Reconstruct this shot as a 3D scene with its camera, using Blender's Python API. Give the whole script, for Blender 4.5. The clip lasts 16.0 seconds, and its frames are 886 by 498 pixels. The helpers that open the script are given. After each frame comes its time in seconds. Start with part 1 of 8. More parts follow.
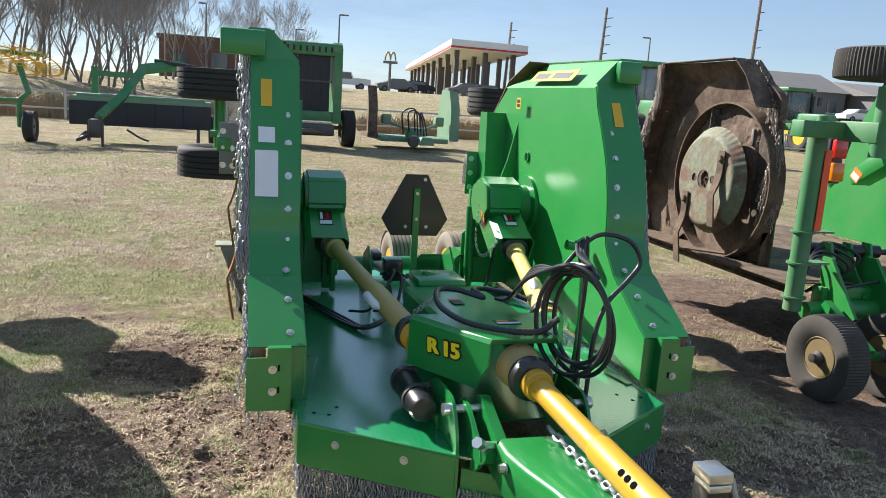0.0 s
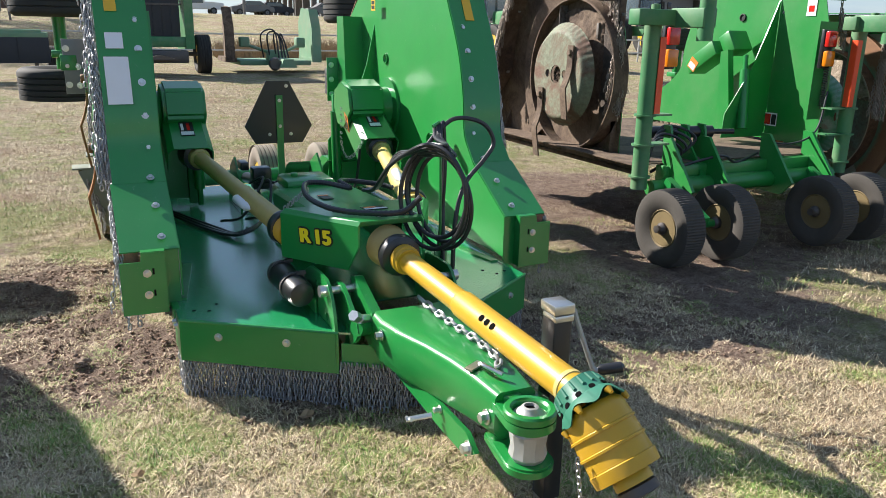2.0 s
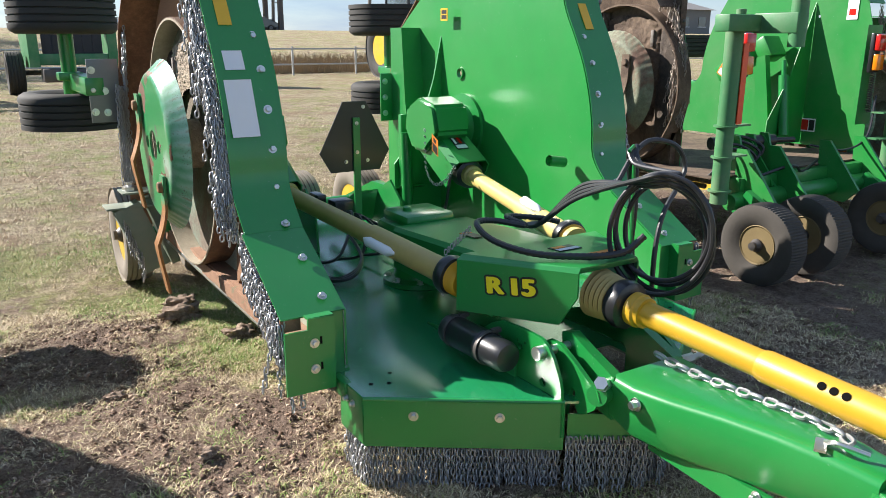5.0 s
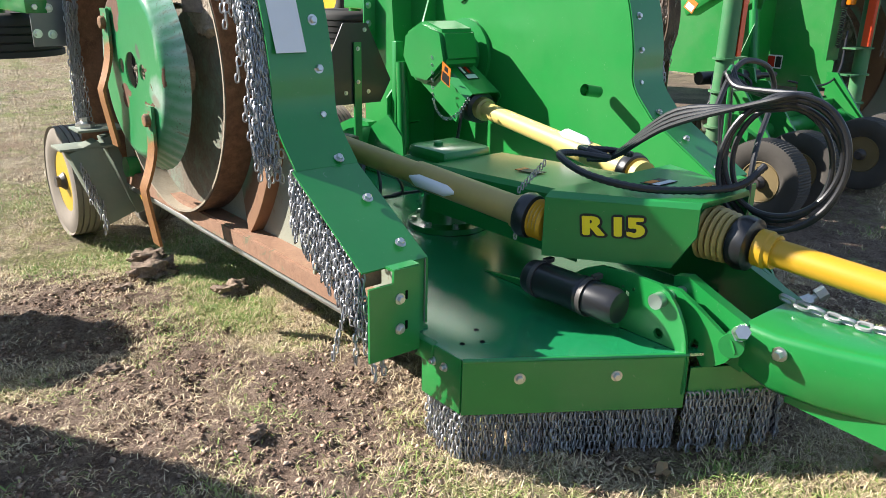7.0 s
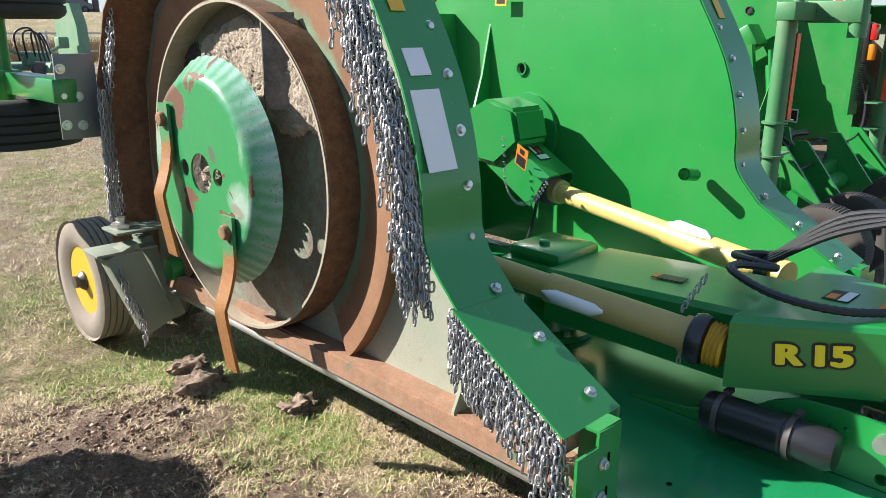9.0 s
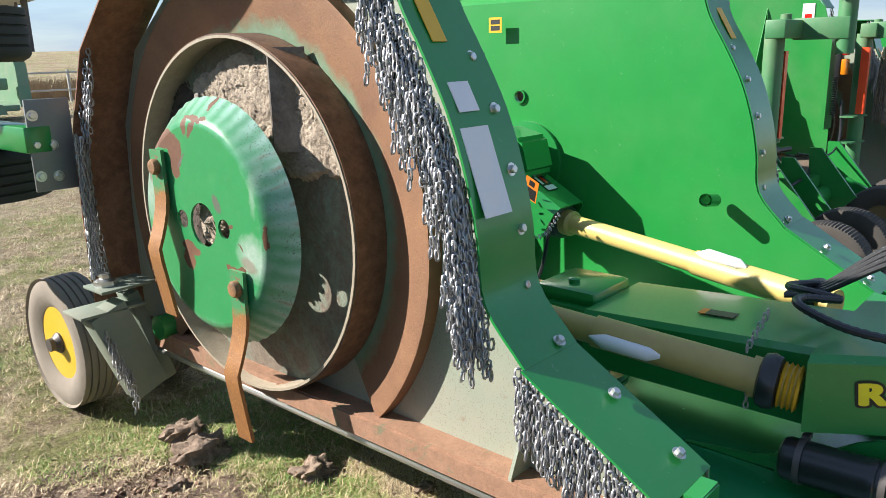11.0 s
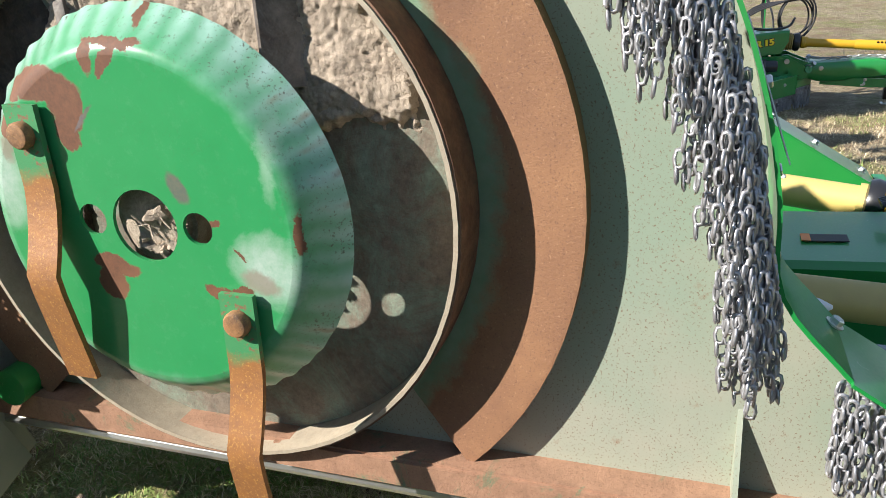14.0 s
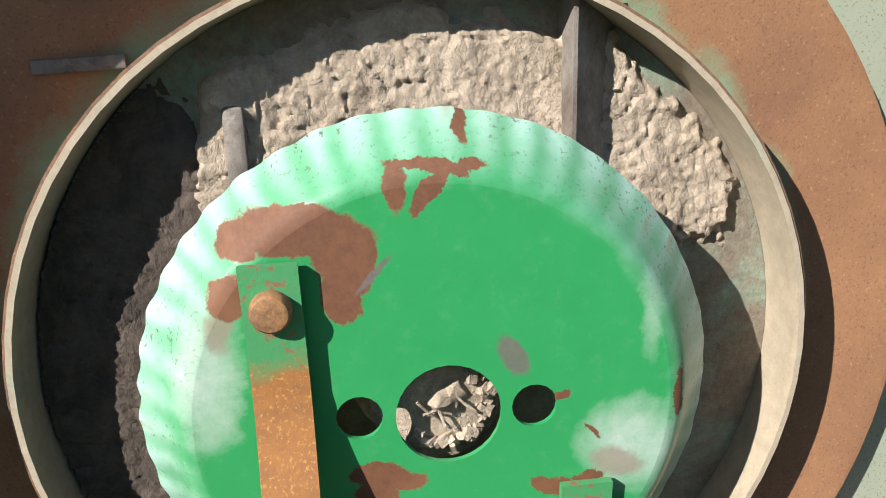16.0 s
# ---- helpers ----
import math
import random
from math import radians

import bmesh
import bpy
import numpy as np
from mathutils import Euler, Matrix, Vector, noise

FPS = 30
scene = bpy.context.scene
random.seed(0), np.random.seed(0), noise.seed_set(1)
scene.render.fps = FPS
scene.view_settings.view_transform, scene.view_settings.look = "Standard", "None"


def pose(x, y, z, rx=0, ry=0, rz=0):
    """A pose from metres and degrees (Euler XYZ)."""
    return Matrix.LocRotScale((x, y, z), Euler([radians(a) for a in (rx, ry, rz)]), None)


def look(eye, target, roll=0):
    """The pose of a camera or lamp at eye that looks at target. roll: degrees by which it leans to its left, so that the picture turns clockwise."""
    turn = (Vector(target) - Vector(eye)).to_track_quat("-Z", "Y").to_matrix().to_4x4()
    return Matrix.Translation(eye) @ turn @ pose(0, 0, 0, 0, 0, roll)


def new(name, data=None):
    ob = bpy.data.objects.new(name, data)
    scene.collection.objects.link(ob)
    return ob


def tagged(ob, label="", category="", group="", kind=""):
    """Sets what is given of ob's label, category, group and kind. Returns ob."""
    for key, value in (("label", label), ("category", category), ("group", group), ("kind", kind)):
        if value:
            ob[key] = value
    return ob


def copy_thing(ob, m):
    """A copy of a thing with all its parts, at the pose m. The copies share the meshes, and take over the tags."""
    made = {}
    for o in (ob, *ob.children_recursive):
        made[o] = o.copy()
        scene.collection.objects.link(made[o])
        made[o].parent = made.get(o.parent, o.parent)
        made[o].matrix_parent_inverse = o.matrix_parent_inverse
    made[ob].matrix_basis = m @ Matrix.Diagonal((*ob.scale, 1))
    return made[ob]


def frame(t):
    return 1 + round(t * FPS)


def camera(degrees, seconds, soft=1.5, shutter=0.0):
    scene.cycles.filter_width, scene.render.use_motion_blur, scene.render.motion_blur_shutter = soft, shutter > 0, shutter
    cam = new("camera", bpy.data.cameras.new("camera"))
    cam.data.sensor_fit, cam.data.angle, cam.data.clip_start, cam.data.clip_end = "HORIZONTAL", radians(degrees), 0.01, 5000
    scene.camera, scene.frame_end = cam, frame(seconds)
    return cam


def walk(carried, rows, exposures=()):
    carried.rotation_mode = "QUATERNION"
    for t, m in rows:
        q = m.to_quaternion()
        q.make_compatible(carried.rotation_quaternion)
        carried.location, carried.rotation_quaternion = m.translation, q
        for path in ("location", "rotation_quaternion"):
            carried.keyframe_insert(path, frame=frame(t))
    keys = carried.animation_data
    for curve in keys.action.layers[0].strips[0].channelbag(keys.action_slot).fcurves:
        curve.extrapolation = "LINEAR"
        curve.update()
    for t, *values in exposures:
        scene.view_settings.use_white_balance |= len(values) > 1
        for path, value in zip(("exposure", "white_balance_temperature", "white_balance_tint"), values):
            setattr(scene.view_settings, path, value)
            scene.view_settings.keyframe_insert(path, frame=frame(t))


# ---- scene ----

cam = camera(60.2, 16.0, 0.6)
PATH = [
    (0, (0.159, 0.13, 1.593), (0.698, 2.019, 1.218), 3.7),
    (0.5, (0.15, 0.117, 1.557), (0.741, 1.985, 1.156), 3.4),
    (1, (0.143, 0.067, 1.541), (0.802, 1.902, 1.099), 2.7),
    (1.5, (0.191, -0.025, 1.488), (0.935, 1.763, 0.988), 2.0),
    (2, (0.145, -0.068, 1.483), (0.972, 1.666, 0.929), 1.2),
    (2.5, (-0.04, -0.044, 1.476), (0.855, 1.646, 0.889), 0.4),
    (3, (-0.202, 0.025, 1.517), (0.732, 1.693, 0.929), -0.3),
    (3.5, (-0.277, 0.239, 1.511), (0.674, 1.904, 0.942), -0.7),
    (4, (-0.371, 0.417, 1.531), (0.586, 2.086, 0.987), -0.8),
    (4.2, (-0.428, 0.502, 1.52), (0.537, 2.17, 0.985), -0.6),
    (6.3, (-0.714, 1.334, 1.395), (0.454, 2.848, 0.81), 0.8),
    (6.5, (-0.77, 1.382, 1.372), (0.416, 2.873, 0.767), 1.0),
    (7, (-0.838, 1.498, 1.338), (0.389, 2.936, 0.685), 1.3),
    (7.5, (-0.847, 1.743, 1.34), (0.416, 3.139, 0.666), 1.2),
    (8, (-0.88, 1.944, 1.38), (0.411, 3.317, 0.71), 0.7),
    (8.5, (-0.982, 2.104, 1.432), (0.344, 3.465, 0.806), 0.5),
    (9, (-1.031, 2.199, 1.494), (0.32, 3.563, 0.931), 0.4),
    (9.2, (-1.045, 2.211, 1.517), (0.314, 3.579, 0.984), 0.4),
    (11.3, (-1.053, 2.593, 1.498), (0.429, 3.835, 0.989), -2.4),
    (11.5, (-1.05, 2.644, 1.469), (0.461, 3.837, 0.926), -2.8),
    (12, (-1.096, 2.774, 1.438), (0.483, 3.814, 0.787), -3.5),
    (12.5, (-1.072, 2.88, 1.369), (0.576, 3.716, 0.604), -3.3),
    (13, (-0.963, 3.093, 1.31), (0.722, 3.792, 0.491), -2.8),
    (13.5, (-0.894, 3.398, 1.376), (0.821, 4.056, 0.585), -2.9),
    (14, (-0.879, 3.68, 1.449), (0.876, 4.298, 0.715), -3.0),
    (14.5, (-0.783, 3.91, 1.518), (1.005, 4.446, 0.8), -3.6),
    (15, (-0.725, 4.157, 1.544), (1.131, 4.512, 0.888), -3.2),
    (15.5, (-0.749, 4.48, 1.539), (1.155, 4.558, 0.933), -2.4),
    (16, (-0.692, 4.759, 1.49), (1.214, 4.532, 0.925), -1.8),
]

walk(cam, [(t, look(eye, target, roll)) for t, eye, target, roll in PATH], exposures=[(0.0, 1.03), (4.0, 1.07), (7.0, 1.2), (9.0, 1.16), (12.0, 1.06), (14.0, 1.0), (16.0, 0.98)])

# ---- light ----
SUN = Vector((-0.202, 0.267, 0.215)).normalized()
world = bpy.data.worlds.new("sky")
scene.world = world
world.use_nodes = True
wn = world.node_tree.nodes
sky = wn.new("ShaderNodeTexSky")
sky.sky_type, sky.sun_disc = "NISHITA", False
sky.sun_elevation = math.asin(SUN.z)
sky.sun_rotation = math.atan2(SUN.x, SUN.y)
sky.air_density, sky.dust_density, sky.ozone_density, sky.altitude = 1.0, 0.1, 2.5, 900.0
# thin haze and faint streaks of cloud over the clear sky
coord = wn.new("ShaderNodeTexCoord")
stretch = wn.new("ShaderNodeMapping")
stretch.inputs["Scale"].default_value = (1.2, 1.2, 7.0)
streaks = wn.new("ShaderNodeTexNoise")
streaks.inputs["Scale"].default_value, streaks.inputs["Detail"].default_value, streaks.inputs["Roughness"].default_value = 2.2, 7.0, 0.62
amount = wn.new("ShaderNodeMapRange")
amount.inputs["From Min"].default_value, amount.inputs["From Max"].default_value = 0.46, 0.72
amount.inputs["To Min"].default_value, amount.inputs["To Max"].default_value = 0.5, 0.85
veil = wn.new("ShaderNodeMix")
veil.data_type = "RGBA"
veil.inputs["B"].default_value = (2.4, 3.25, 4.8, 1)
for a, b in ((coord.outputs["Generated"], stretch.inputs["Vector"]), (stretch.outputs["Vector"], streaks.inputs["Vector"]), (streaks.outputs["Fac"], amount.inputs["Value"]),
             (amount.outputs["Result"], veil.inputs["Factor"]), (sky.outputs[0], veil.inputs["A"]), (veil.outputs["Result"], wn["Background"].inputs[0])):
    world.node_tree.links.new(a, b)
wn["Background"].inputs[1].default_value = 0.074
sun = new("sun", bpy.data.lights.new("sun", "SUN"))
sun.data.energy, sun.data.angle, sun.data.color = 5.2, radians(0.53), (1.0, 0.945, 0.885)
sun.matrix_world = look(SUN * 50, (0, 0, 0))


# ---- materials ----
class Mat:
    """A small wrapper to write node materials in few lines."""

    def __init__(self, name, rough=0.5, metal=0.0, coat=0.0):
        self.m = bpy.data.materials.new(name)
        self.m.use_nodes = True
        self.t = self.m.node_tree
        self.b = self.t.nodes["Principled BSDF"]
        self.b.inputs["Roughness"].default_value = rough
        self.b.inputs["Metallic"].default_value = metal
        self.b.inputs["Coat Weight"].default_value = coat
        self.b.inputs["Coat Roughness"].default_value = 0.14
        self.co = self.t.nodes.new("ShaderNodeTexCoord").outputs["Object"]

    def n(self, kind, **kw):
        node = self.t.nodes.new(kind)
        for k, v in kw.items():
            node.inputs[k.replace("_", " ")].default_value = v
        return node

    def link(self, a, b):
        self.t.links.new(a, b)

    def noise(self, scale, detail=4.0, rough=0.6, vec=None, dist=0.0):
        node = self.n("ShaderNodeTexNoise", Scale=scale, Detail=detail, Roughness=rough, Distortion=dist)
        self.link(vec or self.co, node.inputs["Vector"])
        return node.outputs["Fac"]

    def ramp(self, fac, *stops):
        node = self.t.nodes.new("ShaderNodeValToRGB")
        el = node.color_ramp.elements
        while len(el) < len(stops):
            el.new(0.5)
        for e, (p, c) in zip(el, stops):
            e.position, e.color = p, (*c, 1) if len(c) == 3 else c
        self.link(fac, node.inputs["Fac"])
        return node.outputs["Color"]

    def step(self, fac, a, b):
        node = self.n("ShaderNodeMapRange", From_Min=a, From_Max=b)
        self.link(fac, node.inputs["Value"])
        return node.outputs["Result"]

    def mix(self, fac, a, b):
        node = self.t.nodes.new("ShaderNodeMix")
        node.data_type = "RGBA"
        for sock, v in ((node.inputs["Factor"], fac), (node.inputs["A"], a), (node.inputs["B"], b)):
            if isinstance(v, (int, float)):
                sock.default_value = v
            elif isinstance(v, tuple):
                sock.default_value = (*v, 1)
            else:
                self.link(v, sock)
        return node.outputs["Result"]

    def math(self, op, a, b):
        node = self.t.nodes.new("ShaderNodeMath")
        node.operation = op
        for sock, v in ((node.inputs[0], a), (node.inputs[1], b)):
            if isinstance(v, (int, float)):
                sock.default_value = v
            else:
                self.link(v, sock)
        return node.outputs[0]

    def color(self, c):
        if isinstance(c, tuple):
            self.b.inputs["Base Color"].default_value = (*c, 1)
        else:
            self.link(c, self.b.inputs["Base Color"])
        return self

    def roughness(self, r):
        self.link(r, self.b.inputs["Roughness"])
        return self

    def bump(self, h, strength=0.3, dist=0.01):
        node = self.n("ShaderNodeBump", Strength=strength, Distance=dist)
        self.link(h, node.inputs["Height"])
        self.link(node.outputs["Normal"], self.b.inputs["Normal"])
        return self


def simple(name, c, rough=0.5, metal=0.0, coat=0.0, vary=0.25, scale=30, bump=0.1):
    m = Mat(name, rough, metal, coat)
    f = m.noise(scale)
    g = m.noise(scale / 9)
    lo = tuple(x * (1 - vary) for x in c)
    hi = tuple(min(1, x * (1 + vary)) for x in c)
    m.color(m.mix(m.math("MULTIPLY", m.math("ADD", f, g), 0.5), lo, hi))
    if bump:
        m.bump(m.noise(scale * 6), bump, 0.002)
    return m.m


def paint(name, c, dust=0.3, rough=0.34, coat=0.35, ior=1.5, orange_peel=0.05):
    """Sprayed machine paint with a thin film of dust and small scuffs."""
    m = Mat(name, rough, 0, coat)
    m.b.inputs["IOR"].default_value = ior
    d = m.math("MULTIPLY", m.step(m.noise(2.2, 6, 0.65), 0.42, 0.75), dust)
    fine = m.noise(160, 3)
    col = m.mix(m.noise(6, 3), tuple(x * 0.9 for x in c), tuple(x * 1.12 for x in c))
    col = m.mix(d, col, (0.33, 0.30, 0.22))
    scr = m.step(m.noise(45, 5, 0.7, None, 1.5), 0.66, 0.71)
    col = m.mix(m.math("MULTIPLY", scr, 0.35), col, (0.35, 0.42, 0.33))
    m.color(col)
    m.roughness(m.math("ADD", m.math("MULTIPLY", fine, 0.16), m.math("ADD", m.math("MULTIPLY", d, 0.5), rough - 0.08)))
    m.bump(m.noise(90, 3), orange_peel, 0.002)
    return m.m


def worn(name, base, under, amount, spots=(0.16, 0.06, 0.03), scale=6.0, rough=0.7, relief=0.3, speckle=0.35, contrast=0.62):
    """Paint that has worn through to what lies under it, with rust spots and dirt."""
    m = Mat(name, rough)
    a = m.step(m.noise(scale, 9, 0.75, None, 0.6), 0.60 - amount * 0.3, 0.68 - amount * 0.2)
    col = m.mix(m.step(m.noise(24, 8, 0.8), 0.36, 0.62), tuple(min(1, x * 1.12) for x in base), tuple(x * contrast for x in base))
    col = m.mix(a, col, m.mix(m.step(m.noise(60, 7, 0.75), 0.35, 0.65), under, tuple(x * contrast * 0.85 for x in under)))
    streak = m.n("ShaderNodeMapping", Scale=(1.0, 1.0, 0.16))
    m.link(m.co, streak.inputs["Vector"])
    col = m.mix(m.math("MULTIPLY", m.step(m.noise(38, 6, 0.7, streak.outputs["Vector"]), 0.52, 0.72), 0.35), col, tuple(x * 0.55 for x in base))
    sp = m.step(m.noise(190, 4, 0.65), 0.56, 0.70)
    col = m.mix(m.math("MULTIPLY", sp, speckle), col, spots)
    m.color(col)
    m.bump(m.math("ADD", m.noise(110, 6, 0.7), m.math("MULTIPLY", m.noise(22, 6, 0.7), 1.2)), relief, 0.006)
    return m.m


GREEN = paint("green_paint", (0.010, 0.215, 0.042), 0.05, 0.34, 0.5)
GREEN_WING = paint("green_paint_wing", (0.009, 0.235, 0.038), 0.06, 0.42, 0.15)
GREEN_DECK = paint("green_paint_deck", (0.013, 0.265, 0.090), 0.03, 0.20, 0.0, 3.3, 0.008)
GREEN_DUSTY = paint("green_paint_dusty", (0.012, 0.215, 0.036), 0.12, 0.38, 0.25)
GREEN_DULL = paint("green_paint_faded", (0.05, 0.20, 0.075), 0.45, 0.5, 0.05)
GREY_GREEN = paint("grey_dust_over_green", (0.17, 0.21, 0.165), 0.7, 0.6, 0.0)
YELLOW = paint("yellow_paint", (0.62, 0.40, 0.02), 0.25, 0.4, 0.2)
SHIELD = simple("yellow_plastic", (0.54, 0.31, 0.018), 0.42, 0, 0.1, 0.12, 25, 0.08)
SHIELD_PALE = simple("pale_yellow_plastic", (0.62, 0.47, 0.15), 0.45, 0, 0.1, 0.12, 25, 0.08)
SHIELD_DULL = simple("yellow_plastic_dusty", (0.42, 0.32, 0.11), 0.5, 0, 0.05, 0.2, 25, 0.08)
TEAL = simple("green_plastic", (0.03, 0.16, 0.10), 0.45)
BLACK = simple("black_plastic", (0.018, 0.018, 0.02), 0.32, 0, 0.2, 0.3)
HOSE = simple("black_rubber_hose", (0.020, 0.020, 0.023), 0.42, 0, 0.12, 0.3, 60, 0.1)
TYRE = simple("tyre_rubber", (0.035, 0.033, 0.03), 0.8, 0, 0, 0.4, 20, 0.3)
TYRE_PALE = simple("pale_dusty_tyre", (0.24, 0.205, 0.165), 0.92, 0, 0, 0.4, 9, 0.4)
TYRE_DUSTY = simple("dusty_tyre_rubber", (0.062, 0.055, 0.047), 0.9, 0, 0, 0.45, 14, 0.4)
ZINC = simple("zinc_plate", (0.62, 0.62, 0.60), 0.3, 0.9, 0, 0.2, 40)
CHAIN = simple("galvanised_chain", (0.40, 0.40, 0.41), 0.40, 0.6, 0, 0.35, 40)
CHAIN_RUST = simple("rusty_chain", (0.30, 0.25, 0.21), 0.55, 0.5, 0, 0.5, 40)
STEEL = simple("dark_steel", (0.10, 0.09, 0.085), 0.5, 0.5, 0, 0.3)
PAPER = simple("white_paper", (0.74, 0.74, 0.76), 0.6, 0, 0, 0.05, 20, 0.02)
DECAL_Y = simple("yellow_decal", (0.72, 0.42, 0.02), 0.4, 0, 0.2, 0.06)
LETTER_Y = simple("yellow_lettering", (0.93, 0.74, 0.02), 0.35, 0, 0.2, 0.03)
VOID = Mat("hollow_dark", 1.0).color((0.008, 0.008, 0.008))
VOID.b.inputs["Specular IOR Level"].default_value = 0.0
VOID = VOID.m
INK = simple("black_ink", (0.015, 0.015, 0.015), 0.5, 0, 0, 0.1)
ORANGE = simple("orange_decal", (0.75, 0.20, 0.02), 0.45, 0, 0.1, 0.05)
RED_TAPE = simple("red_orange_tape", (0.80, 0.08, 0.02), 0.4, 0, 0.2, 0.08)
RED_LENS = simple("red_lens", (0.55, 0.02, 0.015), 0.15, 0, 0.6, 0.1)
AMBER = simple("amber_lens", (0.75, 0.22, 0.01), 0.15, 0, 0.6, 0.1)
RUST = worn("rusty_plate", (0.28, 0.135, 0.075), (0.20, 0.088, 0.05), 0.4, (0.40, 0.25, 0.15))
RUST_BAND = worn("rusty_band", (0.22, 0.12, 0.07), (0.15, 0.085, 0.055), 0.3, (0.10, 0.045, 0.03), 2.6, 0.7, 0.4, 0.6, 0.5)
FLANGE = worn("rubbed_rusty_flange", (0.33, 0.185, 0.115), (0.11, 0.21, 0.12), 0.12, (0.15, 0.07, 0.04), 7.0, 0.7, 0.3, 0.6, 0.8)
TAN = worn("dirty_green_primer", (0.22, 0.285, 0.215), (0.22, 0.18, 0.135), 0.75, (0.14, 0.09, 0.06), 5.0, 0.9, 0.4, 0.5, 0.7)
RING = worn("dusty_bare_ring", (0.36, 0.305, 0.225), (0.30, 0.33, 0.25), 0.2, (0.25, 0.15, 0.09), 3.0, 0.65, 0.15, 0.4, 0.88)
BLADE = worn("blade_steel", (0.30, 0.15, 0.06), (0.16, 0.09, 0.05), 0.4, (0.45, 0.27, 0.08), 9)
BROWN = worn("caked_soil_on_steel", (0.18, 0.125, 0.085), (0.10, 0.065, 0.045), 0.5, (0.26, 0.19, 0.13), 3.0, 0.9)
MUD = worn("dried_mud", (0.47, 0.385, 0.295), (0.38, 0.305, 0.23), 0.4, (0.17, 0.125, 0.09), 14, 0.95, 1.0, 0.4, 0.72)
# mud colour made darker: the shade inside the ring is put into it
SHADE_SOIL = worn("soil_with_shade", (0.105, 0.082, 0.065), (0.07, 0.056, 0.046), 0.4, (0.16, 0.125, 0.10), 10, 0.95, 1.0, 0.25, 0.7)
IRON = worn("grey_scaled_iron", (0.22, 0.195, 0.17), (0.13, 0.10, 0.08), 0.4, (0.30, 0.24, 0.18), 7)
SKYGLASS = simple("dark_glass", (0.05, 0.07, 0.08), 0.08, 0, 0.8, 0.1, 5, 0)


def spots(m, sep, ells, ragged=0.03, scale=15):
    """Worn patches at given places: tilted ellipses (y, z, ry, rz, degrees, weight) with a ragged edge."""
    wy = m.math("ADD", sep.outputs[1], m.math("MULTIPLY", m.math("SUBTRACT", m.noise(scale, 8, 0.7), 0.5), ragged))
    wz = m.math("ADD", sep.outputs[2], m.math("MULTIPLY", m.math("SUBTRACT", m.noise(scale * 1.13, 8, 0.7, None, 0.4), 0.5), ragged))
    out = None
    for cy, cz, ry, rz, turn, k in ells:
        c, d = math.cos(radians(turn)), math.sin(radians(turn))
        dy, dz = m.math("SUBTRACT", wy, cy), m.math("SUBTRACT", wz, cz)
        a = m.math("ADD", m.math("MULTIPLY", dy, c / ry), m.math("MULTIPLY", dz, d / ry))
        b = m.math("SUBTRACT", m.math("MULTIPLY", dz, c / rz), m.math("MULTIPLY", dy, d / rz))
        f = m.math("MULTIPLY", m.math("MAXIMUM", m.math("SUBTRACT", 1.0, m.math("ADD", m.math("MULTIPLY", a, a), m.math("MULTIPLY", b, b))), 0.0), k)
        out = f if out is None else m.math("MAXIMUM", out, f)
    return out


RUST_SPOTS = ((0.165, 0.265, 0.095, 0.036, 4, 1), (0.112, 0.230, 0.040, 0.060, 0, 1), (0.118, 0.182, 0.030, 0.040, -20, 1), (0.235, 0.258, 0.036, 0.026, -25, 1), (0.258, 0.190, 0.028, 0.030, 0, 0.9),
              (-0.006, 0.339, 0.072, 0.010, 4, 1), (0.046, 0.312, 0.018, 0.034, 0, 0.8), (0.004, 0.308, 0.042, 0.011, -51, 1),
              (0.075, -0.080, 0.055, 0.022, 10, 1), (0.088, -0.118, 0.036, 0.036, 0, 1), (-0.155, -0.116, 0.038, 0.016, 20, 1), (-0.205, -0.108, 0.028, 0.009, 0, 0.8),
              (-0.212, -0.037, 0.020, 0.005, 50, 0.7), (-0.166, 0.020, 0.014, 0.009, 0, 0.7), (-0.041, 0.390, 0.010, 0.034, 0, 1), (-0.333, 0.010, 0.009, 0.040, 0, 0.8))


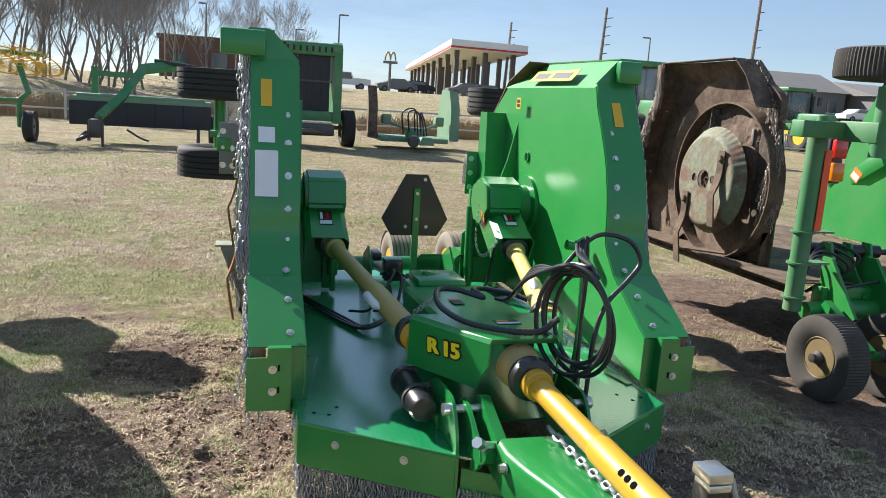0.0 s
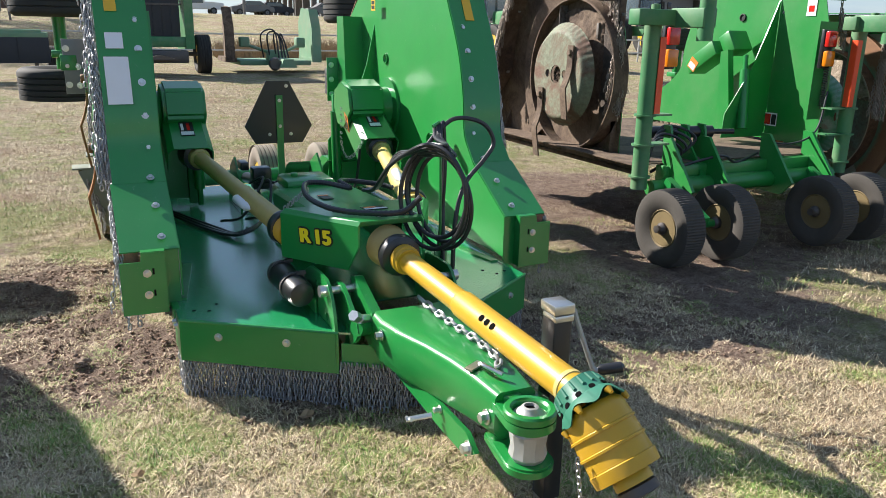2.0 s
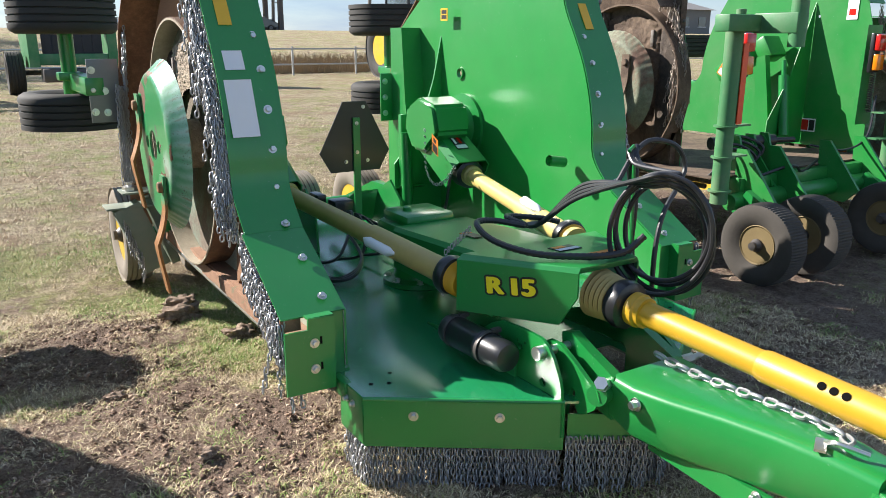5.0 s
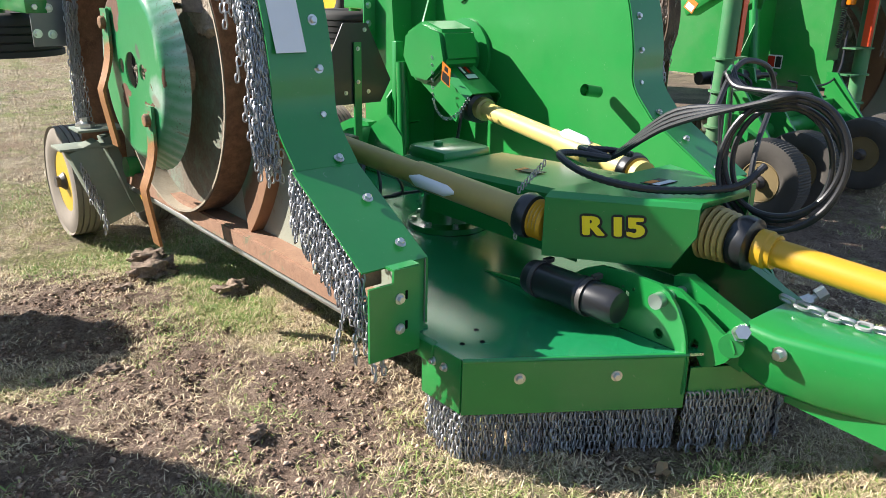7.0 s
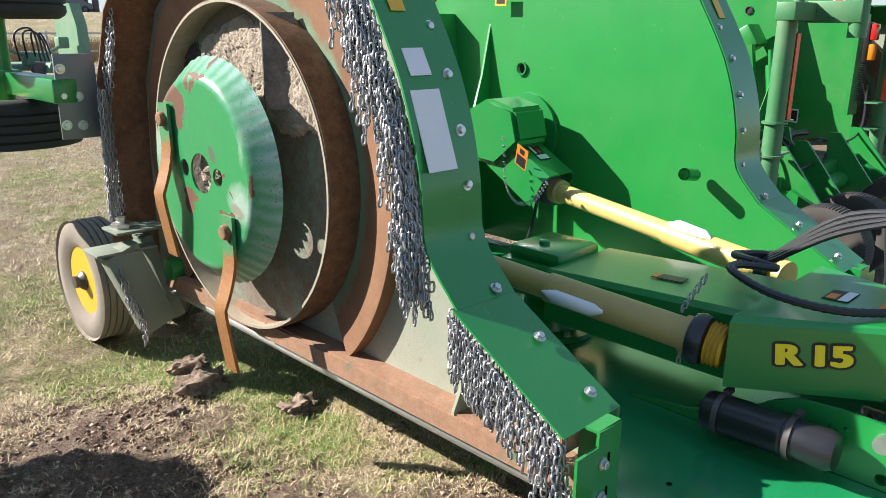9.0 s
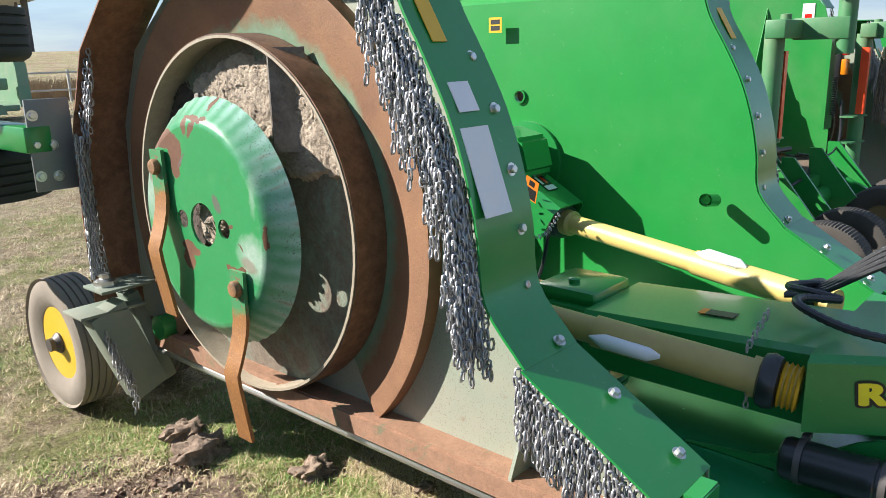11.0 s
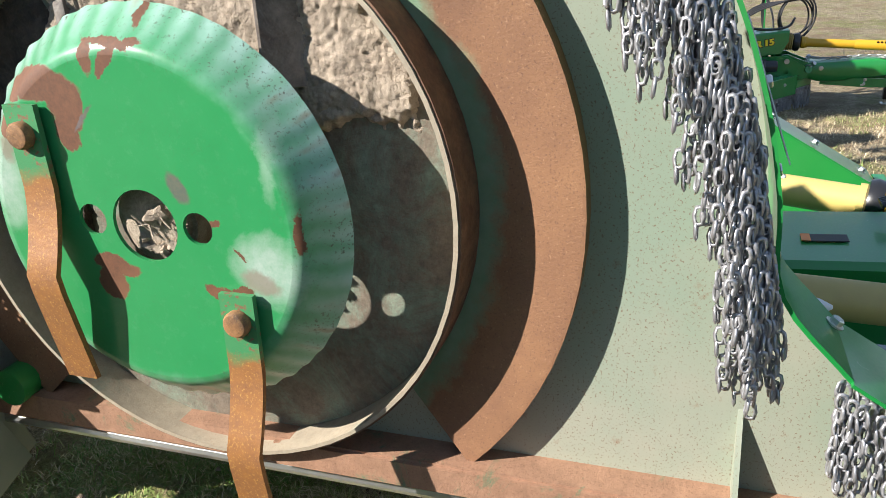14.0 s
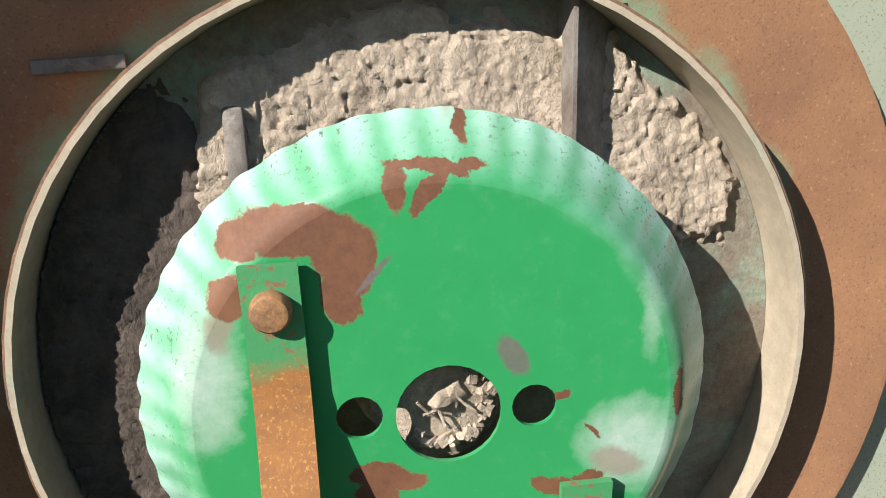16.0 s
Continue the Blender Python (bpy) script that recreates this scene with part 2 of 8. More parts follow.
def pan_material():
    """Green pan paint: paler in fluted streaks near the rim, rust patches round the bolts."""
    m = Mat("pan_paint", 0.35, 0, 0.25)
    sep = m.t.nodes.new("ShaderNodeSeparateXYZ")
    m.link(m.co, sep.inputs[0])
    y, z = sep.outputs[1], sep.outputs[2]
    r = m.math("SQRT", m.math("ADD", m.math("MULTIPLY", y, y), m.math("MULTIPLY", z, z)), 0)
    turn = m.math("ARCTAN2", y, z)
    # paler towards the rim, in uneven streaks that follow the flutes
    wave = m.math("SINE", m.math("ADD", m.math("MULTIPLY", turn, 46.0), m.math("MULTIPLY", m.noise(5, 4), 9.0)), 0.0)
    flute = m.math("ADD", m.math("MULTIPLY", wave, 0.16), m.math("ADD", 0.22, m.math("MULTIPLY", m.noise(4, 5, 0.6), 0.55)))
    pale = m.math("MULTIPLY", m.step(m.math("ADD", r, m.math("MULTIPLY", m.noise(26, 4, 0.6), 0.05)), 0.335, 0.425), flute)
    col = m.mix(m.noise(14, 4), (0.022, 0.235, 0.072), (0.032, 0.275, 0.092))
    film = m.math("MULTIPLY", m.step(m.noise(40, 6, 0.75), 0.55, 0.75), 0.10)
    col = m.mix(film, col, (0.30, 0.45, 0.34))
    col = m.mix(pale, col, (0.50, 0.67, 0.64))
    # places rubbed to bright metal by the knives
    rub = m.step(spots(m, sep, ((-0.268, -0.062, 0.085, 0.080, 0, 1), (0.292, 0.085, 0.055, 0.125, 0, 1), (-0.29, 0.14, 0.022, 0.09, 0, 0.5)), 0.10, 9), 0.0, 1.0)
    col = m.mix(m.math("MULTIPLY", rub, m.math("ADD", 0.15, m.math("MULTIPLY", m.noise(45, 8, 0.8), 0.8))), col, (0.55, 0.58, 0.57))
    smear = m.step(spots(m, sep, ((-0.245, -0.088, 0.045, 0.026, 15, 1), (0.272, 0.145, 0.020, 0.035, 0, 0.9)), 0.05, 18), 0.0, 0.6)
    col = m.mix(m.math("MULTIPLY", smear, 0.75), col, (0.24, 0.19, 0.15))
    rust_c = m.mix(m.noise(90, 6, 0.75), (0.045, 0.02, 0.012), (0.21, 0.085, 0.038))
    rust_c = m.mix(m.step(m.noise(9, 5), 0.5, 0.7), rust_c, (0.17, 0.075, 0.036))
    patch = m.math("ADD", spots(m, sep, RUST_SPOTS, 0.05, 14), m.math("MULTIPLY", m.math("SUBTRACT", m.noise(110, 6, 0.75), 0.5), 0.22))
    col = m.mix(m.math("MULTIPLY", m.step(patch, 0.03, 0.16), 0.35), col, (0.16, 0.15, 0.07))
    rust = m.step(patch, 0.08, 0.26)
    col = m.mix(rust, col, rust_c)
    scuff = m.step(spots(m, sep, ((-0.100, 0.083, 0.038, 0.020, 59, 1), (0.077, 0.207, 0.040, 0.006, -47, 1)), 0.02, 45), 0.05, 0.55)
    col = m.mix(m.math("MULTIPLY", scuff, 0.85), col, m.mix(m.noise(120, 4), (0.07, 0.09, 0.10), (0.19, 0.13, 0.11)))
    # rust runs between the flutes and dark specks towards the rim
    rim = m.step(r, 0.30, 0.40)
    runs = m.math("MULTIPLY", m.math("MULTIPLY", m.step(wave, 0.55, 1.0), m.step(m.noise(7, 6, 0.7), 0.50, 0.66)), m.step(r, 0.352, 0.38))
    col = m.mix(m.math("MULTIPLY", runs, 0.6), col, (0.26, 0.17, 0.09))
    dots = m.math("MULTIPLY", m.step(m.noise(150, 5, 0.7), 0.575, 0.62), m.step(m.noise(11, 4), 0.38, 0.58))
    m.color(m.mix(m.math("MULTIPLY", dots, m.math("ADD", m.math("MULTIPLY", rim, 0.85), 0.10)), col, (0.08, 0.07, 0.045)))
    m.roughness(m.math("ADD", 0.28, m.math("MULTIPLY", rust, 0.45)))
    m.link(m.math("SUBTRACT", 0.25, m.math("MULTIPLY", rust, 0.25)), m.b.inputs["Coat Weight"])
    m.bump(m.noise(60, 4), 0.06, 0.003)
    return m.m


def blade_material():
    """Knife steel: green paint left near the bolt, orange rust lower down, a bright edge."""
    m = Mat("blade_rust", 0.6, 0.1)
    sep = m.t.nodes.new("ShaderNodeSeparateXYZ")
    m.link(m.co, sep.inputs[0])
    z = sep.outputs[2]
    low = m.step(m.math("ADD", z, m.math("MULTIPLY", m.noise(22, 5), 0.09)), -0.01, -0.045)
    rust = m.mix(m.noise(35, 7, 0.7), (0.14, 0.065, 0.04), (0.40, 0.17, 0.035))
    rust = m.mix(m.step(m.noise(200, 4), 0.55, 0.7), rust, (0.45, 0.24, 0.06))
    m.color(m.mix(low, m.mix(m.step(m.noise(60, 5), 0.55, 0.62), (0.05, 0.24, 0.09), (0.20, 0.11, 0.06)), rust))
    m.bump(m.noise(80, 6, 0.7), 0.3, 0.003)
    return m.m


def floor_material():
    """Pale primer of the cutting side, thin green here and there, pitted with fine rust specks."""
    m = Mat("worn_primer", 0.55)
    col = m.mix(m.step(m.noise(1.3, 5, 0.6), 0.38, 0.62), (0.35, 0.345, 0.272), (0.245, 0.315, 0.24))
    col = m.mix(m.math("MULTIPLY", m.noise(30, 6, 0.7), 0.25), col, (0.28, 0.27, 0.21))
    pits = m.math("MULTIPLY", m.step(m.noise(200, 3, 0.6), 0.585, 0.655), m.step(m.noise(3.0, 5, 0.7), 0.32, 0.5))
    col = m.mix(m.math("MULTIPLY", pits, 0.75), col, (0.17, 0.10, 0.06))
    m.color(m.mix(m.math("MULTIPLY", m.step(m.noise(14, 7, 0.75), 0.62, 0.70), 0.6), col, (0.24, 0.14, 0.085)))
    m.bump(m.noise(70, 5), 0.12, 0.003)
    return m.m


def annulus_material():
    """Rust-brown baffle ring with green paint left along its inner edge."""
    m = Mat("rust_with_green_rests", 0.65)
    sep = m.t.nodes.new("ShaderNodeSeparateXYZ")
    m.link(m.co, sep.inputs[0])
    y, z = m.math("SUBTRACT", sep.outputs[1], 0.664), m.math("SUBTRACT", sep.outputs[2], 0.98)
    r = m.math("SQRT", m.math("ADD", m.math("MULTIPLY", y, y), m.math("MULTIPLY", z, z)), 0)
    col = m.mix(m.step(m.noise(5, 6, 0.65), 0.3, 0.7), (0.30, 0.155, 0.073), (0.20, 0.10, 0.053))
    col = m.mix(m.math("MULTIPLY", m.noise(60, 6, 0.75), 0.35), col, (0.15, 0.07, 0.045))
    specks = m.step(m.noise(240, 3, 0.6), 0.58, 0.66)
    col = m.mix(m.math("MULTIPLY", specks, 0.6), col, (0.11, 0.052, 0.035))
    col = m.mix(m.math("MULTIPLY", m.step(m.noise(170, 3, 0.6), 0.62, 0.70), 0.4), col, (0.45, 0.27, 0.15))
    left = m.step(m.math("ADD", r, m.math("MULTIPLY", m.noise(9, 7, 0.7), 0.14)), 0.722, 0.678)
    col = m.mix(m.math("MULTIPLY", left, 0.85), col, m.mix(m.noise(20, 4), (0.07, 0.22, 0.11), (0.24, 0.34, 0.24)))
    m.color(col)
    m.bump(m.math("ADD", m.noise(110, 6, 0.7), m.noise(22, 6, 0.7)), 0.25, 0.005)
    return m.m


CREAM = floor_material()
ANNULUS = annulus_material()
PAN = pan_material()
KNIFE = blade_material()


BARE = ((-0.15, 4.95, 0.62, 0.62, 0.42), (0.05, 4.25, 0.4, 0.45, 0.30), (-0.3, 3.6, 0.9, 0.7, 0.34), (0.5, 3.6, 0.4, 0.35, 0.28), (0.25, 3.15, 0.45, 0.4, 0.30), (-0.6, 2.7, 0.5, 0.5, 0.25), (2.9, 2.9, 1.5, 1.0, 0.24), (4.3, 4.2, 1.5, 1.1, 0.26), (4.5, 6.1, 1.6, 1.3, 0.36), (1.2, 2.6, 0.9, 0.5, 0.16), (-0.8, 5.8, 0.6, 0.5, 0.10))


def bare_soil(m):
    """Where the turf is worn away: a broad worn strip beside the machine and scattered spots."""
    sep = m.t.nodes.new("ShaderNodeSeparateXYZ")
    m.link(m.co, sep.inputs[0])
    out = None
    for cx, cy, rx, ry, k in BARE:
        dx = m.math("DIVIDE", m.math("SUBTRACT", sep.outputs[0], cx), rx)
        dy = m.math("DIVIDE", m.math("SUBTRACT", sep.outputs[1], cy), ry)
        r = m.math("ADD", m.math("MULTIPLY", dx, dx), m.math("MULTIPLY", dy, dy))
        f = m.math("MULTIPLY", m.math("MAXIMUM", m.math("SUBTRACT", 1.0, r), 0.0), k)
        out = f if out is None else m.math("ADD", out, f)
    n = m.math("ADD", m.math("MULTIPLY", m.noise(0.8, 5, 0.6), 0.4), m.math("MULTIPLY", m.noise(3.4, 8, 0.75), 0.6))
    return m.step(m.math("ADD", n, out), 0.54, 0.64)


GRASSY = ((0.50, 5.50, 0.45, 0.35), (0.85, 4.95, 0.4, 0.4), (0.1, 5.65, 0.4, 0.25), (0.40, 4.50, 0.34, 0.5), (0.30, 5.45, 0.6, 0.35), (0.30, 3.72, 0.22, 0.35), (-0.9, 6.8, 1.5, 0.9), (2.3, 1.5, 0.5, 0.4), (-2.2, 9.5, 1.6, 2.0), (2.6, 4.3, 0.7, 0.4))


def turf_tone(m):
    """Low where the turf is straw, high where it is green: soft noise with some greener spots."""
    sep = m.t.nodes.new("ShaderNodeSeparateXYZ")
    m.link(m.co, sep.inputs[0])
    out = m.math("ADD", m.math("MULTIPLY", m.noise(0.55, 5, 0.6), 0.35), m.math("MULTIPLY", m.noise(2.3, 8, 0.75), 0.65))
    for cx, cy, rx, ry in GRASSY:
        dx = m.math("DIVIDE", m.math("SUBTRACT", sep.outputs[0], cx), rx)
        dy = m.math("DIVIDE", m.math("SUBTRACT", sep.outputs[1], cy), ry)
        r = m.math("ADD", m.math("MULTIPLY", dx, dx), m.math("MULTIPLY", dy, dy))
        out = m.math("ADD", out, m.math("MULTIPLY", m.math("MAXIMUM", m.math("SUBTRACT", 1.0, r), 0.0), 0.075))
    return out


def ground_material():
    m = Mat("dormant_turf", 0.95)
    mid = turf_tone(m)
    spot = m.step(m.noise(9, 8, 0.78), 0.36, 0.64)
    fine = m.step(m.noise(75, 8, 0.85), 0.38, 0.62)
    grain = m.step(m.noise(260, 5, 0.8), 0.36, 0.64)
    shade = m.math("ADD", m.math("MULTIPLY", fine, 0.45), m.math("ADD", m.math("MULTIPLY", spot, 0.35), m.math("MULTIPLY", grain, 0.20)))
    straw = m.ramp(shade, (0.0, (0.05, 0.034, 0.02)), (0.40, (0.33, 0.255, 0.15)), (0.60, (0.56, 0.46, 0.28)), (1.0, (0.84, 0.73, 0.48)))
    green = m.ramp(shade, (0.0, (0.04, 0.042, 0.013)), (0.45, (0.28, 0.28, 0.09)), (1.0, (0.60, 0.56, 0.26)))
    soil = m.ramp(shade, (0.0, (0.045, 0.027, 0.020)), (0.38, (0.23, 0.15, 0.108)), (0.68, (0.45, 0.325, 0.24)), (1.0, (0.82, 0.68, 0.52)))
    col = m.mix(m.step(mid, 0.48, 0.56), straw, green)
    tan = m.mix(m.step(m.noise(0.9, 7, 0.7), 0.50, 0.62), col, m.mix(shade, (0.16, 0.10, 0.055), (0.52, 0.37, 0.22)))
    col = m.mix(bare_soil(m), tan, soil)
    m.color(col)
    m.bump(m.math("ADD", m.noise(75, 8, 0.85), m.math("MULTIPLY", m.noise(16, 8, 0.78), 2.2)), 1.0, 0.06)
    return m.m


def grass_material(name):
    m = Mat(name, 0.65)
    geo = m.t.nodes.new("ShaderNodeNewGeometry")
    rnd = geo.outputs["Random Per Island"]
    mid = turf_tone(m)
    patch = m.step(mid, 0.45, 0.58)
    pick = m.math("ADD", m.math("MULTIPLY", patch, 0.50), m.math("MULTIPLY", rnd, 0.58))
    m.color(m.ramp(pick, (0.0, (0.80, 0.67, 0.44)), (0.12, (0.20, 0.13, 0.075)), (0.26, (0.88, 0.75, 0.51)), (0.42, (0.33, 0.22, 0.135)), (0.58, (0.78, 0.63, 0.40)), (0.68, (0.44, 0.43, 0.17)), (0.83, (0.27, 0.37, 0.09)), (1.0, (0.16, 0.29, 0.06))))
    return m.m


TURF = ground_material()
GRASS = grass_material("grass_blades")

# ---- mesh helpers ----
OFF = Vector((0, 0, 0))


def part(name, bm, mat, parent=None, label="", smooth=35):
    """Links a bmesh as one mesh object under a thing or a part."""
    bm.transform(Matrix.Translation(-OFF))
    bmesh.ops.recalc_face_normals(bm, faces=bm.faces)
    me = bpy.data.meshes.new(name)
    bm.to_mesh(me)
    bm.free()
    me.materials.append(mat)
    if smooth:
        me.shade_smooth()
        me.set_sharp_from_angle(angle=radians(smooth))
    ob = new(name, me)
    ob.parent = parent
    if label:
        tagged(ob, label)
    return ob


def thing(name, at, label, category, group="", kind="", turn=0.0):
    global OFF
    OFF = Vector(at)
    ob = new(name)
    ob.empty_display_size = 0.2
    ob.matrix_basis = Matrix.Translation(at)
    return tagged(ob, label, category, group, kind)


def box(bm, c, s, m=None, bevel=0.0):
    r = bmesh.ops.create_cube(bm, size=1.0)
    vs = r["verts"]
    bmesh.ops.scale(bm, vec=s, verts=vs)
    if bevel:
        es = list({e for v in vs for e in v.link_edges})
        g = bmesh.ops.bevel(bm, geom=es, offset=bevel, segments=2, affect="EDGES", profile=0.5)
        vs = list({v for f in g["faces"] for v in f.verts} | {v for v in vs if v.is_valid})
    mm = Matrix.Translation(c) @ (m.to_4x4() if m else Matrix.Identity(4))
    bmesh.ops.transform(bm, matrix=mm, verts=vs)
    return bm


def B():
    return bmesh.new()


def prism(bm, poly, axis, a, b):
    """A polygon of (u, v) points drawn out along an axis from a to b."""
    def at(u, v, w):
        return {"x": (w, u, v), "y": (u, w, v), "z": (u, v, w)}[axis]
    lo = [bm.verts.new(at(u, v, a)) for u, v in poly]
    hi = [bm.verts.new(at(u, v, b)) for u, v in poly]
    bm.faces.new(lo)
    bm.faces.new(hi[::-1])
    n = len(poly)
    for i in range(n):
        bm.faces.new((lo[i], hi[i], hi[(i + 1) % n], lo[(i + 1) % n]))
    return bm


def frame_of(d):
    d = Vector(d).normalized()
    u = d.orthogonal().normalized() if abs(d.z) > 0.95 else d.cross(Vector((0, 0, 1))).normalized()
    return d, u, d.cross(u).normalized()


def tube(bm, pts, r, n=10, cap=True):
    """A round bar along points; r is one radius or one for each point."""
    pts = [Vector(p) for p in pts]
    rs = r if isinstance(r, (list, tuple)) else [r] * len(pts)
    rings, u = [], None
    for i, p in enumerate(pts):
        d = (pts[min(i + 1, len(pts) - 1)] - pts[max(i - 1, 0)])
        d = d.normalized() if d.length > 1e-7 else Vector((0, 0, 1))
        if u is None:
            _, u, _ = frame_of(d)
        u = (u - d * u.dot(d)).normalized()
        v = d.cross(u)
        rings.append([bm.verts.new(p + rs[i] * (math.cos(k * math.tau / n) * u + math.sin(k * math.tau / n) * v)) for k in range(n)])
    for a, b in zip(rings, rings[1:]):
        for k in range(n):
            bm.faces.new((a[k], a[(k + 1) % n], b[(k + 1) % n], b[k]))
    if cap:
        bm.faces.new(rings[0][::-1])
        bm.faces.new(rings[-1])
    return bm


def lathe(bm, prof, c, d, n=32, closed=False):
    """Turns a profile of (radius, height) about the axis d through c."""
    d, u, v = frame_of(d)
    c = Vector(c)
    rings = [[bm.verts.new(c + d * h + max(r, 1e-4) * (math.cos(k * math.tau / n) * u + math.sin(k * math.tau / n) * v)) for k in range(n)] for r, h in prof]
    pairs = list(zip(rings, rings[1:])) + ([(rings[-1], rings[0])] if closed else [])
    for a, b in pairs:
        for k in range(n):
            bm.faces.new((a[k], a[(k + 1) % n], b[(k + 1) % n], b[k]))
    if not closed:
        for ring in (rings[0], rings[-1]):
            bm.faces.new(ring)
    return bm


def sheet(bm, pts, a, b, axis="x", t=0.006):
    """A bent plate: a polyline of points drawn out along an axis from a to b, with thickness."""
    pts = [Vector(p) for p in pts]
    n = len(pts)
    off = []
    for i in range(n):
        d = (pts[min(i + 1, n - 1)] - pts[max(i - 1, 0)]).normalized()
        off.append(pts[i] + Vector((-d.y, d.x)) * t)
    prism_pts = pts + off[::-1]
    def at(p, w):
        return {"x": (w, p.x, p.y), "y": (p.x, w, p.y), "z": (p.x, p.y, w)}[axis]
    lo = [bm.verts.new(at(p, a)) for p in prism_pts]
    hi = [bm.verts.new(at(p, b)) for p in prism_pts]
    m = len(prism_pts)
    for i in range(m):
        bm.faces.new((lo[i], hi[i], hi[(i + 1) % m], lo[(i + 1) % m]))
    for row in (lo, hi):
        for i in range(n - 1):
            bm.faces.new((row[i], row[i + 1], row[m - 2 - i], row[m - 1 - i]))
    return bm


def smooth_path(pts, k=8):
    """Catmull-Rom through points."""
    pts = [Vector(p) for p in pts]
    q = [pts[0] * 2 - pts[1], *pts, pts[-1] * 2 - pts[-2]]
    out = []
    for i in range(1, len(q) - 2):
        for j in range(k):
            s = j / k
            a, b, c, d = q[i - 1:i + 3]
            out.append(0.5 * (2 * b + (c - a) * s + (2 * a - 5 * b + 4 * c - d) * s * s + (3 * b - a - 3 * c + d) * s ** 3))
    return out + [pts[-1]]


# ---- chain strands, shared between all curtains ----
def link_into(bm, c, flat, long=0.034, wide=0.0215, r=0.0037, n=8, m=3, tilt=0.0):
    """One oval chain link hanging at c."""
    ax = Vector((math.cos(flat), math.sin(flat), 0))
    zz = Vector((math.sin(tilt) * -ax.y, math.sin(tilt) * ax.x, math.cos(tilt)))
    nn = ax.cross(zz)
    rings = []
    for i in range(n):
        a = i * math.tau / n
        h = (long - wide) / 2 * (1 if math.sin(a) > 1e-6 else -1 if math.sin(a) < -1e-6 else 0)
        p = c + ax * (wide / 2 - r) * math.cos(a) + zz * ((wide / 2 - r) * math.sin(a) + h)
        o = (ax * math.cos(a) + zz * math.sin(a)).normalized()
        rings.append([bm.verts.new(p + r * (math.cos(k * math.tau / m) * o + math.sin(k * math.tau / m) * nn)) for k in range(m)])
    for i in range(n):
        a, b = rings[i], rings[(i + 1) % n]
        for k in range(m):
            bm.faces.new((a[k], a[(k + 1) % m], b[(k + 1) % m], b[k]))


STRANDS = {}


def strand_mesh(count, variant, mat, neat=False):
    key = (count, variant, mat.name, neat)
    if key not in STRANDS:
        rng = random.Random(hash((count, variant)) % 999)
        bm = B()
        sway = Vector((rng.uniform(-0.006, 0.006), rng.uniform(-0.006, 0.006), 0)) * (0.25 if neat else 1.0)
        turn = rng.uniform(0, 3)
        for i in range(count):
            c = sway * i + Vector((rng.uniform(-0.002, 0.002), rng.uniform(-0.002, 0.002), -0.010 - 0.0243 * i))
            link_into(bm, c, turn + (i % 2) * math.pi / 2 + rng.uniform(-0.35, 0.35), tilt=rng.uniform(-0.15, 0.15))
        me = bpy.data.meshes.new("chain_strand")
        bm.to_mesh(me)
        bm.free()
        me.materials.append(mat)
        me.shade_smooth()
        STRANDS[key] = me
    return STRANDS[key]


def curtain(parent, pts, step, count, mat=None, rows=2, gap=(0, 0.02, 0), jitter=0.004, seed=1, neat=False):
    """Chain strands hung side by side along a polyline."""
    rng = random.Random(seed)
    mat = mat or CHAIN
    pts = [Vector(p) for p in pts]
    total = sum((b - a).length for a, b in zip(pts, pts[1:]))
    k = max(2, int(total / step))
    for row in range(rows):
        for i in range(k):
            s = (i + 0.5 * row) / k * total
            for a, b in zip(pts, pts[1:]):
                if s <= (b - a).length:
                    break
                s -= (b - a).length
            p = a + (b - a).normalized() * s + Vector(gap) * row
            p += Vector((rng.uniform(-jitter, jitter), rng.uniform(-jitter, jitter), rng.uniform(-jitter, jitter)))
            me = strand_mesh(count + rng.choice((-1, 0, 0, 0)), rng.randrange(7), mat, neat)
            ob = new("chain_strand", me)
            ob.parent = parent
            ob.location = p - OFF


def bolt(parent, p, d, r=0.011, h=0.012, mat=None):
    """A hexagon bolt head with its washer."""
    bm = B()
    d = Vector(d).normalized()
    p = Vector(p)
    lathe(bm, [(r * 1.5, 0), (r * 1.5, 0.003)], p, d, 14)
    lathe(bm, [(r, 0.003), (r, h), (r * 0.8, h + 0.002)], p, d, 6)
    return part("bolt", bm, mat or ZINC, parent)


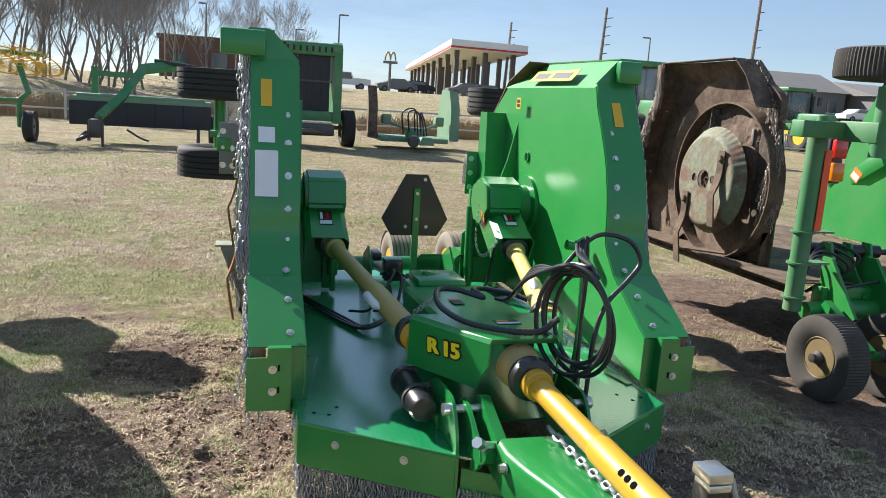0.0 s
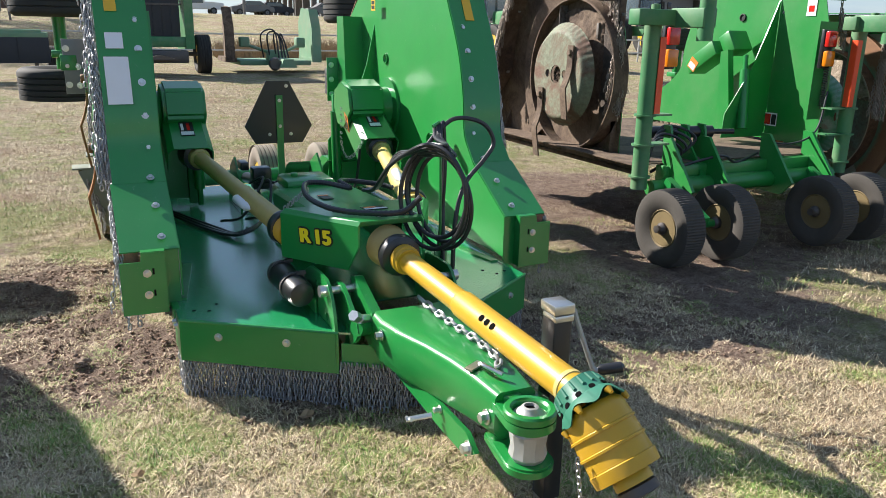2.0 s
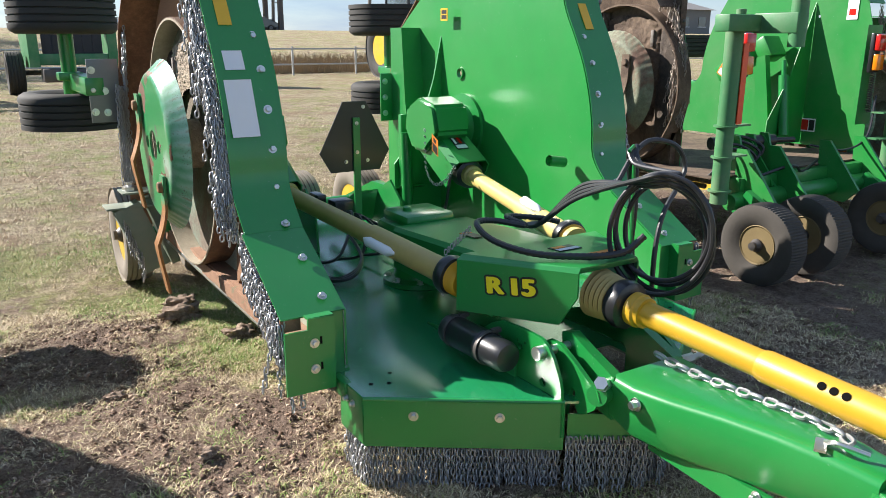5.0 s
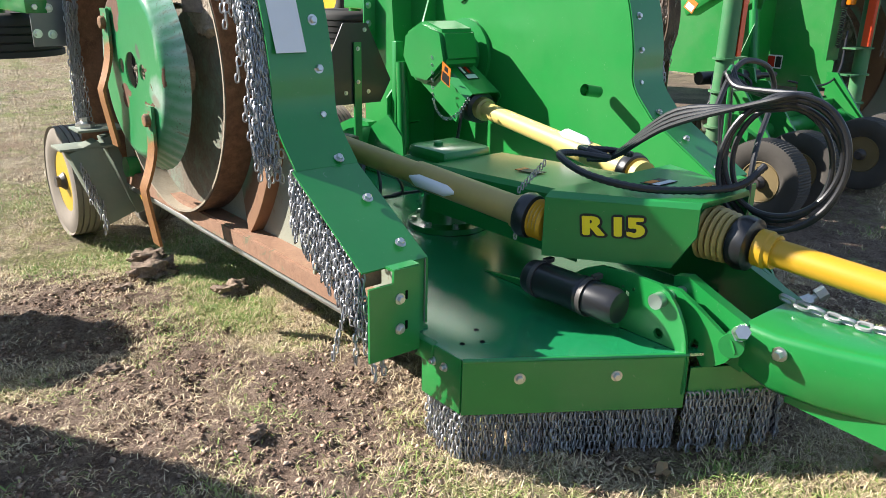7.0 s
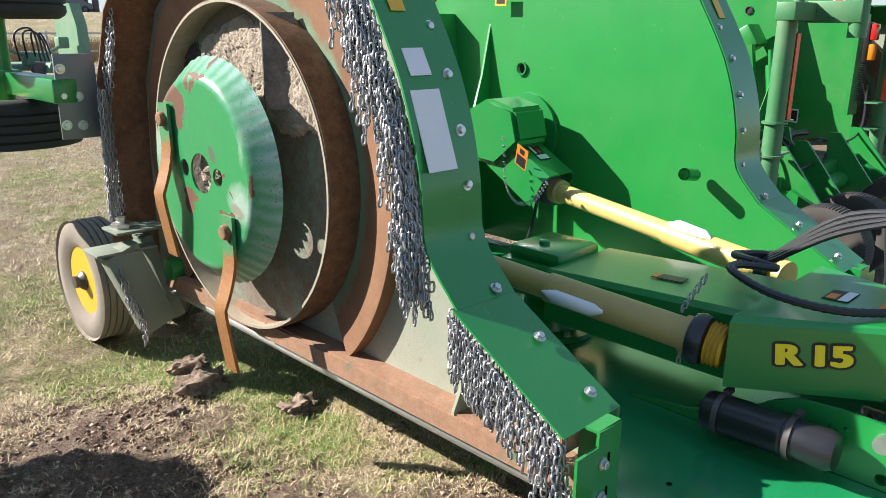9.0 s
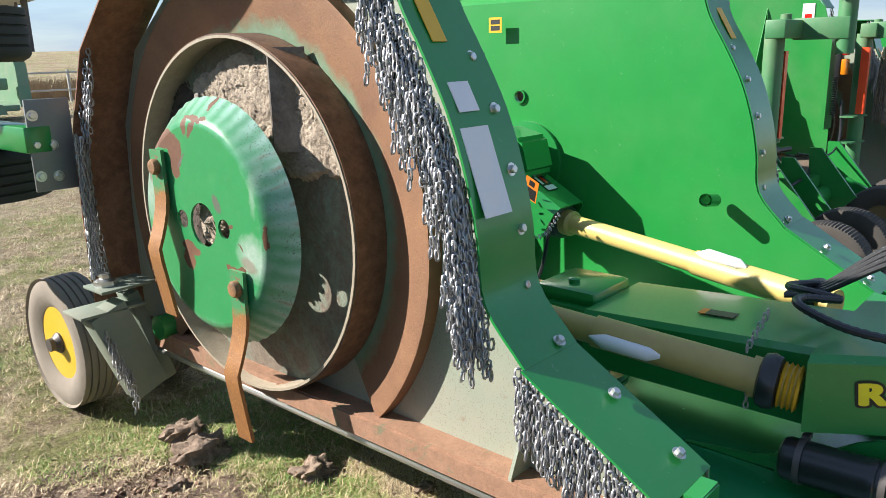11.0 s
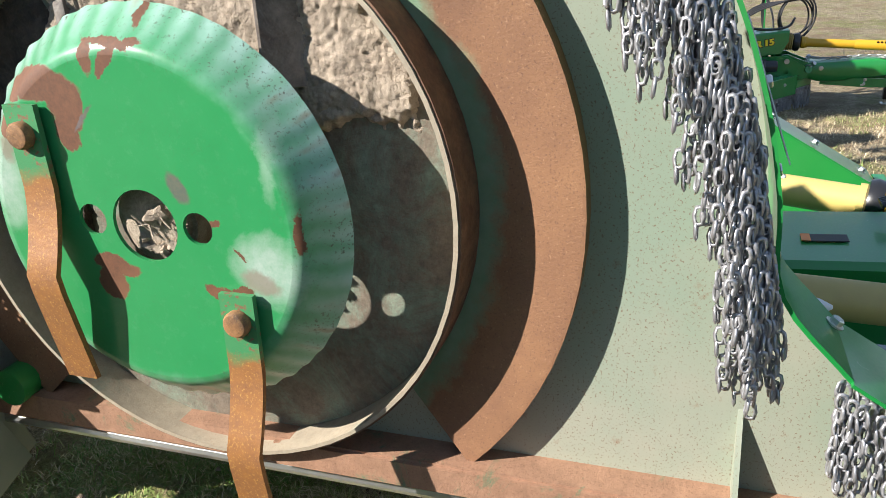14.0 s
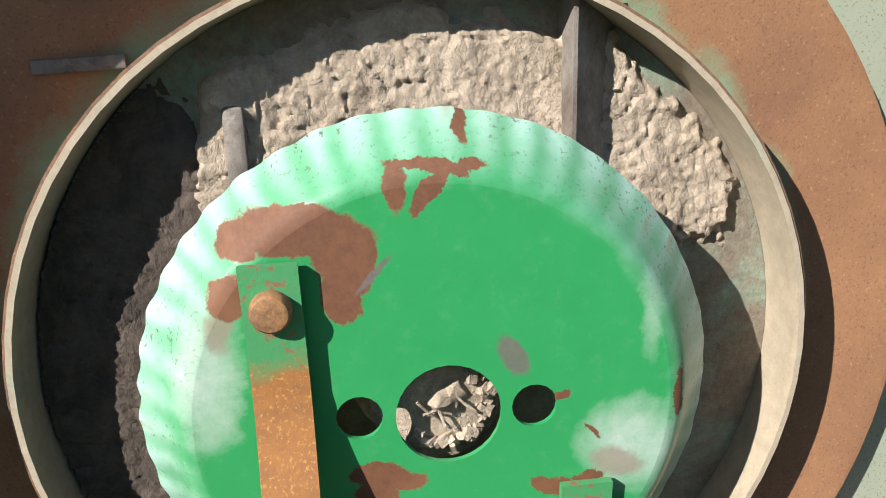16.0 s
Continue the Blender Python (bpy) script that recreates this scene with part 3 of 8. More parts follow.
def tyre_wheel(parent, c, axis, r=0.31, w=0.17, tyre=None, rim=None, cut=False, name="wheel"):
    """A wheel with a cut-rubber tread, dished rim and hub."""
    d = Vector(axis).normalized()
    bm = B()
    h = w / 2
    prof = [(r * 0.56, -h * 0.72), (r * 0.70, -h * 0.98), (r * 0.88, -h), (r * 0.965, -h * 0.86)]
    for g in range(5):
        a = -h * 0.72 + g * h * 0.36 - h * 0.0
        prof += [(r, a), (r, a + h * 0.26), (r * 0.965, a + h * 0.28), (r * 0.965, a + h * 0.34)]
    prof = prof[:-2] + [(r * 0.965, h * 0.86), (r * 0.88, h), (r * 0.70, h * 0.98), (r * 0.56, h * 0.72)]
    if cut:
        # tread of upright rubber slices
        prof = [(r * 0.49, -h * 0.66), (r * 0.66, -h * 0.97), (r * 0.90, -h), (r * 0.985, -h * 0.90), (r, -h * 0.6), (r * 1.005, 0), (r, h * 0.6), (r * 0.985, h * 0.90), (r * 0.90, h), (r * 0.66, h * 0.97), (r * 0.49, h * 0.66)]
        lathe(bm, prof, c, d, 168, True)
        for k, v in enumerate(bm.verts):
            ring, seg = divmod(k, 168)
            if 3 <= ring <= 7 and seg % 2:
                v.co -= (v.co - Vector(c) - d * (v.co - Vector(c)).dot(d)) * 0.022
    else:
        lathe(bm, prof, c, d, 40, True)
    wheel = part(name, bm, tyre or TYRE, parent)
    bm = B()
    if cut:
        # small deep rim with a rolled edge
        for e in (-1, 1):
            lathe(bm, [(r * 0.50, e * h * 0.64), (r * 0.475, e * h * 0.72), (r * 0.45, e * h * 0.66), (r * 0.42, e * h * 0.15), (r * 0.38, e * h * 0.06), (r * 0.15, e * h * 0.06)], c, d, 28)
    else:
        lathe(bm, [(r * 0.57, -h * 0.7), (r * 0.57, -h * 0.5), (r * 0.50, -h * 0.45), (r * 0.46, 0.0), (r * 0.2, 0.02), (r * 0.2, 0.05), (r * 0.08, 0.06)], c, d, 28)
        lathe(bm, [(r * 0.57, h * 0.7), (r * 0.57, h * 0.5), (r * 0.50, h * 0.45), (r * 0.46, 0.03), (r * 0.2, 0.03)], c, d, 28)
    part("rim", bm, rim or YELLOW, wheel)
    bm = B()
    lathe(bm, [(r * 0.16, -0.07), (r * 0.16, 0.07), (r * 0.10, 0.09), (r * 0.10, 0.11)], c, d, 14)
    lathe(bm, [(r * 0.16, 0.0), (r * 0.16, -0.08), (r * 0.10, -0.10), (r * 0.04, -0.105)], c, d, 14)
    part("hub", bm, STEEL, wheel)
    return wheel


def slab_label(parent, name, o, u, v, w, h, mat, bars=(), label=""):
    """A thin sticker centred at o, spanned by u and v, with bars (x0, y0, x1, y1, material) on it."""
    o, u, v = Vector(o), Vector(u).normalized(), Vector(v).normalized()
    n = u.cross(v).normalized()
    def quad(bm, x0, y0, x1, y1, lift):
        pts = [o + u * (x * w) + v * (y * h) for x, y in ((x0, y0), (x1, y0), (x1, y1), (x0, y1))]
        lo = [bm.verts.new(p + n * 0.0005) for p in pts]
        hi = [bm.verts.new(p + n * lift) for p in pts]
        bm.faces.new(hi)
        bm.faces.new(lo[::-1])
        for i in range(4):
            bm.faces.new((lo[i], lo[(i + 1) % 4], hi[(i + 1) % 4], hi[i]))
    bm = B()
    quad(bm, -0.5, -0.5, 0.5, 0.5, 0.0025)
    ob = part(name, bm, mat, parent, label, 0)
    for x0, y0, x1, y1, bm_mat in bars:
        bm = B()
        quad(bm, x0, y0, x1, y1, 0.0035)
        part("print_bar", bm, bm_mat, ob, "", 0)
    return ob

# ---- ground ----
def ground_height(x, y):
    far = min(1.0, max(0.0, (y - 34.0) / 42.0))
    z = 2.4 * far * far * (3 - 2 * far)
    side = min(1.0, max(0.0, (x - 3.0) / 6.0))
    # the turf rises a little under the hitch and dips under the wheels
    dip = ((0.0, 0.03), (2.2, 0.06), (3.4, 0.01), (4.7, -0.04), (5.8, -0.055), (8.0, -0.03), (13.0, 0.0))
    for (y0, h0), (y1, h1) in zip(dip, dip[1:]):
        if y0 <= y < y1:
            f = (y - y0) / (y1 - y0)
            z += (h0 + (h1 - h0) * f * f * (3 - 2 * f)) * max(0.0, 1 - max(0.0, abs(x - 0.5) - 2.5) / 3)
    z -= 0.2 * side * side * (3 - 2 * side) * max(0.0, 1 - max(0.0, y - 6) / 12)
    near = 1.0 if -6 < x < 9 and -3 < y < 12 else 0.35
    soil = sum(k * max(0.0, 1 - ((x - cx) / rx) ** 2 - ((y - cy) / ry) ** 2) for cx, cy, rx, ry, k in BARE) if near == 1.0 else 0.0
    z += min(1.0, soil * 4) * (0.018 * noise.noise((x * 9, y * 9, 4.0)) + 0.018 * noise.noise((x * 19, y * 19, 6.0)))
    z += near * (0.022 * noise.noise((x * 1.1, y * 1.1, 0.3)) + 0.014 * noise.noise((x * 4.3, y * 4.3, 2.0)) + 0.008 * noise.noise((x * 11, y * 11, 5.0)))
    return z


def axis_steps(lo, hi, a, b, fine, grow):
    out = []
    p = a
    while p <= b:
        out.append(p)
        p += fine
    st = fine
    q = b
    while q < hi:
        st *= grow
        q += st
        out.append(min(q, hi))
    st, q = fine, a
    while q > lo:
        st *= grow
        q -= st
        out.insert(0, max(q, lo))
    return out


def build_ground():
    xs = axis_steps(-1500, 1500, -1.7, 3.6, 0.024, 1.10)
    ys = axis_steps(-400, 3000, 1.4, 5.8, 0.024, 1.09)
    verts = [(x, y, ground_height(x, y)) for y in ys for x in xs]
    w = len(xs)
    faces = [(j * w + i, j * w + i + 1, (j + 1) * w + i + 1, (j + 1) * w + i) for j in range(len(ys) - 1) for i in range(w - 1)]
    me = bpy.data.meshes.new("ground")
    me.from_pydata(verts, [], faces)
    me.materials.append(TURF)
    me.shade_smooth()
    tagged(new("ground", me), "dry dormant turf with green tufts and bare brown soil", "ground", kind="structure")


build_ground()


def grass_patch(name, x0, x1, y0, y1, count, h, seed, label, flat=False):
    """Short grass blades, each one bent strip of two quads, joined into one mesh."""
    rng = np.random.default_rng(seed)
    x, y = rng.uniform(x0, x1, count), rng.uniform(y0, y1, count)
    # just over half of the blades stand together in tufts
    tufts = max(8, count // 45)
    tx, ty = rng.uniform(x0, x1, tufts), rng.uniform(y0, y1, tufts)
    pick = rng.integers(0, tufts, count)
    size = rng.uniform(0.008, 0.045, tufts)[pick]
    in_tuft = rng.uniform(0, 1, count) < 0.55
    x = np.where(in_tuft, tx[pick] + rng.normal(0, 1, count) * size, x)
    y = np.where(in_tuft, ty[pick] + rng.normal(0, 1, count) * size, y)
    def cover(a, b):
        if 0.85 < a < 1.6 and 3.4 < b < 5.2:
            return -9.0
        bare = sum(k * max(0.0, 1 - ((a - cx) / rx) ** 2 - ((b - cy) / ry) ** 2) for cx, cy, rx, ry, k in BARE)
        return 0.36 - 3.0 * bare + 0.9 * noise.noise((a * 1.3, b * 1.3, 7.0)) + 0.7 * noise.noise((a * 4.1, b * 4.1, 1.0))
    low, high = (-1.3, 0.7) if flat else (-0.55, 0.75)
    keep = np.array([cover(a, b) > rng.uniform(low, high) for a, b in zip(x, y)])
    x, y = x[keep], y[keep]
    z = np.array([ground_height(a, b) for a, b in zip(x, y)])
    n = len(x)
    ang, lean = rng.uniform(0, math.tau, n), rng.uniform(0.55, 1.65, n)
    if flat:
        lean = rng.uniform(1.25, 1.62, n)
    ht, wd = h * rng.uniform(0.3, 1.0, n) ** 1.2 * 1.5, rng.uniform(0.0007, 0.0020, n) * (1 + h * 4)
    dx, dy = np.cos(ang), np.sin(ang)
    px, py = -dy, dx
    v = np.empty((n, 5, 3))
    for k, (f, b) in enumerate(((0.0, 0.0), (0.55, 0.43))):
        cx, cy = x + dx * ht * lean * b, y + dy * ht * lean * b
        cz = z - 0.004 + ht * f * np.cos(lean * 0.4)
        ww = wd * (1 - 0.25 * k)
        v[:, 2 * k] = np.stack([cx - px * ww, cy - py * ww, cz], 1)
        v[:, 2 * k + 1] = np.stack([cx + px * ww, cy + py * ww, cz], 1)
    v[:, 4] = np.stack([x + dx * ht * lean, y + dy * ht * lean, z + ht * np.maximum(0.12, np.cos(lean))], 1)
    me = bpy.data.meshes.new(name)
    me.vertices.add(n * 5)
    me.vertices.foreach_set("co", v.reshape(-1))
    base = np.arange(n)[:, None] * 5
    loops = (base + np.array([0, 1, 3, 2, 2, 3, 4])).reshape(-1)
    me.loops.add(n * 7)
    me.loops.foreach_set("vertex_index", loops.astype(np.int32))
    me.polygons.add(n * 2)
    st = (np.arange(n)[:, None] * 7 + np.array([0, 4])).reshape(-1)
    me.polygons.foreach_set("loop_start", st.astype(np.int32))
    me.update(calc_edges=True)
    me.validate()
    me.materials.append(GRASS)
    tagged(new(name, me), label, "grass", kind="stuff")


grass_patch("grass", -1.6, 3.2, 0.9, 5.6, 480000, 0.028, 3, "short straw-coloured and green grass blades")
grass_patch("straw_litter", -1.6, 3.2, 0.9, 5.6, 220000, 0.024, 8, "loose straw bits lying on soil and turf", True)
grass_patch("grass", -2.5, 6.5, 5.6, 11.0, 130000, 0.042, 4, "short straw-coloured and green grass blades farther off")
grass_patch("grass", -7.0, 5.0, 11.0, 21.0, 110000, 0.06, 6, "short dry grass in the field behind the cutter")
grass_patch("grass", 3.2, 7.0, 0.5, 5.6, 60000, 0.045, 5, "short straw-coloured and green grass blades beside the wheels")

def soil_crumbs(count, seed):
    """Loose crumbs of soil on the worn places, joined: each one squashed octahedron."""
    rng = np.random.default_rng(seed)
    x, y = rng.uniform(-1.5, 3.2, count), rng.uniform(1.2, 5.8, count)
    def bare(a, b):
        if 0.85 < a < 1.6 and 3.4 < b < 5.2:
            return 0.0
        soil = sum(k * max(0.0, 1 - ((a - cx) / rx) ** 2 - ((b - cy) / ry) ** 2) for cx, cy, rx, ry, k in BARE)
        return 2.6 * soil + 0.9 * noise.noise((a * 4.5, b * 4.5, 2.0)) - 0.25
    keep = np.array([bare(a, b) > rng.uniform(0.0, 1.0) for a, b in zip(x, y)])
    x, y = x[keep], y[keep]
    n = len(x)
    z = np.array([ground_height(a, b) for a, b in zip(x, y)])
    r = 0.0016 + 0.010 * rng.uniform(0, 1, n) ** 5
    base = np.array([(1, 0, 0), (0, 1, 0), (-1, 0, 0), (0, -1, 0), (0, 0, 1), (0, 0, -1)], float)
    v = base[None] * rng.uniform(0.4, 1.6, (n, 6, 1)) + rng.uniform(-0.5, 0.5, (n, 6, 3))
    v[:, :, 2] *= 0.7
    v = v * r[:, None, None] + np.stack([x, y, z + 0.3 * r], 1)[:, None]
    tri = np.array([(0, 1, 4), (1, 2, 4), (2, 3, 4), (3, 0, 4), (1, 0, 5), (2, 1, 5), (3, 2, 5), (0, 3, 5)])
    me = bpy.data.meshes.new("soil_crumbs")
    me.vertices.add(n * 6)
    me.vertices.foreach_set("co", v.reshape(-1))
    me.loops.add(n * 24)
    me.loops.foreach_set("vertex_index", (np.arange(n)[:, None] * 6 + tri.reshape(-1)).reshape(-1).astype(np.int32))
    me.polygons.add(n * 8)
    me.polygons.foreach_set("loop_start", (np.arange(n * 8) * 3).astype(np.int32))
    me.update(calc_edges=True)
    m = Mat("crumb_soil", 0.95)
    geo = m.t.nodes.new("ShaderNodeNewGeometry")
    m.color(m.ramp(geo.outputs["Random Per Island"], (0.0, (0.12, 0.072, 0.05)), (0.5, (0.33, 0.22, 0.158)), (1.0, (0.56, 0.42, 0.31))))
    me.materials.append(m.m)
    tagged(new("soil_crumbs", me), "loose brown soil crumbs on the worn turf", "soil", kind="stuff")


soil_crumbs(150000, 12)

# ---- rotary cutter: sizes in metres, seen from the hitch end ----
MID = 1.2
PY, PZ = 4.662, 0.987
GAP = 0.0
SPREAD = 0.045
RIM = [(3.09, 0.60), (3.44, 0.81), (3.55, 0.94), (3.57, 1.09), (3.60, 1.23), (3.65, 1.37), (3.72, 1.50), (3.79, 1.62), (3.83, 1.74), (3.84, 1.87)]
REAR_EDGE = [(4.80, 1.88), (5.15, 1.76), (5.42, 1.54), (5.57, 1.25), (5.60, 0.9), (5.60, 0.40)]


def circle(y, z, r, n, start=0.0):
    return [(y + r * math.cos(start + i * math.tau / n), z + r * math.sin(start + i * math.tau / n)) for i in range(n)]


def holed_plate(bm, outer, holes, a, b):
    """A plate across x from a to b with round holes through it."""
    for w in (a, b):
        edges = []
        for loop in (outer, *holes):
            vs = [bm.verts.new((w, y, z)) for y, z in loop]
            edges += [bm.edges.new((vs[i], vs[(i + 1) % len(vs)])) for i in range(len(vs))]
        bmesh.ops.triangle_fill(bm, use_beauty=True, edges=edges)
    for loop in (outer, *holes):
        lo = [bm.verts.new((a, y, z)) for y, z in loop]
        hi = [bm.verts.new((b, y, z)) for y, z in loop]
        for i in range(len(loop)):
            bm.faces.new((lo[i], lo[(i + 1) % len(loop)], hi[(i + 1) % len(loop)], hi[i]))
    bmesh.ops.remove_doubles(bm, verts=bm.verts, dist=1e-5)


def blade(wing, X, by, bz, lean, mats, length=0.56):
    """A free-swinging knife: a bent bar hanging from its bolt."""
    bm = B()
    prof = []
    n = 14
    for i in range(n + 1):
        f = i / n
        z = bz + 0.055 - f * length
        d = 0.0 if f < 0.28 else 0.05 * min(1, (f - 0.28) / 0.3) ** 1.5 if f < 0.58 else 0.05 - 0.035 * (f - 0.58) / 0.42
        prof.append((d, by + lean * f * length, z))
    hw = 0.036
    rows = []
    for d, y, z in prof:
        rows.append([bm.verts.new((X(0.995 + d + t), y + w, z)) for t, w in ((0, -hw), (0, hw), (0.012, hw), (0.012, -hw))])
    for a, b in zip(rows, rows[1:]):
        for k in range(4):
            bm.faces.new((a[k], a[(k + 1) % 4], b[(k + 1) % 4], b[k]))
    bm.faces.new(rows[0])
    bm.faces.new(rows[-1])
    global OFF
    keep = OFF
    OFF = Vector((X(0.995), by, bz))
    knife = part("blade", bm, mats["blade"], wing, "rusty swinging blade")
    knife.location = OFF - keep
    OFF = keep
    bm = B()
    s = 1 if X(1) > X(0) else -1
    lathe(bm, [(0.026, 0), (0.026, 0.014), (0.022, 0.020), (0.019, 0.021), (0.005, 0.021)], (X(1.006), by, bz), (s, 0, 0), 20)
    part("blade_bolt", bm, mats["bolt"], wing, "round rusted blade bolt")


def wing_underside(wing, X, s, mats, seed):
    """Baffle rings, pan, blades and mud under one folded wing."""
    # inner ring
    bm = B()
    lathe(bm, [(0.577, 0.0), (0.586, 0.0), (0.586, 0.126), (0.577, 0.126)], (X(0.742), PY, PZ), (s, 0, 0), 64, True)
    part("inner_baffle_ring", bm, mats["ring"], wing, "worn bare-edged steel baffle ring", 40)
    bm = B()
    lathe(bm, [(0.5865, 0.0), (0.591, 0.0), (0.591, 0.122), (0.5865, 0.122)], (X(0.742), PY, PZ), (s, 0, 0), 64, True)
    part("ring_band", bm, mats.get("band", mats["annulus"]), wing, "rust-brown outer face of the ring", 40)
    # outer raised ring, cut off along the hinge flange
    bm = B()
    prof = [(0.592, 0.747), (0.792, 0.797), (0.802, 0.797), (0.802, 0.742)]
    zc = PZ - 0.415
    a0 = -math.asin(zc / 0.802) + 0.01
    n = 60
    span = math.pi - 2 * a0
    rows = []
    for i in range(n + 1):
        a = a0 + span * i / n
        row = []
        for r, d in prof:
            z = max(PZ + r * math.sin(a), 0.415)
            row.append(bm.verts.new((X(d), min(PY + r * math.cos(a), mats.get("ring_end", 9.0)), z)))
        rows.append(row)
    for p, q in zip(rows, rows[1:]):
        for k in range(3):
            bm.faces.new((p[k], p[k + 1], q[k + 1], q[k]))
    part("outer_baffle_ring", bm, mats["annulus"], wing, "rusty sloping baffle ring with green paint rests", 40)
    # hinge flange
    bm = B()
    prism(bm, [(3.12, 0.36), (5.55, 0.36), (5.55, 0.43), (3.12, 0.43)], "x", X(0.742), X(0.825))
    box(bm, (X(0.83), 3.9, 0.395), (0.012, 1.3, 0.06))
    part("hinge_flange", bm, mats["flange"], wing, "rusted hinge flange")
    bm = B()
    tube(bm, [(X(0.80), 3.1, 0.335), (X(0.80), 5.5, 0.335)], 0.018, 10)
    part("hinge_pin", bm, mats.get("pin", ZINC), wing)
    bm = B()
    prism(bm, [(X(0.7445), 0.425), (X(0.7445), 0.61), (X(0.83), 0.435), (X(0.83), 0.425)], "y", 3.565, 3.575)
    part("gusset", bm, mats["under"], wing)
    bm = B()
    lathe(bm, [(0.576, 0.0), (0.576, 0.028)], (X(0.7448), PY, PZ), (s, 0, 0), 64)
    part("ring_floor", bm, mats.get("ring_floor", TAN), wing, "dusty tan sheet inside the ring", 40)
    # dried mud on the deck inside the inner ring: a pale thick cake above, clods darkened for shade beside it
    def cake(y0, y1, z0, z1, cell, reach, lumps, mat, name, label):
        bm = B()
        ny, nz = int((y1 - y0) / cell), int((z1 - z0) / cell)
        grid = {}
        for i in range(ny + 1):
            for j in range(nz + 1):
                y, z = y0 + i * cell, z0 + j * cell
                r = math.hypot(y - PY, z - PZ)
                if r > 0.574 or r < 0.26:
                    continue
                far = reach(y, z, r) + 0.034 * noise.noise((y * 9, z * 9, seed)) + 0.018 * noise.noise((y * 34, z * 34, seed)) + 0.010 * noise.noise((y * 80, z * 80, seed))
                if far < -0.012:
                    continue
                m = min(1.0, max(0.0, (far + 0.006) / 0.02))
                ridge = 1 - abs(noise.noise((y * 17, z * 17, seed + 9.0))) * 2
                h = m * (lumps * (1 + 0.45 * noise.noise((y * 8, z * 8, seed))) + 0.0045 * noise.noise((y * 28, z * 28, 3.0)) + 0.0032 * noise.noise((y * 75, z * 75, 8.0)) + 0.0040 * noise.noise((y * 140, z * 140, 2.0)))
                h -= 0.005 * m * max(0.0, ridge - 0.90) / 0.10
                grid[i, j] = bm.verts.new((X(0.7725 + h - 0.003), y, z))
        for i, j in list(grid):
            q = [grid.get(k) for k in ((i, j), (i + 1, j), (i + 1, j + 1), (i, j + 1))]
            if None not in q:
                bm.faces.new(q)
        part(name, bm, mat, wing, label, 60)
    fine = 0.0042 if seed < 40 else 0.012
    cake(4.09, 5.02, 1.0, 1.57, fine, lambda y, z, r: min(0.522 + 0.03 * (y < 4.45) - r, z - (1.03 if y > 4.5 else 1.14), y - 4.165, 4.968 - y), 0.024, mats["mud"], "dried_mud", "thick cracked dried mud caked on the deck")
    cake(4.90, 5.25, 0.60, 1.50, fine * 1.4, lambda y, z, r: min(0.60 - r, y - 4.972, 1.42 - z), 0.020, mats.get("damp", SHADE_SOIL), "shaded_mud", "soil clods on the deck, ring shade put into their dark colour")
    bm = B()
    prism(bm, [(X(0.770), 4.448), (X(0.845), 4.446), (X(0.845), 4.440), (X(0.770), 4.360)], "z", 1.22, 1.53)
    part("stiffener", bm, IRON, wing, "scaled grey welded stiffener")
    bm = B()
    box(bm, (X(0.785), 4.915, 1.33), (0.045, 0.03, 0.12), None, 0.006)
    part("stiffener", bm, IRON, wing, "scaled grey welded stiffener")
    bm = B()
    box(bm, (X(0.768), 5.115, 1.452), (0.018, 0.125, 0.020), Matrix.Rotation(-0.04, 3, "X"), 0.003)
    part("weld_strap", bm, IRON, wing, "short grey strap welded on the baffle")
    # spindle, pan, blades
    bm = B()
    lathe(bm, [(0.12, 0), (0.12, 0.09), (0.095, 0.12), (0.090, 0.195), (0.062, 0.207), (0.02, 0.210)], (X(0.742), PY, PZ), (s, 0, 0), 20)
    part("spindle", bm, mats["mud"], wing, "spindle nut packed with mud")
    bm = B()
    rng = random.Random(seed)
    for k, (dy, dz, rr) in enumerate(((0.002, 0.004, 0.034), (-0.014, -0.016, 0.022), (0.016, -0.010, 0.020))):
        lump = bmesh.ops.create_icosphere(bm, subdivisions=3, radius=rr)["verts"]
        for v in lump:
            v.co = v.co * (1 + 0.5 * noise.noise(v.co * 45 + Vector((k, seed, 0))) + 0.3 * noise.noise(v.co * 110)) + Vector((X(0.930), PY - 0.012 + dy, PZ + 0.006 + dz))
    for k in range(46):
        a, r = rng.uniform(-0.9, 2.4) + math.pi, 0.068 * rng.uniform(0.72, 1.0)
        turn = Matrix.Rotation(rng.uniform(0, 3), 3, (rng.uniform(-1, 1), rng.uniform(-1, 1), rng.uniform(-1, 1)))
        box(bm, (X(0.955 + rng.uniform(-0.012, 0.004)), PY - 0.012 + r * math.cos(a), PZ + 0.006 + r * math.sin(a)), (rng.uniform(0.008, 0.016), rng.uniform(0.006, 0.014), rng.uniform(0.008, 0.018)), turn)
    for k in range(5):
        p = Vector((X(0.962), PY - 0.012 + rng.uniform(-0.03, 0.03), PZ + 0.006 + rng.uniform(-0.03, 0.03)))
        q = Vector((rng.uniform(-0.3, 0.3), rng.uniform(-1, 1), rng.uniform(-1, 1))).normalized() * rng.uniform(0.015, 0.035)
        tube(bm, [p - q, p + q * 0.2 + Vector((0, 0.002, 0)), p + q], 0.0022, 5)
    tagged(part("debris", bm, mats["mud"], wing), "straw and mud crumbs round the spindle nut", kind="stuff")
    global OFF
    keep = OFF
    OFF = Vector((X(0.97), PY, PZ))
    bm = B()
    n = 240
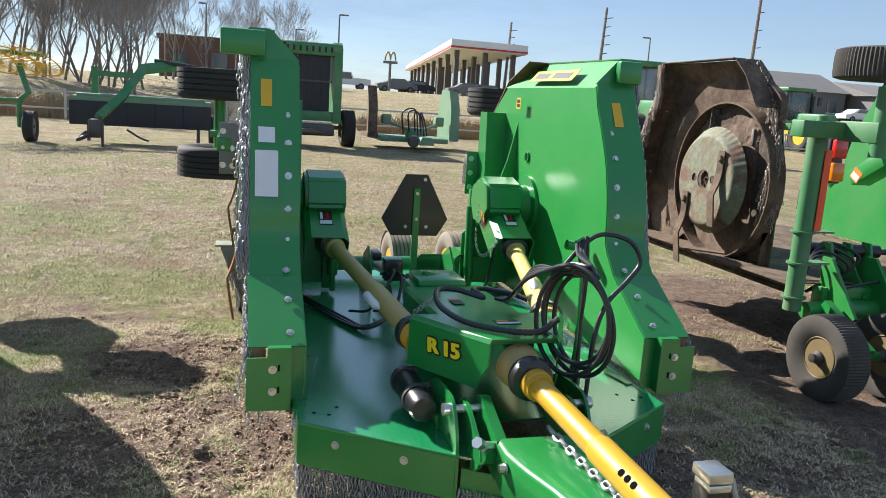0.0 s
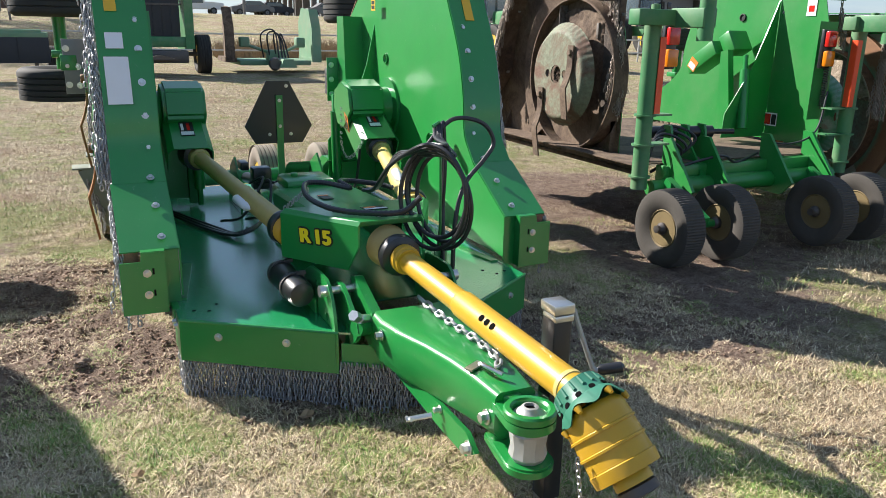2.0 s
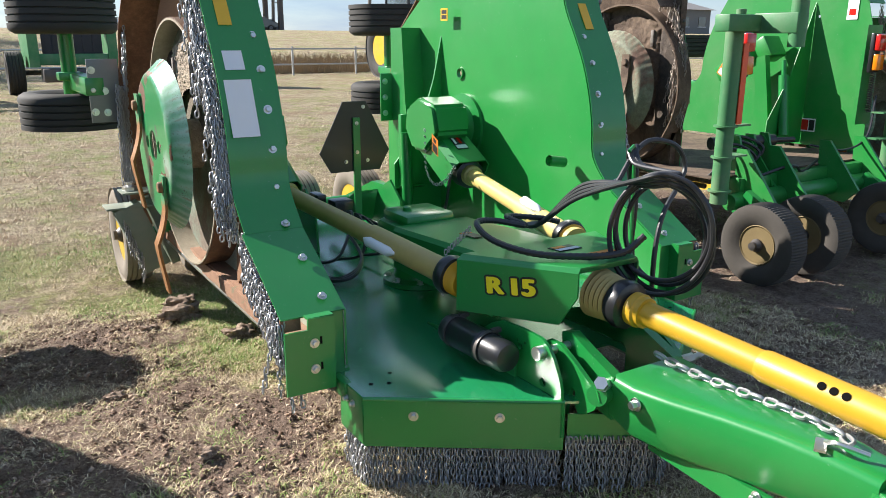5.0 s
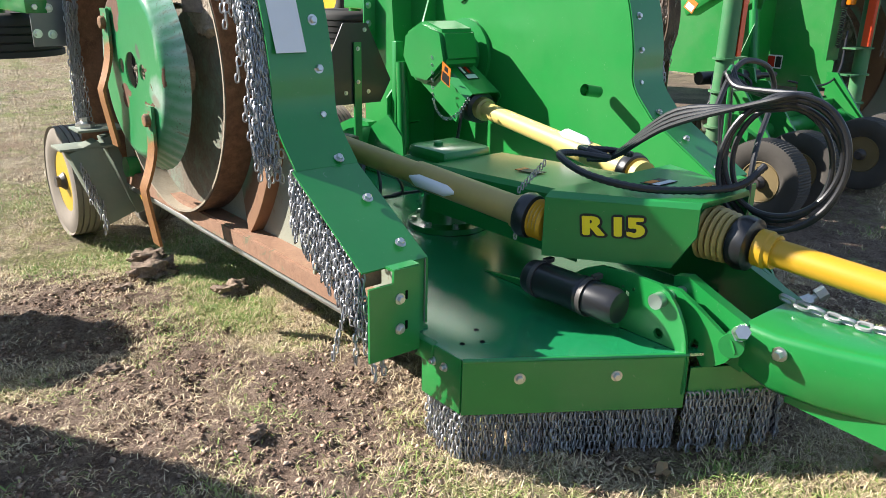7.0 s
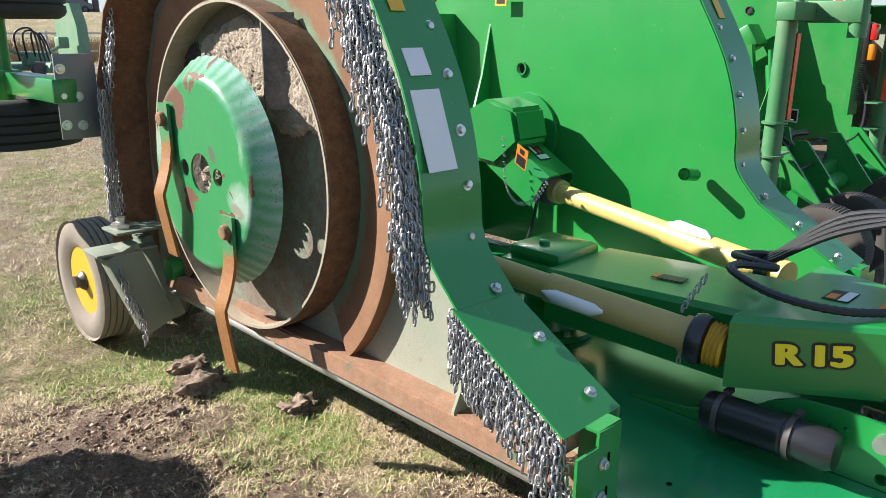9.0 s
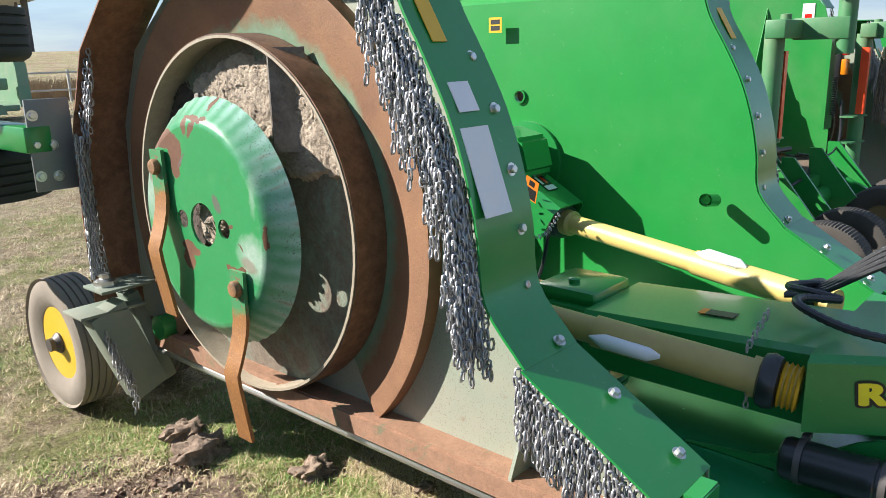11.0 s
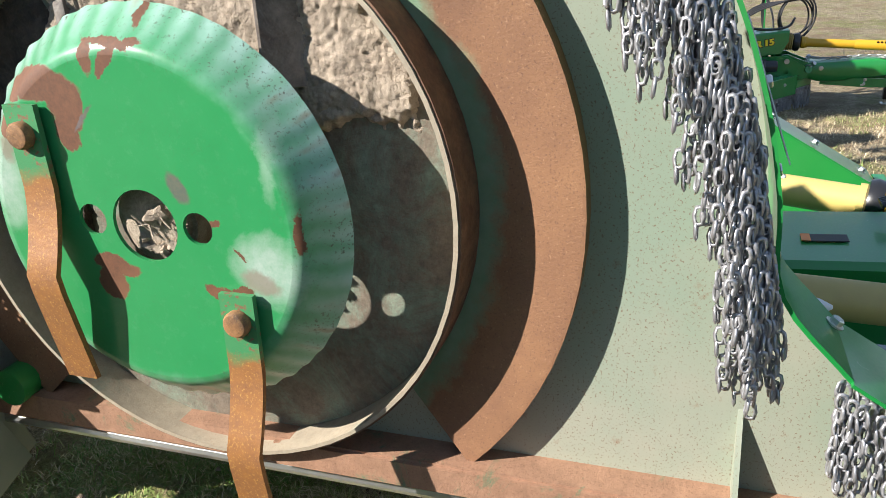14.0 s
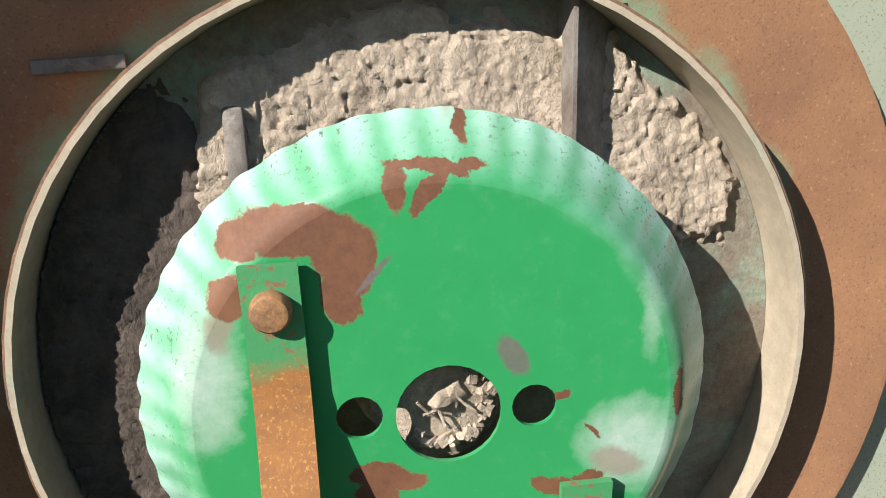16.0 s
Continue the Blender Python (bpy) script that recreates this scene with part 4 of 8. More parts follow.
    wave = lambda i: math.cos(i * math.tau / n * 46 + 0.8 * math.sin(i * 0.05)) * (0.65 + 0.5 * math.sin(i * 0.037 + 1)) + 1.1 * noise.noise((i * 0.11, seed, 0.0)) + 0.8 * noise.noise((i * 0.33, seed, 4.0))
    ring = lambda r, d, sc=0.0: [(X(d + sc * 0.9 * wave(i)), PY + (r + sc * wave(i)) * math.cos(i * math.tau / n), PZ + (r + sc * wave(i)) * math.sin(i * math.tau / n)) for i in range(n)]
    holes = [circle(PY - 0.012, PZ + 0.006, 0.071, 28), circle(PY + 0.106, PZ + 0.012, 0.031, 18), circle(PY - 0.128, PZ + 0.008, 0.031, 18)]
    outer = [(y, z) for _, y, z in ring(0.318, 0.98)]
    holed_plate(bm, outer, holes, X(0.98), X(0.988))
    loops = [[bm.verts.new(p) for p in ring(r, d, sc)] for r, d, sc in ((0.318, 0.988, 0), (0.328, 0.9865, 0), (0.338, 0.981, 0), (0.348, 0.971, 0.0002), (0.362, 0.955, 0.0006), (0.382, 0.933, 0.0011), (0.402, 0.911, 0.0020), (0.398, 0.909, 0.0020), (0.376, 0.931, 0.0010), (0.340, 0.970, 0), (0.318, 0.98, 0))]
    for a, b in zip(loops, loops[1:]):
        for i in range(n):
            bm.faces.new((a[i], a[(i + 1) % n], b[(i + 1) % n], b[i]))
    bmesh.ops.remove_doubles(bm, verts=bm.verts, dist=1e-5)
    at = OFF
    pan = part("blade_pan", bm, mats["pan"], wing, "dished green blade pan with pale streaks and rust runs at the rim", 50)
    OFF = keep
    pan.location = at - keep
    blade(wing, X, PY + 0.203, PZ + 0.178, -0.02, mats)
    blade(wing, X, PY - 0.198, PZ - 0.164, 0.02, mats)


def wing_part(cut, s, mats, seed, chains=True, under=True):
    """A folded wing. s: -1 on the side of small x, +1 on the other."""
    X = lambda d: MID + s * (d + GAP) + (SPREAD if s > 0 else 0.0)
    bm = B()
    TOP = mats.get("outline", REAR_EDGE)
    bend = [tuple(p.xy) for p in smooth_path([Vector((*p, 0)) for p in RIM[1:-1]], 4)]
    flat = [(y, min(z, 1.72)) for y, z in [(3.09, 0.40), RIM[0], *bend, RIM[-1], *TOP]]
    flat = [p for i, p in enumerate(flat) if i == 0 or (abs(p[0] - flat[i - 1][0]) + abs(p[1] - flat[i - 1][1])) > 0.004]
    holed_plate(bm, flat, [circle(4.690, 1.290, 0.026, 16)] if s > 0 else [circle(4.7, 1.45, 0.012, 8)], X(0.735), X(0.742))
    wing = part("wing", bm, mats.get("wing", mats["top"]), cut, mats["wing_label"], 20)
    if s > 0:
        bm = B()
        lathe(bm, [(0.026, -0.012), (0.034, -0.012), (0.034, 0.012), (0.026, 0.012)], (X(0.735), 4.690, 1.290), (-s, 0, 0), 20, True)
        part("port_collar", bm, mats["top"], wing)
    if under:
        bm = B()
        prism(bm, flat, "x", X(0.7425), X(0.7445))
        part("wing_floor", bm, mats["under"], wing, mats["under_label"], 20)
    bm = B()
    vs = [bm.verts.new((X(d), y, z)) for y, z, d in ((3.835, 1.72, 0.735), (TOP[1][0] + 0.05, 1.72, 0.735), (TOP[0][0] + 0.03, 1.875, 0.87), (3.845, 1.87, 0.87))]
    vb = [bm.verts.new((X(d), y, z)) for y, z, d in ((3.835, 1.712, 0.742), (TOP[1][0] + 0.05, 1.712, 0.742), (TOP[0][0] + 0.03, 1.867, 0.876), (3.845, 1.862, 0.876))]
    bm.faces.new(vs)
    bm.faces.new(vb[::-1])
    for i in range(4):
        bm.faces.new((vs[i], vb[i], vb[(i + 1) % 4], vs[(i + 1) % 4]))
    part("bevel_panel", bm, mats.get("bevel", mats.get("wing", mats["top"])), wing)
    # rim skirts
    bm = B()
    sheet(bm, RIM[:2], X(0.74), X(0.965))
    curve = [tuple(p.xy) for p in smooth_path([Vector((*p, 0)) for p in RIM[1:-1]], 4)]
    sheet(bm, curve, X(0.739), X(0.955), "x", 0.007)
    sheet(bm, RIM[-2:], X(0.85), X(0.955), "x", 0.007)
    a = [bm.verts.new((X(d), y, z)) for d, y, z in ((0.735, 3.83, 1.74), (0.85, 3.83, 1.74), (0.85, 3.84, 1.86))]
    bm.faces.new(a)
    part("front_skirt", bm, mats["skirt"], wing, "bolted front skirt plate")
    bm = B()
    sheet(bm, [RIM[-1], *TOP[:1]], X(0.865), X(0.965))
    part("outer_skirt", bm, mats["skirt"], wing)
    bm = B()
    sheet(bm, TOP[:mats.get("rear_count", 6)], X(0.735), X(0.955))
    part("rear_skirt", bm, mats["rear"], wing, mats["rear_label"])
    bm = B()
    prism(bm, [(X(0.972), 0.355), (X(0.800), 0.352), (X(0.800), 0.606), (X(0.890), 0.610), (X(0.893), 0.572), (X(0.972), 0.572)], "y", 3.043, 3.051)
    part("end_plate", bm, mats["skirt"], wing, "flat bolted end plate with a cut-out")
    bm = B()
    box(bm, (X(0.803), 3.10, 0.48), (0.008, 0.11, 0.25))
    box(bm, (X(0.845), 3.065, 0.607), (0.09, 0.036, 0.007))
    box(bm, (X(0.771), 3.10, 0.48), (0.056, 0.008, 0.25))
    part("plate_return", bm, mats["skirt"], wing)
    bm = B()
    box(bm, (X(0.932), 3.095, 0.582), (0.070, 0.006, 0.046))
    part("pocket_flap", bm, mats["rear"], wing, "rusty flap inside the open skirt end")
    for z in (0.53, 0.44):
        bm = B()
        box(bm, (X(0.848), 3.0425, z), (0.008, 0.003, 0.026), None, 0.001)
        part("slot", bm, VOID, wing)
    bm = B()
    w = 0.20 if s < 0 else 0.13
    box(bm, (X(0.89 + w / 2) if s < 0 else X(0.90), 3.80, 1.805), (w, 0.055, 0.115), None, 0.012)
    part("rim_block", bm, mats["skirt"], wing, "boxed corner block")
    for y, z in ((3.72, 1.49), (3.65, 1.37), (3.60, 1.23), (3.572, 1.09), (3.56, 0.95)):
        bolt(wing, (X(0.79), y - 0.006, z), (0, -1, 0.2))
    for y, z in ((3.45, 0.825), (3.30, 0.733), (3.14, 0.638)):
        bolt(wing, (X(0.80), y - 0.004, z + 0.007), (0, -0.5, 0.85))
    for z in (0.53, 0.44):
        bolt(wing, (X(0.872), 3.042, z - 0.006), (0, -1, 0))
    if chains:
        c = mats["chain"]
        curtain(wing, [(X(0.955), 3.455, 0.812), (X(0.955), 3.085, 0.588)], 0.0145, 7, c, 2, (s * 0.016, 0.0, -0.01), 0.003, seed, True)
        curtain(wing, [(X(0.96), 3.12, 0.60), (X(0.96), 3.08, 0.58)], 0.012, 12, c, 2, (s * 0.016, 0.004, 0), 0.004, seed + 7)
        pts = [(X(0.958), y + 0.016, z) for y, z in RIM[2:8]]
        curtain(wing, pts, 0.0130, 8, c, 3 if s < 0 else 2, (s * 0.013, 0.010, -0.010), 0.005, seed + 1)
        pts = [(X(0.958), y + 0.016, z) for y, z in RIM[7:]]
        curtain(wing, pts, 0.016, 8, c, 3 if s < 0 else 2, (s * 0.012, 0.010, -0.010), 0.006, seed + 8)
        if "ring_end" in mats:
            curtain(wing, [(X(0.775), y + 0.01, z) for y, z in (TOP[0], TOP[1], TOP[2], TOP[3], (TOP[4][0], 0.85))], 0.02, 7, c, 2, (s * 0.02, 0.01, 0), 0.012, seed + 4)
            curtain(wing, [(X(0.775), TOP[3][0] + 0.01, 1.30), (X(0.775), TOP[4][0] + 0.01, 0.95)], 0.012, 9, c, 3, (s * 0.02, -0.02, 0), 0.014, seed + 5)
        if "ring_end" not in mats:
            curtain(wing, [(X(0.985), 5.485, 1.225), (X(0.940), 5.56, 1.205)], 0.011, 23, mats["chain_rear"], 2, (-s * 0.012, -0.012, 0.0), 0.010, seed + 2, True)
        pts = [(X(0.93 if "ring_end" not in mats else 0.78), y - 0.012, z) for y, z in (TOP[2], TOP[3])]
        curtain(wing, pts, 0.03, 7, mats["chain_rear"], 1, (0, 0, 0), 0.01, seed + 3, True)
    if under:
        wing_underside(wing, X, s, mats, seed)
    return wing


def wing_drive(cut, s, mats, shafted=True):
    """Gear case, guard, shaft and lift parts on the upper face of a wing."""
    X = lambda d: MID + s * (d + GAP) + (SPREAD if s > 0 else 0.0)
    g = mats["top"]
    bm = B()
    lathe(bm, [(0.19, 0.0), (0.19, 0.02), (0.13, 0.025), (0.12, 0.10), (0.10, 0.12)], (X(0.735), PY - 0.02, PZ), (-s, 0, 0), 22)
    part("gear_base", bm, g, cut, "round bolted gear case base")
    bm = B()
    prism(bm, [(4.46, 1.13), (4.62, 1.17), (4.76, 1.10), (4.78, 0.98), (4.70, 0.87), (4.56, 0.86), (4.42, 0.98)], "x", X(0.40), X(0.63))
    bmesh.ops.bevel(bm, geom=list(bm.edges), offset=0.018, segments=2, affect="EDGES")
    part("gear_case", bm, g, cut, "cast green gear case", 40)
    if not shafted:
        return
    sx, sy, sz = (0.0, 0.05, -0.045) if s < 0 else (0.025, 0.07, -0.035)
    # guard that slopes down towards the shaft
    bm = B()
    fr = Vector((0, -0.86, -0.50))
    up = Vector((0, -0.50, 0.86))
    o = Vector((X(0.52 + sx), 4.50 + sy, 1.045 + sz))
    ln, hw, dp = 0.34, 0.115, 0.17
    def gp(a, b, c):
        return o + fr * a + Vector((s, 0, 0)) * b + up * c
    prof = [(-hw, -dp), (-hw, -0.03), (-hw + 0.03, 0), (hw - 0.03, 0), (hw, -0.03), (hw, -dp)]
    t = 0.006
    inner = [(-hw + t, -dp), (-hw + t, -0.032), (-hw + 0.031, -t), (hw - 0.031, -t), (hw - t, -0.032), (hw - t, -dp)]
    a0 = [bm.verts.new(gp(0, *p)) for p in prof]
    a1 = [bm.verts.new(gp(ln, p[0] * 1.05, p[1])) for p in prof]
    b0 = [bm.verts.new(gp(0, *p)) for p in inner]
    b1 = [bm.verts.new(gp(ln, p[0] * 1.05, p[1])) for p in inner]
    for i in range(5):
        bm.faces.new((a0[i], a0[i + 1], a1[i + 1], a1[i]))
        bm.faces.new((b0[i], b1[i], b1[i + 1], b0[i + 1]))
        bm.faces.new((a1[i], a1[i + 1], b1[i + 1], b1[i]))
        bm.faces.new((a0[i], b0[i], b0[i + 1], a0[i + 1]))
    part("shaft_guard", bm, g, cut, "folded sheet guard over the joint", 20)
    slab_label(cut, "guard_sticker", gp(0.17, 0, 0.001), (s if s > 0 else 1, 0, 0), -fr, 0.075, 0.12, INK, [(-0.45, -0.45, 0.45, -0.2, PAPER), (-0.4, -0.1, -0.2, 0.4, PAPER), (0.02, -0.1, 0.25, 0.4, RED_LENS)], "dark warning sticker with light printing")
    # telescopic shaft in its dusty tube
    a = Vector((X(0.293), 3.06, 0.640)) if s < 0 else Vector((X(0.27), 3.13, 0.685))
    b = Vector((X(0.485), 4.33, 0.775)) if s < 0 else Vector((X(0.562), 4.34, 0.76))
    dirn = (b - a).normalized()
    bm = B()
    tube(bm, [a, a.lerp(b, 0.42)], 0.048, 20)
    tube(bm, [a.lerp(b, 0.41), b], 0.041, 20)
    tube(bm, [a - dirn * 0.01, a + dirn * 0.10], 0.056, 20)
    shaft = part("wing_drive_shaft", bm, SHIELD_DULL if s < 0 else SHIELD_PALE, cut, "dusty yellow plastic shaft tube")
    bm = B()
    pleats = 4 if s < 0 else 1
    prof = [p for k in range(pleats) for p in ((0.054, 0.013 * k), (0.064, 0.013 * k + 0.006))]
    lathe(bm, prof + [(0.054, 0.013 * pleats), (0.03, 0.013 * pleats)], a + dirn * 0.03, -dirn, 22)
    part("bellows", bm, SHIELD, shaft)
    bm = B()
    lathe(bm, [(0.056, -0.028), (0.070, -0.022), (0.076, 0.0), (0.070, 0.020), (0.056, 0.026)], a + dirn * 0.055, dirn, 26)
    part("collar", bm, BLACK, shaft, "black rubber collar")
    bm = B()
    lathe(bm, [(0.055, -0.05), (0.078, -0.04), (0.086, 0.05), (0.06, 0.06)], b + dirn * 0.02, dirn, 24)
    part("cone", bm, BLACK, shaft)
    bm = B()
    lathe(bm, [(0.045, -0.03), (0.056, -0.02), (0.058, 0.02), (0.045, 0.03)], b - dirn * 0.05, dirn, 20)
    part("end_collar", bm, SHIELD_DULL, shaft)
    bm = B()
    mid = a.lerp(b, 0.33)
    side = Vector((-1, 0, 0)) if s < 0 else Vector((-0.4, -0.1, 0.9)).normalized()
    tube(bm, [mid + side * 0.046 - dirn * 0.10, mid + side * 0.054 - dirn * 0.07, mid + side * 0.055 + dirn * 0.06, mid + side * 0.046 + dirn * 0.11], [0.006, 0.02, 0.022, 0.004], 10)
    part("manual_pouch", bm, PAPER, shaft, "clear plastic pouch taped on")
    # gusset and lift frame at the hinge
    bm = B()
    prism(bm, [(X(0.735), 1.50), (X(0.735), 0.42), (X(0.40), 0.42), (X(0.40), 0.75), (X(0.58), 0.95), (X(0.68), 1.25)], "y", 4.905, 4.917)
    part("gusset_plate", bm, g, cut, "curved triangular gusset plate")
    bm = B()
    box(bm, (X(0.45), 4.88, 0.72), (0.05, 0.04, 0.66), None, 0.006)
    tube(bm, [(X(0.42), 4.78, 0.50), (X(0.42), 4.80, 0.95)], 0.032, 14)
    tube(bm, [(X(0.42), 4.77, 0.40), (X(0.42), 4.78, 0.52)], 0.018, 10)
    part("lift_link", bm, g, cut)
    bm = B()
    prism(bm, [(4.98, 0.42), (5.12, 0.42), (5.30, 1.0), (5.30, 1.55), (5.16, 1.55), (5.12, 1.1)], "x", X(0.60), X(0.735))
    part("hinge_arm", bm, g, cut)


IRON_GREY = simple("grey_plate_steel", (0.20, 0.215, 0.21), 0.5, 0.3, 0, 0.25, 15)


def wing_wheels(cut, s, mats, low=1.045, high=1.62, yy=6.28, xx=1.12):
    """Twin wheels of a folded wing, lying flat, with their post and bolted bracket."""
    X = lambda d: MID + s * (d + GAP) + (SPREAD if s > 0 else 0.0)
    for z in (low, high):
        tyre_wheel(cut, (X(xx), yy, z), (0, 0, 1 if z == high else -1), 0.31, 0.225, mats["tyre"], mats["rim"], name="wing_wheel")
    bm = B()
    tube(bm, [(X(xx), yy, low), (X(xx), yy, high)], 0.045, 14)
    box(bm, (X(xx), yy, (low + high) / 2 - 0.08), (0.14, 0.14, 0.05), None, 0.006)
    box(bm, (X(xx - 0.04), (yy + 5.60) / 2, 1.22), (0.10, yy - 5.58, 0.10), None, 0.008)
    part("wheel_arm", bm, mats["top"], cut)
    bm = B()
    box(bm, (X(1.03), 5.60, 1.195), (0.165, 0.012, 0.35), None, 0.003)
    br = part("wheel_bracket", bm, IRON_GREY if s < 0 else mats["top"], cut, "grey bolted bracket plate")
    for dx, z in ((0.06, 1.31), (0.06, 1.20), (0.0, 1.195), (0.06, 1.08), (-0.005, 1.075)):
        bolt(br, (X(1.03 + dx), 5.594, z), (0, -1, 0), 0.014)
    if s > 0:
        bm = B()
        box(bm, (X(0.60), 5.30, 1.12), (0.16, 0.012, 0.30), None, 0.003)
        pl = part("hinge_plate", bm, mats["top"], cut, "bolted hinge plate")
        for dx in (-0.05, 0.05):
            for z in (1.02, 1.12, 1.22):
                bolt(pl, (X(0.60 + dx), 5.294, z), (0, -1, 0), 0.013)


def deck_part(cut, mats):
    """Centre deck: top sheet, folded front plates, side rails."""
    V = [(0.42, 2.88), (0.95, 2.52), (1.00, 2.488), (1.00, 2.80), (1.40, 2.80), (1.40, 2.488), (1.45, 2.52), (1.98, 2.88), (1.98, 5.45), (0.42, 5.45)]
    bm = B()
    prism(bm, V, "z", 0.366, 0.374)
    deck = part("deck", bm, mats.get("deck", mats["top"]), cut, "flat green deck sheet", 20)
    for s in (-1, 1):
        X = lambda d: MID + s * d
        a, b = Vector((X(0.78), 2.88, 0)), Vector((X(0.25), 2.52, 0))
        u = (b - a).normalized()
        nrm = Vector((-u.y, u.x, 0)) if s > 0 else Vector((u.y, -u.x, 0))
        bm = B()
        for z0, z1, out in ((0.205, 0.372, 0.0),):
            p = [a + nrm * 0.006, b + nrm * 0.006, b - nrm * 0.002, a - nrm * 0.002]
            lo = [bm.verts.new((q.x, q.y, z0)) for q in p]
            hi = [bm.verts.new((q.x, q.y, z1)) for q in p]
            bm.faces.new(lo)
            bm.faces.new(hi)
            for i in range(4):
                bm.faces.new((lo[i], lo[(i + 1) % 4], hi[(i + 1) % 4], hi[i]))
        part("front_plate", bm, mats["skirt"], deck, "bolted front plate")
        # rolled lip along the fold
        bm = B()
        tube(bm, [(q.x, q.y, 0.371) for q in (a + nrm * 0.002, b + nrm * 0.002)], 0.007, 8)
        part("fold", bm, mats["skirt"], deck)
        for f in (0.25, 0.68):
            q = a.lerp(b, f) + nrm * 0.006
            bolt(deck, (q.x, q.y, 0.315), nrm)
        bm = B()
        box(bm, (X(0.779), 2.968, 0.289), (0.008, 0.17, 0.168), None, 0.002)
        part("return_plate", bm, mats["skirt"], deck, "short bolted return plate")
        bm = B()
        tube(bm, [(X(0.70), 3.085, 0.338), (X(0.80), 3.085, 0.338)], 0.020, 12)
        tube(bm, [(X(0.80), 3.085, 0.338), (X(0.815), 3.085, 0.338)], 0.012, 10)
        part("corner_pin", bm, STEEL, deck, "dark corner pin")
        for y in (2.95, 3.0):
            bolt(deck, (X(0.783), y, 0.325), (s, 0, 0), 0.009)
        curtain(deck, [(X(0.772), 2.885, 0.214), (X(0.772), 3.05, 0.214)], 0.0150, 7, CHAIN, 2, (-s * 0.02, 0, 0), 0.001, 16 + s, True)
        # small drilled holes in the sheet
        for hx, hy in ((0.62, 3.0), (0.66, 2.93), (0.715, 2.955)):
            bm = B()
            lathe(bm, [(0.0075, 0), (0.0075, 0.0012)], (X(hx), hy, 0.3742), (0, 0, 1), 12)
            part("drilled_hole", bm, VOID, deck)
        curtain(deck, [(*(a - nrm * 0.012).xy, 0.212), (*(b - nrm * 0.012).xy, 0.212)], 0.0150, 7, CHAIN, 2, tuple(-nrm * 0.022), 0.001, 11 + s, True)
        a2, b2 = Vector((X(0.24), 2.515, 0)), Vector((X(0.01), 2.37, 0))
        bm = B()
        p = [a2 + nrm * 0.004, b2 + nrm * 0.004, b2 - nrm * 0.004, a2 - nrm * 0.004]
        lo = [bm.verts.new((q.x, q.y, 0.24)) for q in p]
        hi = [bm.verts.new((q.x, q.y, 0.33)) for q in p]
        bm.faces.new(lo)
        bm.faces.new(hi)
        for i in range(4):
            bm.faces.new((lo[i], lo[(i + 1) % 4], hi[(i + 1) % 4], hi[i]))
        part("chain_plate", bm, mats["skirt"], deck)
        curtain(deck, [(*(a2 + nrm * 0.01).xy, 0.252), (*(b2 + nrm * 0.01).xy, 0.252)], 0.0150, 8, CHAIN, 2, tuple(-nrm * 0.022), 0.001, 21 + s, True)
        bm = B()
        box(bm, (X(0.775), 4.2, 0.345), (0.03, 2.4, 0.06), None, 0.005)
        part("side_rail", bm, mats["skirt"], deck)
        # slot between deck and wing
        bm = B()
        box(bm, (X(0.70), 3.35, 0.378), (0.04, 0.5, 0.008), Matrix.Rotation(radians(s * 10), 3, "Z"))
        part("deck_seam", bm, mats["skirt"], deck)
        # ribs that carry the hitch
        bm = B()
        lug = [(3.35, 0.376), (3.15, 0.40), (3.0, 0.45), (2.90, 0.52), (2.84, 0.546), (2.73, 0.554), (2.63, 0.552), (2.595, 0.535), (2.565, 0.50), (2.54, 0.455), (2.527, 0.415), (2.516, 0.35), (2.514, 0.25), (2.545, 0.25), (2.56, 0.376)]
        holed_plate(bm, lug, [circle(2.616, 0.404, 0.016, 14), circle(2.738, 0.487, 0.011, 10), circle(2.752, 0.505, 0.006, 8), circle(2.715, 0.508, 0.006, 8)], X(0.252), X(0.264))
        part("hitch_lug", bm, mats["top"], deck, "curved lug plate with pin holes")
        bm = B()
        inner = [(2.70, 0.30), (2.70, 0.50), (2.655, 0.530), (2.60, 0.532), (2.535, 0.500), (2.455, 0.452), (2.42, 0.44), (2.405, 0.41), (2.43, 0.37), (2.47, 0.34), (2.50, 0.33), (2.52, 0.36), (2.515, 0.40), (2.535, 0.405), (2.55, 0.36), (2.56, 0.30)]
        prism(bm, inner, "x", X(0.196), X(0.212))
        part("hitch_lug", bm, mats["top"], deck, "hooked inner lug plate")
        bm = B()
        tube(bm, [(X(0.212), 2.42, 0.425), (X(0.165), 2.44, 0.415)], 0.034, 16)
        part("pin_boss", bm, mats["top"], deck)
        bm = B()
        tube(bm, [(X(0.264), 2.622, 0.508), (X(0.150), 2.622, 0.508)], 0.016, 12)
        tube(bm, [(X(0.292), 2.622, 0.508), (X(0.262), 2.622, 0.508)], 0.023, 18)
        part("pivot_pin", bm, ZINC, deck, "bright zinc pivot pin")
        bm = B()
        tube(bm, [(X(0.150), 2.44, 0.44), (X(0.205), 2.405, 0.462)], 0.019, 6)
        tube(bm, [(X(0.205), 2.405, 0.462), (X(0.222), 2.392, 0.475)], 0.011, 12)
        tube(bm, [(X(0.218), 2.396, 0.472), (X(0.238), 2.380, 0.490)], 0.021, 6)
        part("adjusting_bolt", bm, ZINC, deck, "bright zinc adjusting bolt")
        # gap with hanging chain beside the centre plate
    return deck


